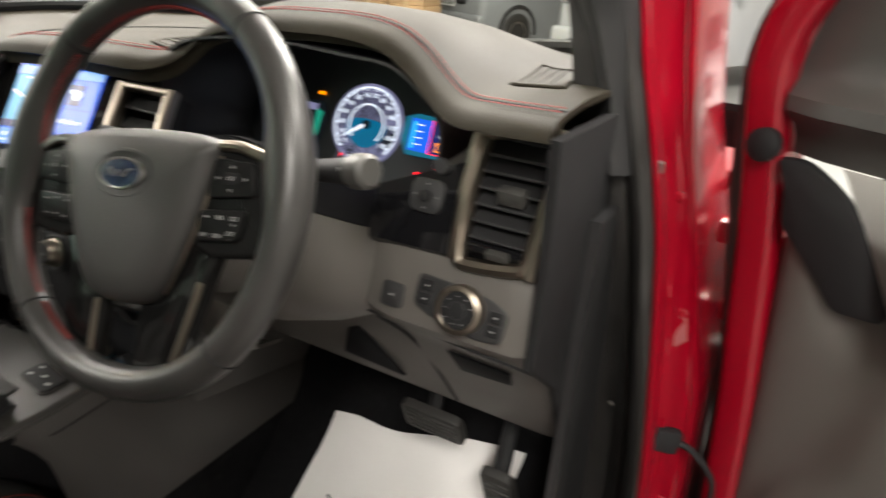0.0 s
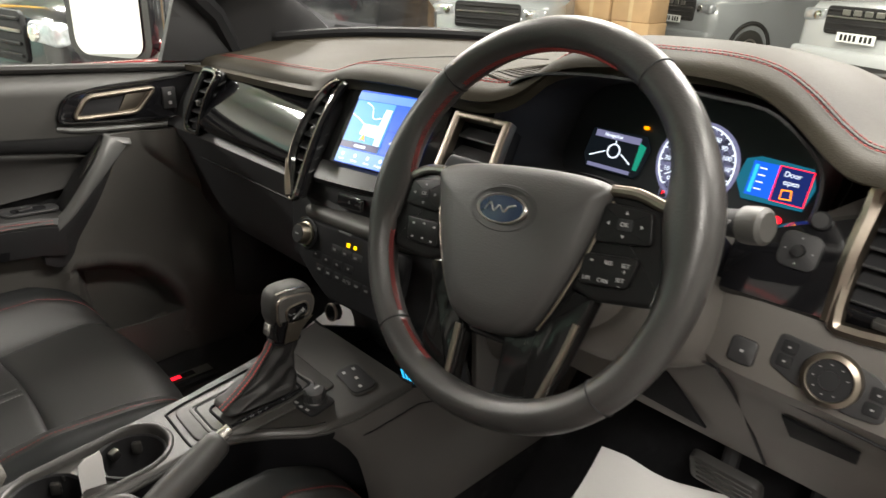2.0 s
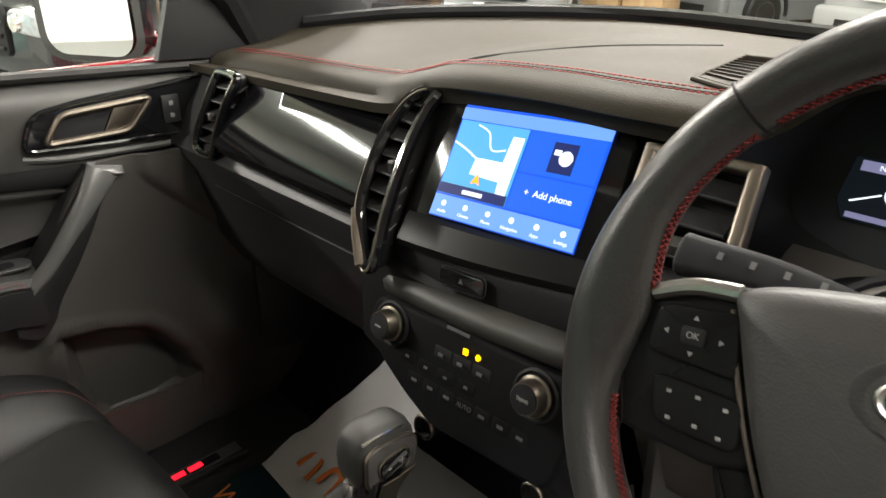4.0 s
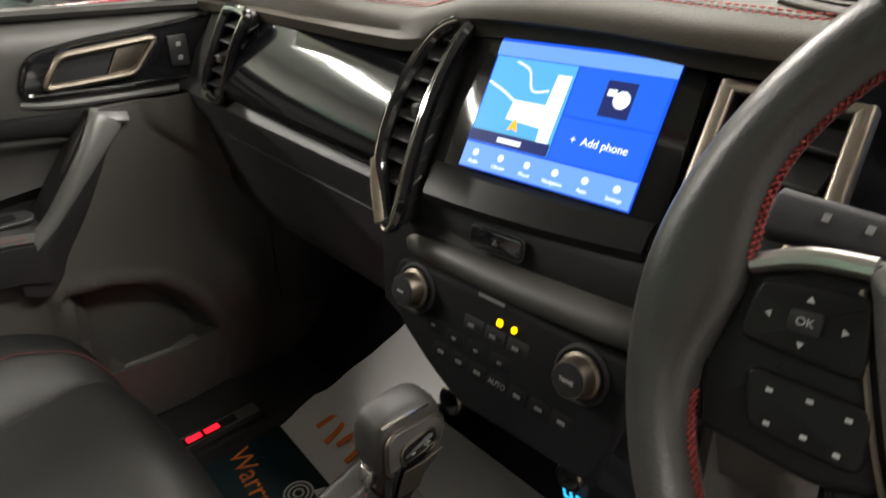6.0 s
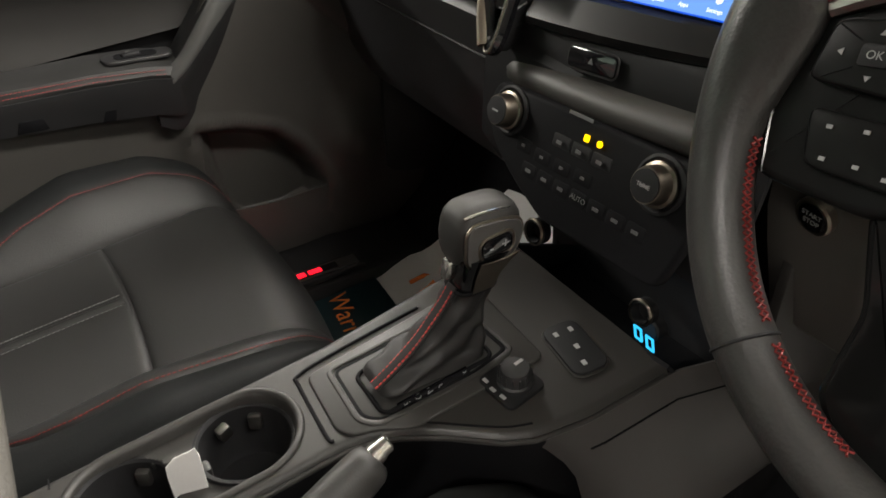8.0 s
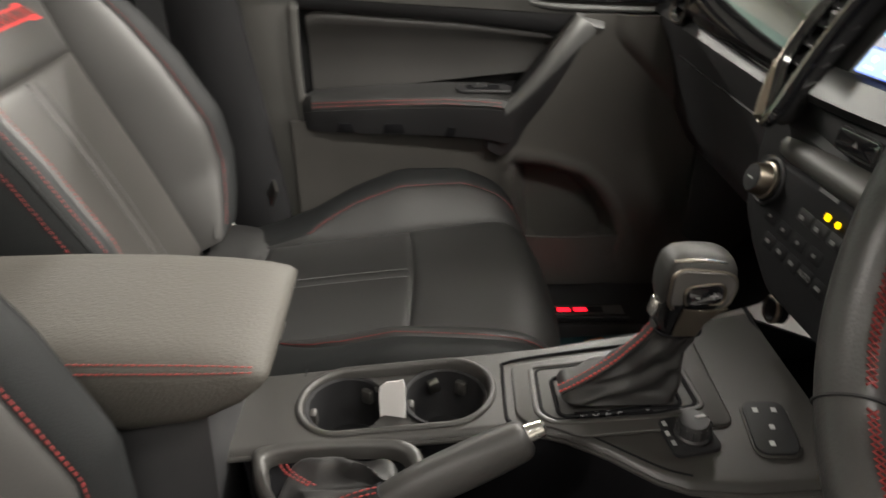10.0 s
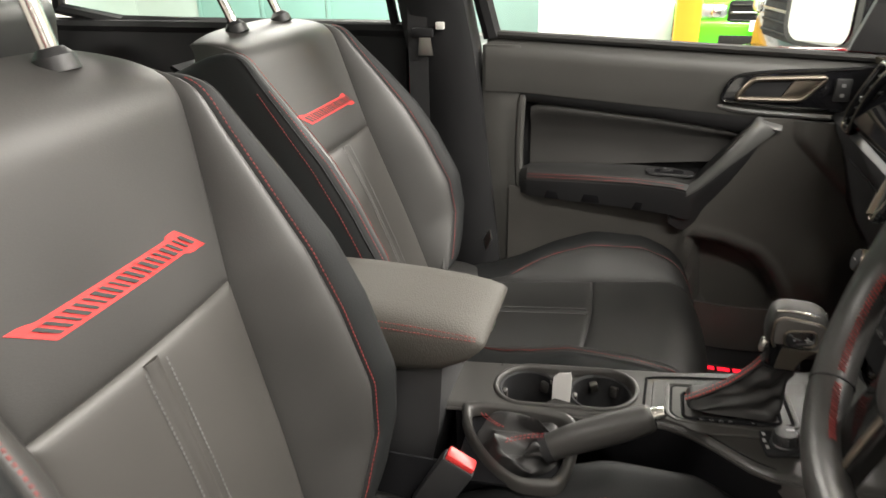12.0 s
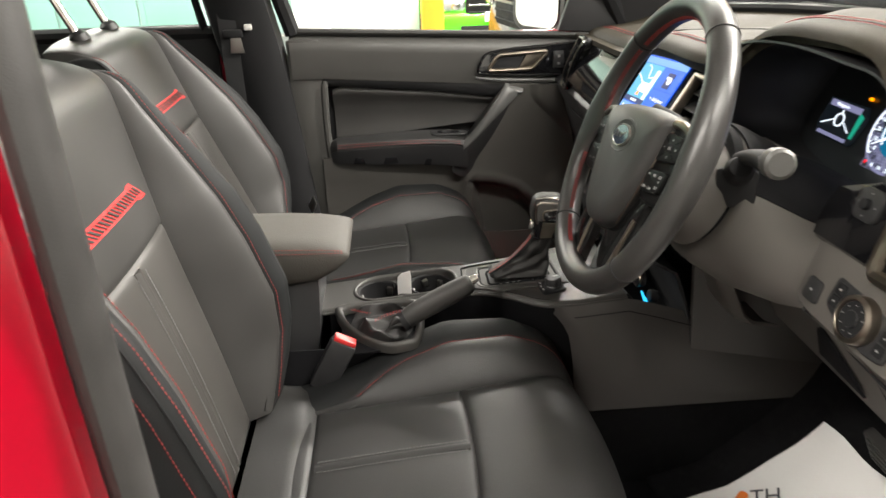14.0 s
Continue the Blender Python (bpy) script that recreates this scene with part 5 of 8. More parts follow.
# gloss switch panel beside the instruments
gsw = part("gloss_switch_panel", sheet([[tuple(on_fas(x, 1.277 + (1.340 + 0.045 * (x - 0.50) / 0.098 - 1.277) * f, w)) for x in (0.500, 0.53, 0.56, 0.598)] for f, w in ((0, -0.004), (0.08, 0.004), (0.33, 0.006), (0.65, 0.006), (0.92, 0.002), (1.0, -0.03))], 0.004), GLOSS, dash, "piano black switch panel")
ms = part("mirror_switch", plate(rrect(0.036, 0.034, 0.009, 4, 0, 0), 0.004, 0.0015, Matrix.Translation(on_fas(0.560, 1.335, 0.006) - FAS.translation) @ FAS), PLASTIC, dash)
part("mirror_joystick", lathe([(0.006, 0.003), (0.0055, 0.010), (0.0005, 0.011)], 16, Matrix.Translation(on_fas(0.560, 1.335, 0.006) - FAS.translation) @ FAS), MATT, ms)
for du, dv in ((0, 0.012), (0, -0.012), (0.012, 0), (-0.012, 0)):
    part("arrow_mark", plate([(du - 0.0011, dv - 0.0009), (du + 0.0011, dv - 0.0009), (du, dv + 0.0011)], 0.0004, 0, Matrix.Translation(on_fas(0.560, 1.335, 0.0102) - FAS.translation) @ FAS), MARK, ms)
part("small_button", lathe([(0.0085, 0), (0.0085, 0.004), (0.007, 0.006), (0.0005, 0.0062)], 20, Matrix.Translation(on_fas(0.568, 1.365, 0.004) - FAS.translation) @ FAS), PLASTIC, dash)
# driver's outer vent
vent = [(0.597, 1.398), (0.612, 1.405), (0.685, 1.412), (0.701, 1.405), (0.700, 1.38), (0.692, 1.32), (0.688, 1.295), (0.672, 1.287), (0.615, 1.282), (0.602, 1.288), (0.598, 1.33)]
vent = [(0.603 + (x - 0.597) * 0.80, z) for x, z in vent]
vo = part("driver_vent", plate([(x - 0.6, (z - 1.265) / 0.958) for x, z in vent], 0.004, 0, FAS @ Matrix.Translation((0, 0, -0.030))), MATT, dash, "upright outer air vent")
part("vent_frame", tube(curve([on_fas(x, z, 0.006) for x, z in vent], 3, True), 0.0075, 8, True), SMOKE, vo, "smoked chrome vent frame")
part("frame_cheek", tube(curve([on_fas(0.606, 1.40, 0.002), on_fas(0.602, 1.345, 0.006), on_fas(0.603, 1.285, 0.002)], 5), 0.0095, 8), SMOKE, vo)
part("frame_cheek", tube(curve([on_fas(0.688, 1.412, 0.000), on_fas(0.686, 1.345, 0.007), on_fas(0.680, 1.284, 0.004)], 5), 0.0085, 10), SMOKE, vo)
for i in range(6):
    z = 1.392 - 0.0155 * i
    part("slat", box(0.071 - 0.001 * i, 0.024, 0.004, 0.0012, 1, Matrix.Translation(on_fas(0.6455 - 0.0005 * i, z, -0.005)) @ pose(0, 0, 0, 25, 0, 0)), PLASTIC, vo)
part("vent_tab", box(0.028, 0.014, 0.017, 0.003, 2, Matrix.Translation(on_fas(0.648, 1.352, 0.006)) @ pose(0, 0, 0, 17, 0, 0)), TRIM, vo)
part("vent_sill", box(0.070, 0.010, 0.018, 0.003, 2, Matrix.Translation(on_fas(0.643, 1.2965, 0.000)) @ pose(0, 0, 0, 17, 0, 0)), GLOSS, vo)
part("vent_head", box(0.066, 0.010, 0.010, 0.003, 2, Matrix.Translation(on_fas(0.648, 1.4045, 0.001)) @ pose(0, 0, 0, 17, 0, 0)), GLOSS, vo)
part("vent_wheel", box(0.024, 0.012, 0.009, 0.002, 2, Matrix.Translation(on_fas(0.646, 1.2975, 0.006)) @ pose(0, 0, 0, 17, 0, 0)), TRIM, vo)
# sides of the centre stack down to the tunnel
for s in (-1, 1):
    # passenger cheek in matt black, the shade on that side put into colour
    part("stack_cheek", plate([(0.835, 1.10), (0.96, 1.22), (1.26, 1.22), (1.26, 0.70), (1.0, 0.70), (0.90, 0.78), (0.855, 0.86), (0.850, 0.94)], 0.010, 0.003, Matrix(((0, 0, s, s * 0.146), (1, 0, 0, 0), (0, 1, 0, 0), (0, 0, 0, 1)))), FLANK if s > 0 else MATT, dash, "centre stack cheek, blackened on the shaded passenger side")
# dash end
part("end_cap", plate([(0.775, 1.425), (0.79, 1.30), (0.785, 1.20), (0.88, 1.125), (0.96, 1.0), (1.05, 0.98), (1.10, 1.42)], 0.010, 0.003, Matrix(((0, 0, 1, 0.6925), (1, 0, 0, 0), (0, 1, 0, 0), (0, 0, 0, 1)))), MATT, dash)
# headlamp switch panel
def fas_m(x, z, w=0.0):
    return Matrix.Translation(on_fas(x, z, w) - FAS.translation) @ FAS


LSM = fas_m(0.620, 1.240, -0.002)
hs = part("lamp_switch_panel", plate([(p.x, p.y) for p in rpoly([(-0.052, 0.024, 0), (-0.010, 0.022, 0), (0.030, 0.017, 0), (0.050, 0.007, 0), (0.047, -0.024, 0), (0.020, -0.027, 0), (-0.030, -0.019, 0), (-0.054, -0.010, 0)], 0.007, 4)], 0.006, 0.002, LSM, 3), PLASTIC, dash, "black headlamp switch panel")
LD = fas_m(0.621, 1.239, 0.003) @ Matrix.Scale(0.88, 4)
dk = part("lamp_dial", lathe([(0.0285, 0.0), (0.0285, 0.010), (0.0275, 0.0135), (0.0225, 0.0160), (0.0218, 0.0155), (0.0215, 0.006)], 36, LD), SMOKE, hs, "smoked chrome-ringed lamp dial")
part("dial_face", lathe([(0.0216, 0.006), (0.0214, 0.0125), (0.010, 0.0128), (0.0095, 0.0158), (0.0005, 0.0162)], 30, LD), MATT, dk)
part("grip_edge", tube([LD @ Vector((0.0098 * math.cos(a), 0.0098 * math.sin(a), 0.0150)) for a in np.linspace(0, 6.28, 24, endpoint=False)], 0.0005, 5, True), PLASTIC, dk)
for i in range(8):
    a = radians(20 + 40 * i)
    part("dial_mark", flat(0.016 * math.cos(a) - 0.0010, 0.016 * math.cos(a) + 0.0010, 0.016 * math.sin(a) - 0.0005, 0.016 * math.sin(a) + 0.0005, 0.0132, LD), MARK, dk)
for u, v in ((-0.040, 0.012), (-0.041, -0.002), (0.038, 0.001), (0.037, -0.013)):
    b = part("lamp_button", plate(rrect(0.014, 0.012, 0.002, 3, u, v), 0.0015, 0.0006, LSM @ Matrix.Translation((0, 0, 0.0058))), MATT, hs)
    part("button_mark", flat(u - 0.0014, u + 0.0014, v - 0.0008, v + 0.0008, 0.0076, LSM), MARK, hs)
sq = part("square_button", plate(rrect(0.026, 0.026, 0.005, 4), 0.005, 0.002, fas_m(0.541, 1.232, -0.001)), PLASTIC, dash, "square black button")
part("button_mark", flat(-0.0018, 0.0018, -0.0012, 0.0012, 0.0045, fas_m(0.541, 1.232)), MARK, sq)

# padded knee panel beside the column, with the starter button
rows = []
for x in np.linspace(0.130, 0.236, 12):
    e = max(0.0, (x - 0.212) / 0.024)
    o = 0.020 * e * e
    rows.append([(x, 0.860 + o, 1.205), (x, 0.822 + o, 1.198), (x, 0.806 + o, 1.180), (x, 0.811 + o, 1.150), (x, 0.828 + o, 1.110), (x, 0.852 + o, 1.060), (x, 0.876 + o, 1.010), (x, 0.892 + o, 0.995), (x, 0.94 + o, 0.985)])
kb = part("knee_bolster", sheet(rows, 0.005), KNEE, dash, "warm grey padded knee panel")
STA = panel_frame((0.171, 0.808, 1.163), -16, -8)
sta = part("start_button", lathe([(0.0165, -0.004), (0.0165, 0.003), (0.0150, 0.0050), (0.0135, 0.0046)], 24, STA), SMOKE, kb, "smoked chrome ring")
part("button_face", lathe([(0.0134, 0.0), (0.0134, 0.0042), (0.0120, 0.0050), (0.0005, 0.0046)], 24, STA), GLOSS, sta, "black starter button")
words("START", 0.0062, MARK, sta, STA @ Matrix.Translation((0, 0.0030, 0.0052)), "button_writing")
words("STOP", 0.0062, MARK, sta, STA @ Matrix.Translation((0, -0.0040, 0.0052)), "button_writing")

# ---- steering wheel and column ----
WHL = panel_frame((0.3669, 0.6336, 1.3477), 22.0, -3.5, 9.5)
wheel = thing("steering_wheel", "black leather multifunction steering wheel with red inner stitching", "steering wheel", loc=(0.367, 0.634, 1.348))


def on_whl(u, v, w=0.0):
    return WHL @ Vector((u, v, w))


def mirror_x(poly, s):
    """The polygon itself, or its mirror image with the same winding."""
    return poly if s > 0 else [(-x, y) for x, y in poly][::-1]


RR = 0.1770


def web(a):
    """How far the leather reaches inwards where the side spokes join the rim."""
    d = min(abs((math.degrees(a) - c + 180) % 360 - 180) for c in (8, 172))
    return math.exp(-(d / 15) ** 2)


def rim_point(a, inset=0.0, w=0.0):
    fl = 1.0 - 0.03 * max(0.0, -math.sin(a)) ** 6
    return on_whl((RR - inset) * math.cos(a), (RR - inset) * math.sin(a) * fl, w)


def rim_skin(a, b, up=0.0):
    """A point on the leather: a round the wheel, b round the rim's own section."""
    thick = 0.0158 + 0.0016 * web(a) + up
    inner = 1.0 + 0.75 * web(a) * max(0.0, -math.cos(b))
    return rim_point(a, -thick * inner * math.cos(b), 1.06 * thick * math.sin(b) * (1 - 0.15 * web(a) * max(0.0, -math.cos(b))))


rows = [[rim_skin(2 * math.pi * i / 144, 2 * math.pi * j / 18) for j in range(18)] for i in range(144)]
rows.append(rows[0])
bm = sheet(rows, 0, True)
bmesh.ops.remove_doubles(bm, verts=bm.verts, dist=1e-5)
rim = part("rim", bm, RIM, wheel, "smooth black leather rim", 80)
for deg in (50.5, 129.5, 225, 315):
    a = radians(deg)
    part("rim_seam", tube([rim_skin(a, b, 0.0001) for b in np.linspace(0, 6.28, 26, endpoint=False)], 0.0010, 5, True), MATT, rim)
for d0, d1 in ((62, 128), (131, 168), (191, 224), (227, 248)):
    n_ = int((d1 - d0) * 0.85)
    for k in range(2):
        zz = [rim_skin(radians(d0 + (d1 - d0) * i / n_), radians(170 + (9 if (i + k) % 2 else -9)), 0.0006) for i in range(n_)]
        part("rim_stitching", tube(zz, 0.00075, 4), STITCH, rim, "red cross stitching")
# hub
half = [(0.0, 0.053), (0.045, 0.052), (0.082, 0.048), (0.099, 0.041), (0.097, 0.030), (0.090, 0.006), (0.078, -0.030), (0.062, -0.066), (0.044, -0.092), (0.024, -0.101)]
hub = half + [(0.0, -0.103)] + [(-x, y) for x, y in half[:0:-1]]


def scaled(poly, s, z):
    return [tuple(on_whl(p.x * s, -0.025 + (p.y + 0.025) * s, z)) for p in curve([(a, b, 0) for a, b in poly], 4, True)]


HUBSKIN = material("grained_hub_skin", (0.032, 0.031, 0.030), 0.50, var=0.10, scale=8, bump=0.3, bscale=700, cells=True, dist=0.0004)
hubm = part("airbag_pad", loft([scaled(hub, 0.95, -0.035), scaled(hub, 0.995, -0.012), scaled(hub, 1.0, -0.003), scaled(hub, 0.988, 0.005), scaled(hub, 0.955, 0.0105), scaled(hub, 0.86, 0.0155), scaled(hub, 0.62, 0.0178), scaled(hub, 0.1, 0.0185)]), HUBSKIN, wheel, "black grained airbag pad", 60)
BADGEAT = WHL @ Matrix.Translation((0, 0.010, 0.0165))
part("badge_seat", lathe([(1.0, 0), (0.98, 0.0016), (0.88, 0.0022), (0.80, 0.0012)], 36, BADGEAT @ Matrix.Diagonal((0.040, 0.0225, 1, 1))), LEATHER, hubm, "raised oval seat")
part("badge", lathe([(1.0, 0), (1.0, 0.0034), (0.95, 0.0044), (0.90, 0.0038), (0.88, 0.0036)], 36, BADGEAT @ Matrix.Diagonal((0.0292, 0.0140, 1, 1))), SATIN, hubm, "satin oval badge ring")
part("badge_field", lathe([(0.89, 0.0030), (0.86, 0.0040), (0.01, 0.0046)], 36, BADGEAT @ Matrix.Diagonal((0.0292, 0.0140, 1, 1))), BADGE, hubm, "dark blue badge field")
part("badge_mark", tube(curve([BADGEAT @ Vector(p) for p in ((-0.018, -0.003, 0.0046), (-0.012, 0.0045, 0.0048), (-0.007, -0.003, 0.0049), (-0.001, 0.0025, 0.0049), (0.005, -0.003, 0.0049), (0.010, 0.002, 0.0048), (0.017, 0.004, 0.0046))], 6), 0.0008, 5), SATIN, hubm)
part("embossed_bar", plate(rrect(0.034, 0.0045, 0.002, 3, 0, -0.036), 0.0006, 0, WHL @ Matrix.Translation((0, 0, 0.0176))), LEATHER2, hubm)
for s in (-1, 1):
    spk = part("side_spoke", plate([(p.x, p.y) for p in rpoly([(a_, b_, 0) for a_, b_ in mirror_x([(0.076, -0.046), (0.100, -0.052), (0.150, -0.047), (0.163, -0.040), (0.163, 0.016), (0.146, 0.035), (0.104, 0.044), (0.076, 0.046)], s)], 0.006, 4)], 0.016, 0.005, WHL @ Matrix.Translation((0, 0, -0.016)), 3), LIPBLACK, wheel, "piano black side spoke")
    # bright line between the pad and the spoke
    part("spoke_trim", tube(curve([on_whl(s * x, y, z) for x, y, z in ((0.1005, 0.032, 0.002), (0.0935, 0.006, 0.003), (0.0815, -0.030, 0.003), (0.0655, -0.066, 0.002), (0.052, -0.088, 0.000))], 6), 0.0014, 6), SMOKE, spk, "smoked chrome line")
    # left cap in brighter satin: the reflection on it is put into the material
    part("spoke_cap", tube(curve([on_whl(s * x, y, z) for x, y, z in ((0.098, 0.0405, 0.001), (0.122, 0.0395, 0.0015), (0.145, 0.0320, -0.001))], 5), 0.0050, 10), SMOKE if s > 0 else SATIN, spk)
    part("spoke_edge", tube(curve([on_whl(s * x, y, z) for x, y, z in ((0.1525, 0.022, 0.000), (0.1555, -0.012, 0.000), (0.150, -0.045, -0.001))], 5), 0.0012, 8), GLOSSLOW, spk)
    up = mirror_x([(0.091, -0.0035), (0.143, 0.0005), (0.1385, 0.0275), (0.095, 0.0305)], s)
    lo = mirror_x([(0.0845, -0.0395), (0.1300, -0.0365), (0.1360, -0.0105), (0.0850, -0.0130)], s)
    for poly, nm in ((up, "cursor_pad"), (lo, "button_pad")):
        pd = part(nm, plate([(p.x, p.y) for p in rpoly([(a_, b_, 0) for a_, b_ in poly], 0.006, 4)], 0.0055, 0.0018, WHL @ Matrix.Translation((0, 0, -0.0006)), 3), LIPBLACK, spk, "black button pad")
        cx, cy = sum(p[0] for p in poly) / 4, sum(p[1] for p in poly) / 4
        if nm == "cursor_pad":
            for du, dv, r in ((0, 0.0095, 0), (0, -0.0095, 180), (0.015, 0, -90), (-0.015, 0, 90)):
                part("arrow_mark", plate([(-0.0016, -0.0010), (0.0016, -0.0010), (0, 0.0016)], 0.0004, 0, WHL @ Matrix.Translation((cx + du, cy + dv, 0.0050)) @ pose(0, 0, 0, 0, 0, r)), MARK, spk)
            part("ok_key", plate(rrect(0.0135, 0.0095, 0.002, 3, cx, cy), 0.0012, 0.0005, WHL @ Matrix.Translation((0, 0, 0.0047))), MATT, spk)
            words("OK", 0.0050, MARK, spk, WHL @ Matrix.Translation((cx, cy, 0.0060)), "button_writing")
            for du, dv in ((1, 1), (1, -1), (-1, 1), (-1, -1)):
                part("pad_groove", tube([on_whl(cx + du * 0.0195, cy + dv * 0.0115, 0.0049), on_whl(cx + du * 0.008, cy + dv * 0.0055, 0.0049)], 0.00045, 4), DEEP, spk)
        else:
            marks = (("RES", 0.001, 0.0065), ("SET", 0.0165, 0.0065), ("LIM", -0.0165, -0.0085), ("CAN", -0.001, -0.0085), ("SET", 0.0145, -0.0055)) if s > 0 else ()
            for w_, du, dv in marks:
                words(w_, 0.0048, MARK, spk, WHL @ Matrix.Translation((cx + du, cy + dv, 0.0052)), "button_writing")
            if s > 0:
                words("+", 0.006, MARK, spk, WHL @ Matrix.Translation((cx + 0.0165, cy + 0.0015, 0.0052)), "button_writing")
                words("-", 0.006, MARK, spk, WHL @ Matrix.Translation((cx + 0.0145, cy - 0.0100, 0.0052)), "button_writing")
            for du, dv in (((-0.0145, 0.0065),) if s > 0 else ((-0.015, 0.007), (0.001, 0.008), (0.016, 0.006), (-0.013, -0.007), (0.002, -0.007), (0.015, -0.009))):
                part("button_mark", flat(cx + du - 0.0013, cx + du + 0.0013, cy + dv - 0.0009, cy + dv + 0.0009, 0.0050, WHL), MARK, spk)
    # gloss arm that runs down beside the pad to the rim
    arm_ = [(0.076, -0.044), (0.044, -0.086), (0.014, -0.098), (0.014, -0.164), (0.050, -0.166), (0.064, -0.156), (0.078, -0.122), (0.094, -0.068), (0.100, -0.048)]
    low = part("lower_spoke", plate([(p.x, p.y) for p in rpoly([(a_, b_, 0) for a_, b_ in (arm_[::-1] if s > 0 else [(-0.100, -0.048), (-0.086, -0.090), (-0.090, -0.132), (-0.064, -0.160), (-0.036, -0.166), (-0.034, -0.106), (-0.046, -0.086), (-0.076, -0.044)][::-1])], 0.006, 4)], 0.014, 0.005, WHL @ Matrix.Translation((0, 0, -0.018)), 3), GLOSSLOW, wheel, "piano black lower spoke")
    ridge = ((0.088, -0.074, -0.004), (0.080, -0.104, -0.004), (0.064, -0.150, -0.005)) if s > 0 else ((-0.041, -0.104, -0.004), (-0.042, -0.130, -0.004), (-0.043, -0.158, -0.005))
    part("spoke_trim", bar(curve([on_whl(*p) for p in ridge], 5), 0.0065, 0.005, tuple(WHL.to_3x3() @ Vector((0, 0, 1))), 0.002), SMOKE, low, "satin smoked spoke trim")
part("hub_bridge", plate([(p.x, p.y) for p in rpoly([(0.048, -0.082, 0), (-0.048, -0.082, 0), (-0.040, -0.110, 0), (0.030, -0.112, 0)][::-1], 0.006, 4)], 0.012, 0.004, WHL @ Matrix.Translation((0, 0, -0.022)), 3), GLOSS, wheel)

# column: a round collar behind the wheel, then a wide shroud that flares into the dash
col = thing("steering_column", "warm grey plastic steering column shroud with two stalks", "steering column", loc=(0.367, 0.80, 1.28))
AX = (WHL.to_3x3() @ Vector((0, 0, -1))).normalized()


def col_ring(d, ru, rl, rs, drop=0.0, squ=1.0):
    """A closed ring round the column's axis, d behind the wheel: its upper, lower and side half sizes."""
    o = on_whl(0, 0, 0) + AX * d + Vector((0, 0, -drop))
    sx, sy = WHL.to_3x3() @ Vector((1, 0, 0)), WHL.to_3x3() @ Vector((0, 1, 0))
    sx = Vector((sx.x, sx.y, 0)).normalized()
    out = []
    for a in np.linspace(0, 2 * math.pi, 40, endpoint=False):
        c, s = math.cos(a), math.sin(a)
        c, s = math.copysign(abs(c) ** squ, c), math.copysign(abs(s) ** squ, s)
        out.append(tuple(o + sx * (rs * c) + sy * ((ru if s > 0 else rl) * s)))
    return out


part("collar", loft([col_ring(0.022, 0.036, 0.055, 0.055), col_ring(0.030, 0.042, 0.072, 0.070), col_ring(0.060, 0.046, 0.082, 0.078), col_ring(0.098, 0.050, 0.090, 0.084)]), KNEE, col, "warm grey round collar", 50)
part("collar_gap", loft([col_ring(0.092, 0.066, 0.086, 0.081), col_ring(0.112, 0.066, 0.086, 0.081)]), DEEP, col)
rows = [col_ring(0.104, 0.060, 0.092, 0.088), col_ring(0.108, 0.066, 0.101, 0.094), col_ring(0.125, 0.068, 0.107, 0.100, 0.0, 0.95), col_ring(0.17, 0.066, 0.112, 0.116, 0.004, 0.9), col_ring(0.22, 0.060, 0.108, 0.140, 0.004, 0.82), col_ring(0.27, 0.055, 0.100, 0.160, -0.004, 0.78)]
sh = part("shroud", loft(rows), KNEE, col, "warm grey shroud", 50)
part("upper_shroud", sheet([[tuple(Vector(p) + Vector((0, 0, 0.003))) for p in r[1:20]] for r in rows[1:]], 0.003), DEEP, col, "black upper shroud")


def stalk(pts, radii, marks, m, nm):
    st = part(nm, tube(curve(pts, 5), radii, 14, flat=0.85), MATT, col, "black column stalk")
    e = Vector(pts[-1])
    d = (e - Vector(pts[-2])).normalized()
    part("stalk_tip", tube([e - d * 0.004, e + d * 0.004, e + d * 0.014, e + d * 0.017], [radii[-1] * 1.02, radii[-1] * 1.08, radii[-1] * 1.04, radii[-1] * 0.8], 16), TRIM, st)
    for k in range(marks):
        p = Vector(pts[-1]).lerp(Vector(pts[-2]), 0.05 + 0.32 * k)
        part("stalk_mark", box(0.0035, 0.0006, 0.006, 0, 1, Matrix.Translation(p + Vector((0, -radii[-1] * 0.85 - 0.0005, 0.003)))), MARK, st)
    return st


stalk([(0.44, 0.735, 1.352), (0.475, 0.730, 1.364), (0.515, 0.722, 1.374), (0.545, 0.716, 1.381)], [0.0090 + 0.00040 * i for i in range(16)], 2, None, "right_stalk")
lst = part("left_stalk", bar(curve([(0.315, 0.735, 1.338), (0.285, 0.733, 1.343), (0.250, 0.729, 1.346), (0.205, 0.723, 1.346), (0.196, 0.722, 1.346)], 5), [0.018 + 0.0007 * i for i in range(16)] + [0.029, 0.029, 0.028, 0.025, 0.018], 0.015, (-0.1, -0.75, 0.65), 0.006), MATT, col, "flat black column stalk", 60)
for k in range(4):
    part("stalk_mark", box(0.0035, 0.0048, 0.0006, 0, 1, Matrix.Translation((0.282 - 0.020 * k, 0.7265 - 0.002 * k, 1.3525 + 0.0003 * k)) @ pose(0, 0, 0, 49, 0, 0)), DIM, lst)
part("stalk_plate", plate(rrect(0.044, 0.046, 0.004, 3), 0.006, 0.002, Matrix.Translation((0.455, 0.728, 1.322)) @ pose(0, 0, 0, 90, 0, 62)), MATT, col, "black square stalk plate")
part("stalk_boot", tube([(0.440, 0.738, 1.335), (0.462, 0.724, 1.345), (0.470, 0.722, 1.352)], [0.018, 0.016, 0.012], 14), MATT, col)

# ---- centre console ----
con = thing("centre_console", "black plastic centre console with cup holders and drive controls", "centre console", loc=(0, 0.4, 0.6))


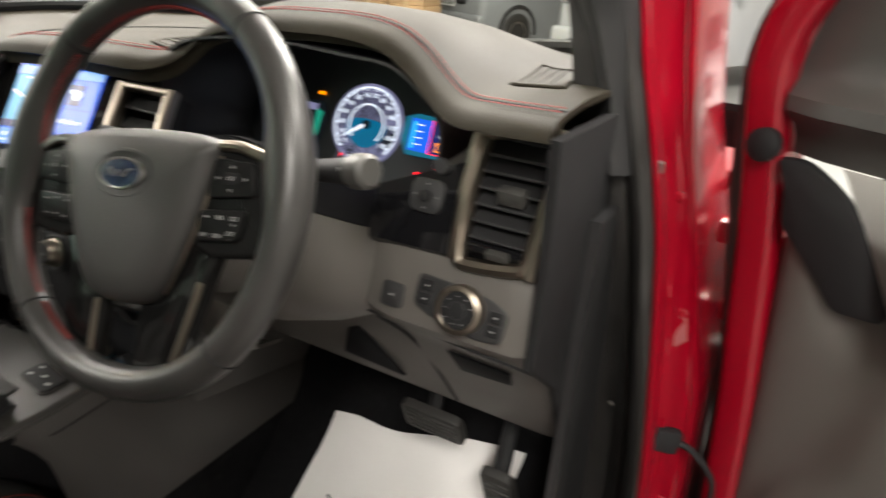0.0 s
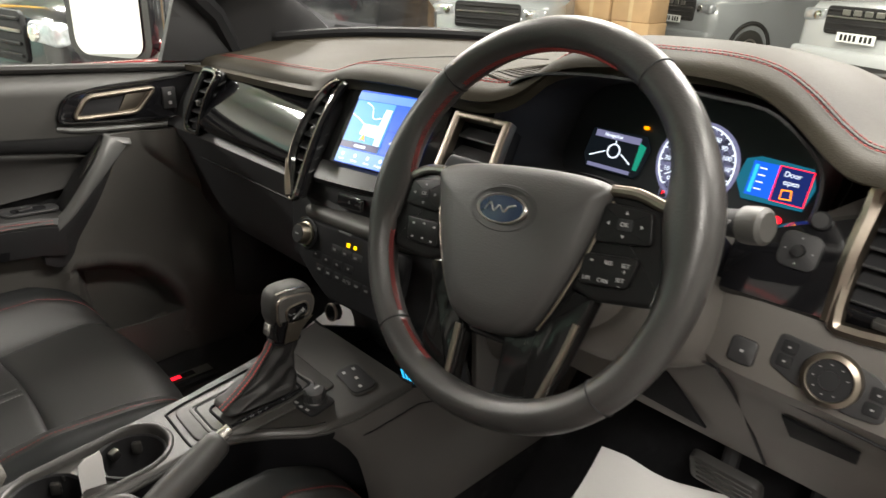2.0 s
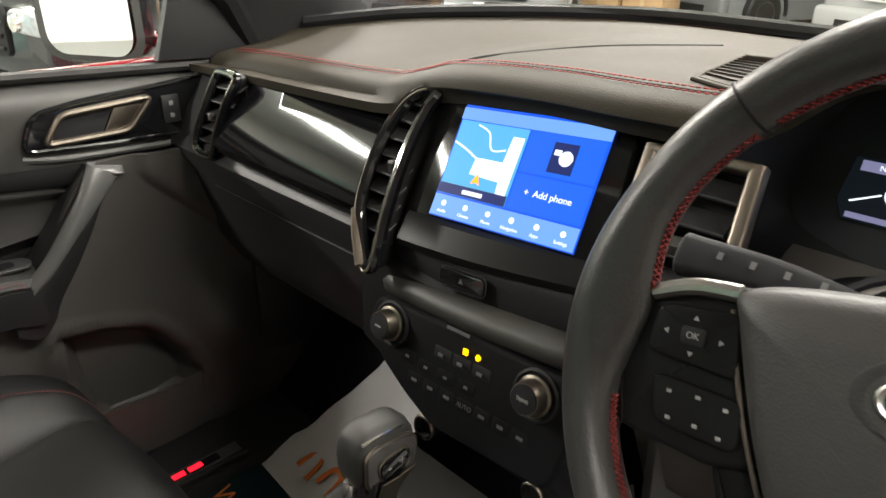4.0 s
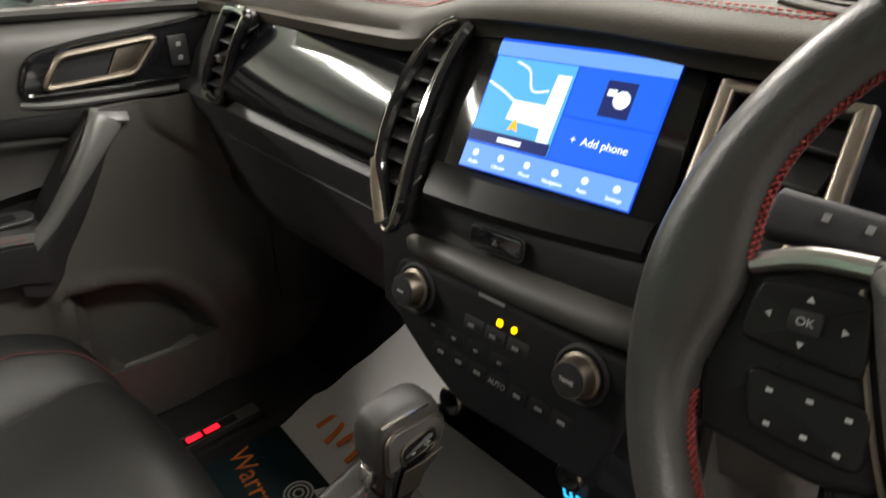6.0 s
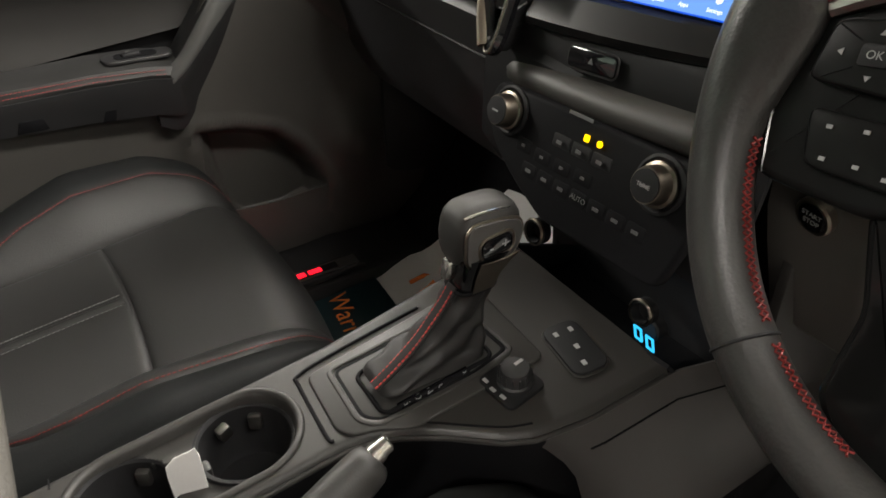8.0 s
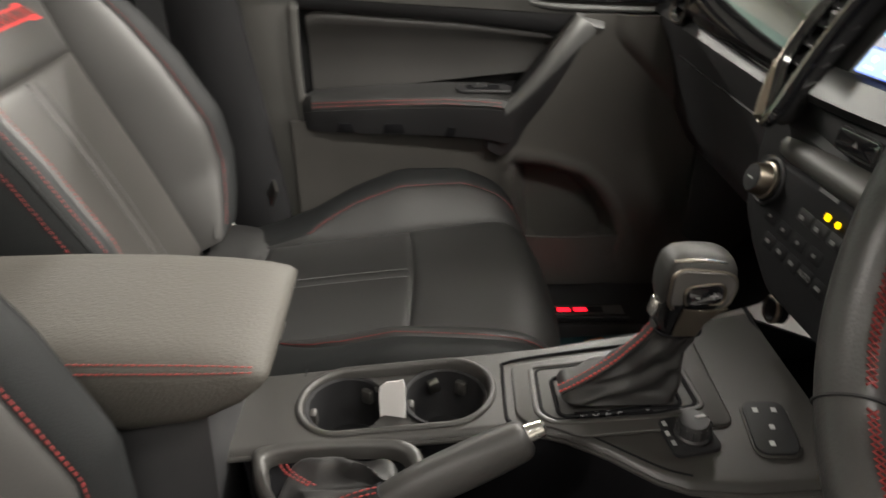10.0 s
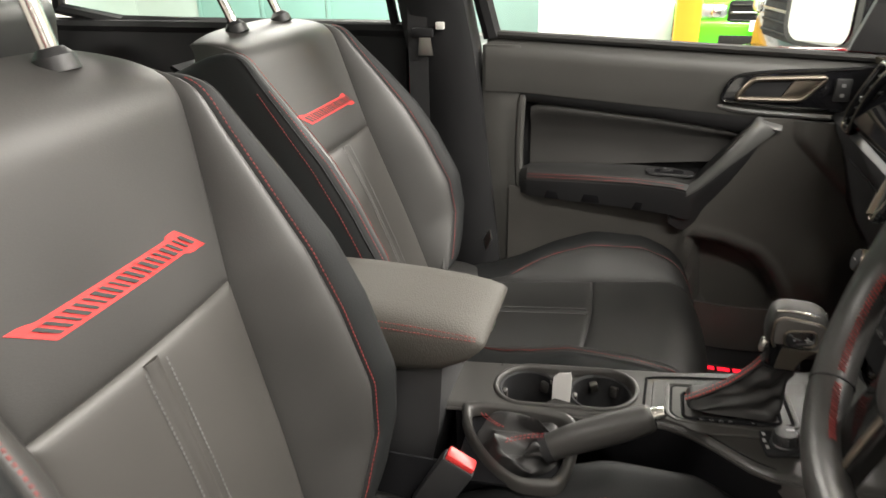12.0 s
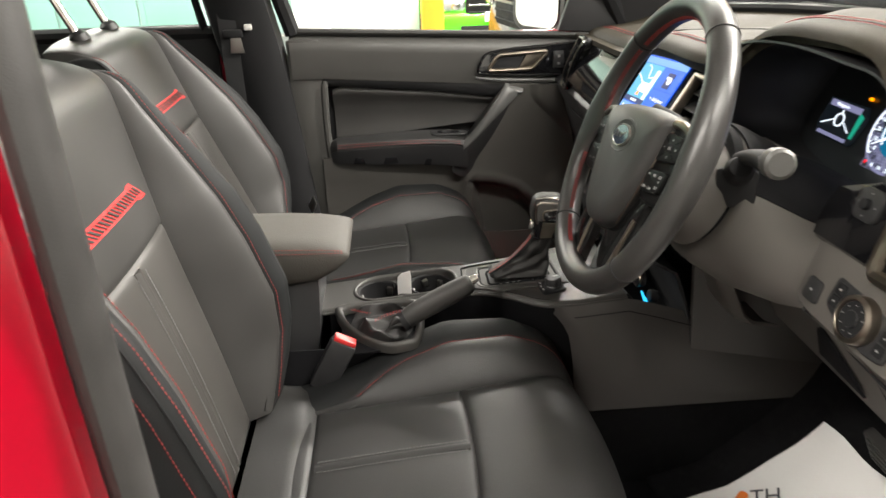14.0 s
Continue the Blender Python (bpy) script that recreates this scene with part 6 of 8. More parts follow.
def con_z(y):
    return 0.952 + 0.09 * (y - 0.22) if y < 0.60 else 0.986 + 0.12 * (y - 0.60)


def con_l(y):
    return float(np.interp(y, [0.17, 0.50, 0.63, 0.74], [-0.086, -0.091, -0.105, -0.115]))


def con_r(y):
    """The top's edge on the driver's side: narrow beside the handbrake, then sweeping outwards."""
    return float(np.interp(y, [0.17, 0.46, 0.485, 0.51, 0.54, 0.577, 0.60, 0.65, 0.74], [0.030, 0.030, 0.034, 0.046, 0.067, 0.101, 0.114, 0.125, 0.130]))


CUP_C, CUP_R = (-0.032, 0.3465), 0.0445
CUPS = [((-0.033, 0.2955), 0.0415), ((-0.033, 0.3975), 0.0415)]


def slot_gap(x, y):
    """Distance to the outline of the long oval round both cups; less than nought inside."""
    dy = max(0.0, abs(y - CUP_C[1]) - 0.052)
    return math.hypot(x - CUP_C[0], dy) - CUP_R


# top skin with one long oval cut through it
bm = bmesh.new()
NX, NY = 48, 210
ygrid = np.linspace(0.10, 0.738, NY)
V = {}
for i, y in enumerate(ygrid):
    for j in range(NX):
        x = con_l(y) + (con_r(y) - con_l(y)) * j / (NX - 1)
        e = min(x - con_l(y), con_r(y) - x) / 0.007
        V[i, j] = bm.verts.new((x, y, con_z(y) - 0.007 * max(0, 1 - e) ** 2))
for i in range(NY - 1):
    for j in range(NX - 1):
        q = [V[i, j], V[i, j + 1], V[i + 1, j + 1], V[i + 1, j]]
        cx, cy = sum(v.co.x for v in q) / 4, sum(v.co.y for v in q) / 4
        if slot_gap(cx, cy) > 0.002:
            bm.faces.new(q)
bmesh.ops.delete(bm, geom=[v for v in bm.verts if not v.link_faces], context="VERTS")
top = part("console_top", bm, CONSOLE, con, "black textured top panel", 50)


def oval(grow, dz, n=56):
    pts = []
    for k in range(n):
        a = 2 * math.pi * k / n
        x, y = CUP_C[0] + (CUP_R + grow) * math.cos(a), CUP_C[1] + (CUP_R + grow) * math.sin(a) + math.copysign(0.052, math.sin(a))
        pts.append((x, y, con_z(y) + dz))
    return pts


part("cup_rim", sheet([oval(0.0075, -0.001), oval(0.0065, 0.0018), oval(0.004, 0.0030), oval(0.001, 0.0022), oval(-0.001, -0.002), oval(-0.003, -0.012)], 0.0012, True), CONSOLE, con, "smooth raised rim round both cups", 60)
# bridge between the cups, a little lower than the rim
bm = bmesh.new()
V = {}
xs_, ys_ = np.linspace(CUP_C[0] - CUP_R, CUP_C[0] + CUP_R, 34), np.linspace(CUP_C[1] - 0.099, CUP_C[1] + 0.099, 74)
for i, y in enumerate(ys_):
    for j, x in enumerate(xs_):
        V[i, j] = bm.verts.new((x, y, con_z(y) - 0.009))
for i in range(len(ys_) - 1):
    for j in range(len(xs_) - 1):
        q = [V[i, j], V[i, j + 1], V[i + 1, j + 1], V[i + 1, j]]
        cx, cy = sum(v.co.x for v in q) / 4, sum(v.co.y for v in q) / 4
        if slot_gap(cx, cy) < -0.001 and all(math.hypot(cx - c[0], cy - c[1]) > r + 0.001 for c, r in CUPS):
            bm.faces.new(q)
bmesh.ops.delete(bm, geom=[v for v in bm.verts if not v.link_faces], context="VERTS")
part("cup_bridge", bm, CONSOLE, con)
for (cx, cy), r in CUPS:
    M = Matrix.Translation((cx, cy, con_z(cy) - 0.009))
    cupw = part("cup_well", lathe([(r + 0.0035, -0.001), (r + 0.003, 0.0022), (r + 0.0005, 0.0022), (r - 0.0015, 0.0), (r - 0.003, -0.055), (r - 0.006, -0.060), (0.001, -0.060)], 40, M, False), MATT, con, "deep black cup holder")
    for a in (150, 270, 30):
        part("cup_grip", box(0.008, 0.013, 0.018, 0.003, 2, M @ pose(0, 0, 0, 0, 0, a) @ Matrix.Translation((r - 0.005, 0, -0.016))), CONSOLE, cupw)
for cx, cy in ((-0.066, 0.328), (-0.062, 0.386)):
    part("cup_tab", box(0.010, 0.012, 0.014, 0.002, 2, Matrix.Translation((cx, cy, con_z(cy) - 0.018)) @ pose(0, 0, 0, 12, 0, 20)), SATIN, con)
part("top_seam", tube([(x, 0.2445 - 0.02 * x, con_z(0.245) + 0.0002) for x in (con_l(0.24), -0.08, -0.076)], 0.0008, 5), DEEP, con)
# wall under the top's driver edge, down into the handbrake well, blackened for its shade
part("well_wall", sheet([[(con_r(y) - 0.001 - d, y, con_z(y) - h) for h, d in ((0.006, 0), (0.012, 0.001), (0.05, 0.004), (0.14, 0.004), (0.30, 0.0))] for y in np.linspace(0.20, 0.66, 40)], 0.002), DEEP, con, "wall of the handbrake well, its shade put into black")
part("edge_lip", tube([(con_r(y) + 0.0005, y, con_z(y) - 0.007) for y in np.linspace(0.18, 0.735, 50)], 0.0026, 8), CONSOLE, con)
part("edge_groove", tube(curve([(con_r(y) - 0.012, y, con_z(y) + 0.0002) for y in (0.475, 0.49, 0.51, 0.535, 0.56, 0.585, 0.605)], 4), 0.0011, 5), DEEP, con)
# floor and outer cheek of the handbrake shelf, blackened for the shade in the gap
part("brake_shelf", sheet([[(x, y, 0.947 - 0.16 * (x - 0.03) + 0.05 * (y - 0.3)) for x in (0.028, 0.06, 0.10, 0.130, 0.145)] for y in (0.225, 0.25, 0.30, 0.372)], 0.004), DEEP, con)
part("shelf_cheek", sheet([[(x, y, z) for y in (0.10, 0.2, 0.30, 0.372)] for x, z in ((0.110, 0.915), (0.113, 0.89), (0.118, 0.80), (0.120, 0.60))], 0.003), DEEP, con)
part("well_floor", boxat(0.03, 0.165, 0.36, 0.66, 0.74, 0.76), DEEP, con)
# passenger side wall
part("console_side", sheet([[(con_l(y), y, con_z(min(y, 0.735)) - 0.006 - 0.4 * max(0, y - 0.735)), (con_l(y) - 0.006, y, con_z(min(y, 0.735)) - 0.03 - 0.4 * max(0, y - 0.735)), (-0.150, y, 0.80), (-0.168, y, 0.735), (-0.156, y, 0.728)] for y in np.linspace(0.10, 1.12, 28)], 0.004), PLASTIC, con, "grey console flank")
# driver's flank: starts at a curved edge ahead of the well and runs forward under the dash
rows = []
for f in np.linspace(0, 1, 12):
    row = []
    for k in np.linspace(0, 1, 26):
        zt = 0.980
        z_edge = zt - f * (zt - 0.787)
        y0 = float(np.interp(z_edge, [0.787, 0.88, 0.926, 0.95, 0.97, 0.980], [0.643, 0.640, 0.634, 0.622, 0.604, 0.588]))
        y = y0 + (1.12 - y0) * k
        ztop = con_z(min(y, 0.738)) - 0.006 - 0.32 * max(0, y - 0.745)
        z = ztop - f * (ztop - 0.787)
        xt = con_r(min(y, 0.738)) + 0.002
        row.append((xt + (0.172 - xt) * math.sin(f * math.pi / 2) ** 0.8 - 0.012 * max(0.0, 1 - k / 0.05) ** 2, y, z))
    rows.append(row)
part("driver_flank", sheet(rows, 0.004), FLANK, con, "smooth grey console flank", 60)
part("flank_gap", tube([(con_r(y) + 0.006 + 0.012, y, con_z(y) - 0.0215) for y in np.linspace(0.64, 0.735, 8)] + [(0.150, 0.80, 0.962), (0.154, 0.9, 0.93)], 0.0009, 5), DEEP, con)
for s in (-1, 1):
    part("tunnel_carpet", boxat(min(s * 0.03, s * 0.166), max(s * 0.03, s * 0.166), 0.05, 1.15, 0.57, 0.786 if s > 0 else 0.732, 0.01), CARPET, con, "black carpeted tunnel")
# selector surround: an outer raised border, a sunk groove and the inner panel
SUR = [(-0.060, 0.468), (0.012, 0.4645), (0.026, 0.473), (0.033, 0.495), (0.050, 0.519), (0.052, 0.660), (-0.074, 0.664)]
part("selector_surround", plate([(p.x, p.y) for p in rpoly([(a, b, 0) for a, b in SUR], 0.010, 5)], 0.0028, 0.002, Matrix(((1, 0, 0, 0), (0, 1, 0, 0), (0, 0.095, 1, 0.952 - 0.095 * 0.22 - 0.0008), (0, 0, 0, 1))), 3), CONSOLE, con, "raised selector surround", 50)
INN = [(-0.052, 0.487), (0.016, 0.4845), (0.030, 0.497), (0.034, 0.596), (0.028, 0.640), (-0.046, 0.636), (-0.054, 0.60)]
inn3 = [(p.x, p.y, con_z(p.y) + 0.0032) for p in rpoly([(a, b, 0) for a, b in INN], 0.008, 5)]
part("inner_lip", tube(inn3, 0.0030, 8, True, 0.7), CONSOLE, con)
part("inner_groove", tube([(-0.008 + (x + 0.008) * 0.90, 0.563 + (y - 0.563) * 0.935, z + 0.0002) for x, y, z in inn3], 0.0022, 6, True, 0.4), DEEP, con)
part("outer_groove", tube(curve([(x, y, con_z(y) + 0.0006) for x, y in ((-0.078, 0.60), (-0.072, 0.50), (-0.066, 0.4625), (-0.055, 0.4585), (0.012, 0.4555), (0.020, 0.459))], 6), 0.0018, 6), DEEP, con)
part("letter_strip", sheet([[(x, y, con_z(y) + 0.0042) for x in (0.0195, 0.031)] for y in (0.520, 0.56, 0.593)], 0.0010), GLOSS, con)
for w, y in (("S", 0.527), ("D", 0.5385), ("N", 0.5495), ("R", 0.561), ("P", 0.586)):
    words(w, 0.0088, MARK, con, Matrix.Translation((0.0253, y, con_z(y) + 0.0056)) @ pose(0, 0, 0, 5, 0, 0) @ pose(0, 0, 0, 0, 0, 12), "gear_letter")
# drive mode knob
DMM = Matrix.Translation((0.059, 0.616, con_z(0.616) + 0.0004)) @ pose(0, 0, 0, 6, 0, 6)
dm = part("drive_mode_plate", plate(rrect(0.046, 0.044, 0.007, 4), 0.004, 0.0015, DMM), MATT, con)
kn = part("drive_mode_knob", lathe([(0.0165, 0), (0.0165, 0.004), (0.0148, 0.006), (0.0142, 0.0155), (0.0125, 0.0185), (0.0005, 0.019)], 28, DMM @ Matrix.Translation((0.002, 0.003, 0.0035))), PLASTIC, dm, "ribbed black rotary knob")
for k in range(14):
    a = 2 * math.pi * k / 14
    part("grip_rib", box(0.0016, 0.0016, 0.011, 0.0005, 1, DMM @ Matrix.Translation((0.002 + 0.0146 * math.cos(a), 0.003 + 0.0146 * math.sin(a), 0.0145))), PLASTIC, kn)
part("knob_pointer", box(0.003, 0.009, 0.0008, 0, 1, DMM @ Matrix.Translation((0.0, 0.009, 0.0228))), MARK, dm)
for u, v in ((-0.016, -0.0165), (-0.004, -0.0185), (0.008, -0.0175)):
    part("knob_label", box(0.0060, 0.0034, 0.0006, 0, 1, DMM @ Matrix.Translation((u, v, 0.0042))), MARK, dm)
# four button block
BBM = Matrix.Translation((0.061, 0.688, con_z(0.688))) @ pose(0, 0, 0, 7, 0, -9)
bb = part("button_block", plate(rrect(0.066, 0.037, 0.011, 5), 0.0045, 0.0018, BBM), MATT, con, "black block of four buttons")
part("block_rim", tube([BBM @ Vector((x, y, 0.001)) for x, y in rrect(0.068, 0.039, 0.012, 5)], 0.0012, 6, True), CONSOLE, bb)
for u, v in ((-0.020, 0.008), (-0.020, -0.008), (0.002, 0.001), (0.022, -0.004)):
    part("button_mark", box(0.0058, 0.0042, 0.0006, 0, 1, BBM @ Matrix.Translation((u, v, 0.0048))), MARK, bb)
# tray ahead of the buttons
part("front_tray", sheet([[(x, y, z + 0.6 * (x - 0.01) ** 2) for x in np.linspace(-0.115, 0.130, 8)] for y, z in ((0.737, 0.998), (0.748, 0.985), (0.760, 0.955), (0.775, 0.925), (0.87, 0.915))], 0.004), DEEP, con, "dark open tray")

# ---- gear selector ----
gear = thing("gear_selector", "automatic gear selector with leather knob and red stitched gaiter", "gear lever", loc=(-0.006, 0.56, 0.98))
# gaiter: a low skirt that gathers up and forward to the neck
GA = ((0.9935, 0.508, 0.618, 0.0265, -0.004), (1.000, 0.516, 0.620, 0.0265, -0.004), (1.008, 0.529, 0.622, 0.0225, -0.004), (1.018, 0.545, 0.623, 0.0205, -0.004), (1.030, 0.560, 0.622, 0.0170, -0.003), (1.044, 0.573, 0.623, 0.0160, -0.002), (1.058, 0.584, 0.625, 0.0145, -0.001), (1.072, 0.592, 0.627, 0.0140, 0.0))
rows = []
for k, (z, y0, y1, w, cx) in enumerate(GA):
    row = []
    for a in np.linspace(0, 2 * math.pi, 56, endpoint=False):
        c, s = math.cos(a), math.sin(a)
        sq = 0.35 if k < 2 else 0.65
        fold = 0.0 if k in (0, 7) else 0.0030 * math.sin(3.0 * k + 2.2 * a) + 0.0022 * math.sin(5 * a - 1.9 * k) - 0.0035 * math.exp(-((a - 0.35) / 0.5) ** 2) * math.sin(math.pi * k / 7)
        row.append((cx + (w + fold) * math.copysign(abs(c) ** sq, c), (y0 + y1) / 2 + ((y1 - y0) / 2 + 0.4 * fold) * math.copysign(abs(s) ** sq, s), z + (0.0 if k in (0, 7) else 0.0025 * math.sin(2.6 * a + 2.1 * k))))
    rows.append(row)
gt = part("gaiter", loft([[tuple(p) for p in r] for r in zip(*[curve([r[j] for r in rows], 3) for j in range(56)])]), GAITER, gear, "creased black leather gaiter", 75)
part("gaiter_frame", tube([(x, y, con_z(y) + 0.004) for x, y in rrect(0.056, 0.116, 0.008, 4, -0.004, 0.563)], 0.0022, 6, True), DEEP, gear)
ridge = curve([(0.004, 0.5075, 0.998), (0.004, 0.522, 1.0065), (0.003, 0.540, 1.0185), (0.002, 0.556, 1.031), (0.001, 0.570, 1.0455), (0.001, 0.582, 1.060), (0.001, 0.590, 1.0735)], 5)
part("gaiter_seam", bar(ridge, 0.011, 0.004, (0.2, -0.7, 0.7), 0.0015), GAITER, gt)
for dx in (-0.0042, 0.0042):
    part("stitching", stitches([p + Vector((dx, -0.0017, 0.0017)) for p in ridge], 0.0034, 0.0012, 0.0012), BOLDSTITCH, gt, "double red stitching")
# neck: dark leather at the back, a satin plate on the driver's side
rows = []
for z, y0, y1, w, cx in ((1.068, 0.591, 0.628, 0.0150, 0.0), (1.074, 0.590, 0.629, 0.0158, 0.0), (1.086, 0.589, 0.632, 0.0165, 0.001), (1.098, 0.589, 0.638, 0.0185, 0.002), (1.106, 0.589, 0.645, 0.0205, 0.002)):
    rows.append([(cx + w * math.copysign(abs(math.cos(a)) ** 0.6, math.cos(a)), (y0 + y1) / 2 + (y1 - y0) / 2 * math.copysign(abs(math.sin(a)) ** 0.6, math.sin(a)), z) for a in np.linspace(0, 2 * math.pi, 32, endpoint=False)])
part("neck", loft(rows), GLOSS, gear, "gloss black neck", 60)
part("neck_plate", sheet([[(x, y0 + (y1 - y0) * f, z - 0.002 * math.sin(math.pi * f)) for f in (0.0, 0.25, 0.5, 0.75, 1.0)] for z, x, y0, y1 in ((1.070, 0.0160, 0.600, 0.622), (1.085, 0.0185, 0.601, 0.626), (1.097, 0.0215, 0.602, 0.634), (1.105, 0.0235, 0.603, 0.642))], 0.0014), SMOKE, gear, "smoked satin neck plate")
part("neck_ring", tube([(0.0 + 0.0165 * math.copysign(abs(math.cos(a)) ** 0.6, math.cos(a)), 0.6095 + 0.0205 * math.copysign(abs(math.sin(a)) ** 0.6, math.sin(a)), 1.0695) for a in np.linspace(0, 2 * math.pi, 28, endpoint=False)], 0.0018, 6, True), DEEP, gear)
# knob: rounded leather head with a satin side panel and a bright crest
HEAD = Matrix.Translation((-0.023, 0.590, 1.088)) @ Matrix.Scale(0.82, 4) @ Matrix.Translation((0.023, -0.590, -1.088))
rows = []
for z, y0, y1, w, sq in ((1.094, 0.590, 0.648, 0.0185, 0.6), (1.100, 0.587, 0.656, 0.0225, 0.5), (1.110, 0.585, 0.661, 0.0245, 0.45), (1.125, 0.585, 0.664, 0.0255, 0.42), (1.140, 0.587, 0.665, 0.0255, 0.42), (1.150, 0.590, 0.664, 0.0245, 0.45), (1.158, 0.596, 0.660, 0.0215, 0.5), (1.163, 0.605, 0.652, 0.0160, 0.6), (1.1645, 0.618, 0.640, 0.0070, 0.8)):
    rows.append([(0.001 + w * math.copysign(abs(math.cos(a)) ** sq, math.cos(a)), (y0 + y1) / 2 + (y1 - y0) / 2 * math.copysign(abs(math.sin(a)) ** sq, math.sin(a)), z - 0.10 * ((y0 + y1) / 2 + (y1 - y0) / 2 * math.sin(a) - 0.625)) for a in np.linspace(0, 2 * math.pi, 44, endpoint=False)])
gk = part("knob", xf(loft(rows), HEAD), LEATHER2, gear, "rounded black leather knob", 60)
KS = HEAD @ Matrix(((0, 0, 1, 0.0262), (1, 0, 0, 0.626), (0, 1, 0, 1.1225), (0, 0, 0, 1)))
pan = [(-0.034, -0.012), (-0.026, -0.024), (0.012, -0.025), (0.030, -0.016), (0.036, 0.006), (0.032, 0.020), (0.018, 0.0255), (-0.024, 0.0300), (-0.034, 0.022)]
side = part("side_panel", plate([(p.x, p.y) for p in rpoly([(a, b, 0) for a, b in pan], 0.008, 5)], 0.0040, 0.0022, KS @ Matrix.Translation((0, 0, -0.0016)), 4), SATINDARK, gk, "dark satin side panel")
part("panel_edge", tube([KS @ Vector((p.x * 1.02, p.y * 1.03, -0.0004)) for p in rpoly([(a, b, 0) for a, b in pan], 0.008, 5)], 0.0013, 6, True), SMOKE, gk, "smoked chrome trim line")
part("knob_crest", xf(tube(curve([(0.0205, 0.592, 1.1600), (0.0225, 0.610, 1.1620), (0.0220, 0.632, 1.1600), (0.0190, 0.650, 1.1550), (0.010, 0.6595, 1.1520), (-0.002, 0.6610, 1.1515)], 5), 0.0018, 8), HEAD), CHROME, gk, "bright crest line")
part("crest_dimple", plate(rrect(0.014, 0.022, 0.006, 4), 0.0016, 0.0007, HEAD @ Matrix.Translation((0.010, 0.640, 1.1592)) @ pose(0, 0, 0, -9, 8, 0)), SATINDARK, gk)
part("shift_switch", plate(rrect(0.037, 0.022, 0.008, 4), 0.0026, 0.001, KS @ Matrix.Translation((0.002, -0.001, 0.0022)) @ pose(0, 0, 0, 0, 0, 6)), GLOSS, side)
part("switch_ring", tube([KS @ Matrix.Translation((0.002, -0.001, 0.0030)) @ pose(0, 0, 0, 0, 0, 6) @ Vector((x, y, 0)) for x, y in rrect(0.043, 0.027, 0.010, 4)], 0.0013, 6, True), SMOKE, side)
for du, txt in ((-0.008, "-"), (0.009, "+")):
    words(txt, 0.017, MARK, side, KS @ Matrix.Translation((0.002 + du, -0.001, 0.0051)), "switch_writing")
part("release_button", box(0.012, 0.009, 0.019, 0.003, 2, Matrix.Translation((-0.004, 0.588, 1.090)) @ pose(0, 0, 0, -10, 0, 0)), CHROME, gear, "small silver release button")

# ---- handbrake ----
hbk = thing("handbrake", "black leather handbrake lever with chrome button", "handbrake", loc=(0.10, 0.36, 0.96))
hp = curve([(0.107, 0.342, 0.966), (0.104, 0.372, 0.984), (0.099, 0.412, 1.003), (0.094, 0.446, 1.018), (0.091, 0.464, 1.026)], 6)
nh = len(hp)
part("grip", tube(hp, [0.0160 + 0.0026 * math.sin(math.pi * min(1.0, i / (nh - 1) * 1.1)) - 0.0058 * max(0.0, (i / (nh - 1) - 0.86) / 0.14) ** 2 for i in range(nh)], 18, flat=1.1), LEATHER2, hbk, "smooth black grip", 60)
part("grip_collar", tube([Vector(hp[0]) - Vector((-0.001, 0.006, 0.003)), Vector(hp[0]) + Vector((-0.0005, 0.003, 0.002))], [0.0178, 0.0182], 18, flat=1.1), MATT, hbk)
part("collar", tube([Vector(hp[-1]) + Vector((0.0, -0.002, 0.003)), Vector(hp[-1]) + Vector((-0.0006, 0.004, 0.006))], [0.0088, 0.0084], 14), CHROME, hbk)
part("release_button", tube([Vector(hp[-1]) + Vector((-0.0006, 0.002, 0.005)), Vector(hp[-1]) + Vector((-0.0014, 0.011, 0.0085)), Vector(hp[-1]) + Vector((-0.0015, 0.0125, 0.009))], [0.0074, 0.0072, 0.0055], 14), CHROME, hbk, "chrome push button")
# gaiter: a soft bag in a frame, gathered round the lever with two deep folds
rows = []
for k, (cx, cy, cz, w, d) in enumerate(((0.086, 0.302, 0.940, 0.046, 0.056), (0.087, 0.301, 0.951, 0.044, 0.053), (0.090, 0.301, 0.960, 0.038, 0.047), (0.094, 0.304, 0.967, 0.031, 0.040), (0.099, 0.305, 0.970, 0.025, 0.036), (0.102, 0.318, 0.969, 0.021, 0.026), (0.105, 0.334, 0.967, 0.0175, 0.014), (0.107, 0.342, 0.966, 0.0175, 0.008))):
    fold = 0.0 if k in (0, 7) else min(1.0, 0.5 + 0.2 * k)
    row = []
    for a in np.linspace(0, 2 * math.pi, 72, endpoint=False):
        cr = fold * (0.15 * math.sin(3 * a + 0.7 * k) + 0.06 * math.sin(7 * a - 1.1 * k))
        row.append((cx + w * math.cos(a) * (1 + cr), cy + d * math.sin(a) * (1 + 0.7 * cr), cz + fold * (0.009 * math.sin(3 * a + 1.2 * k + 0.6) + 0.003 * math.sin(8 * a + k)) - 0.16 * (w * math.cos(a)) + 0.55 * d * math.sin(a) * max(0.0, (k - 3) / 4)))
    rows.append(row)
hg = part("gaiter", loft([[tuple(p) for p in r] for r in zip(*[curve([r[j] for r in rows], 3) for j in range(72)])]), GAITER, hbk, "crumpled black leather gaiter", 75)
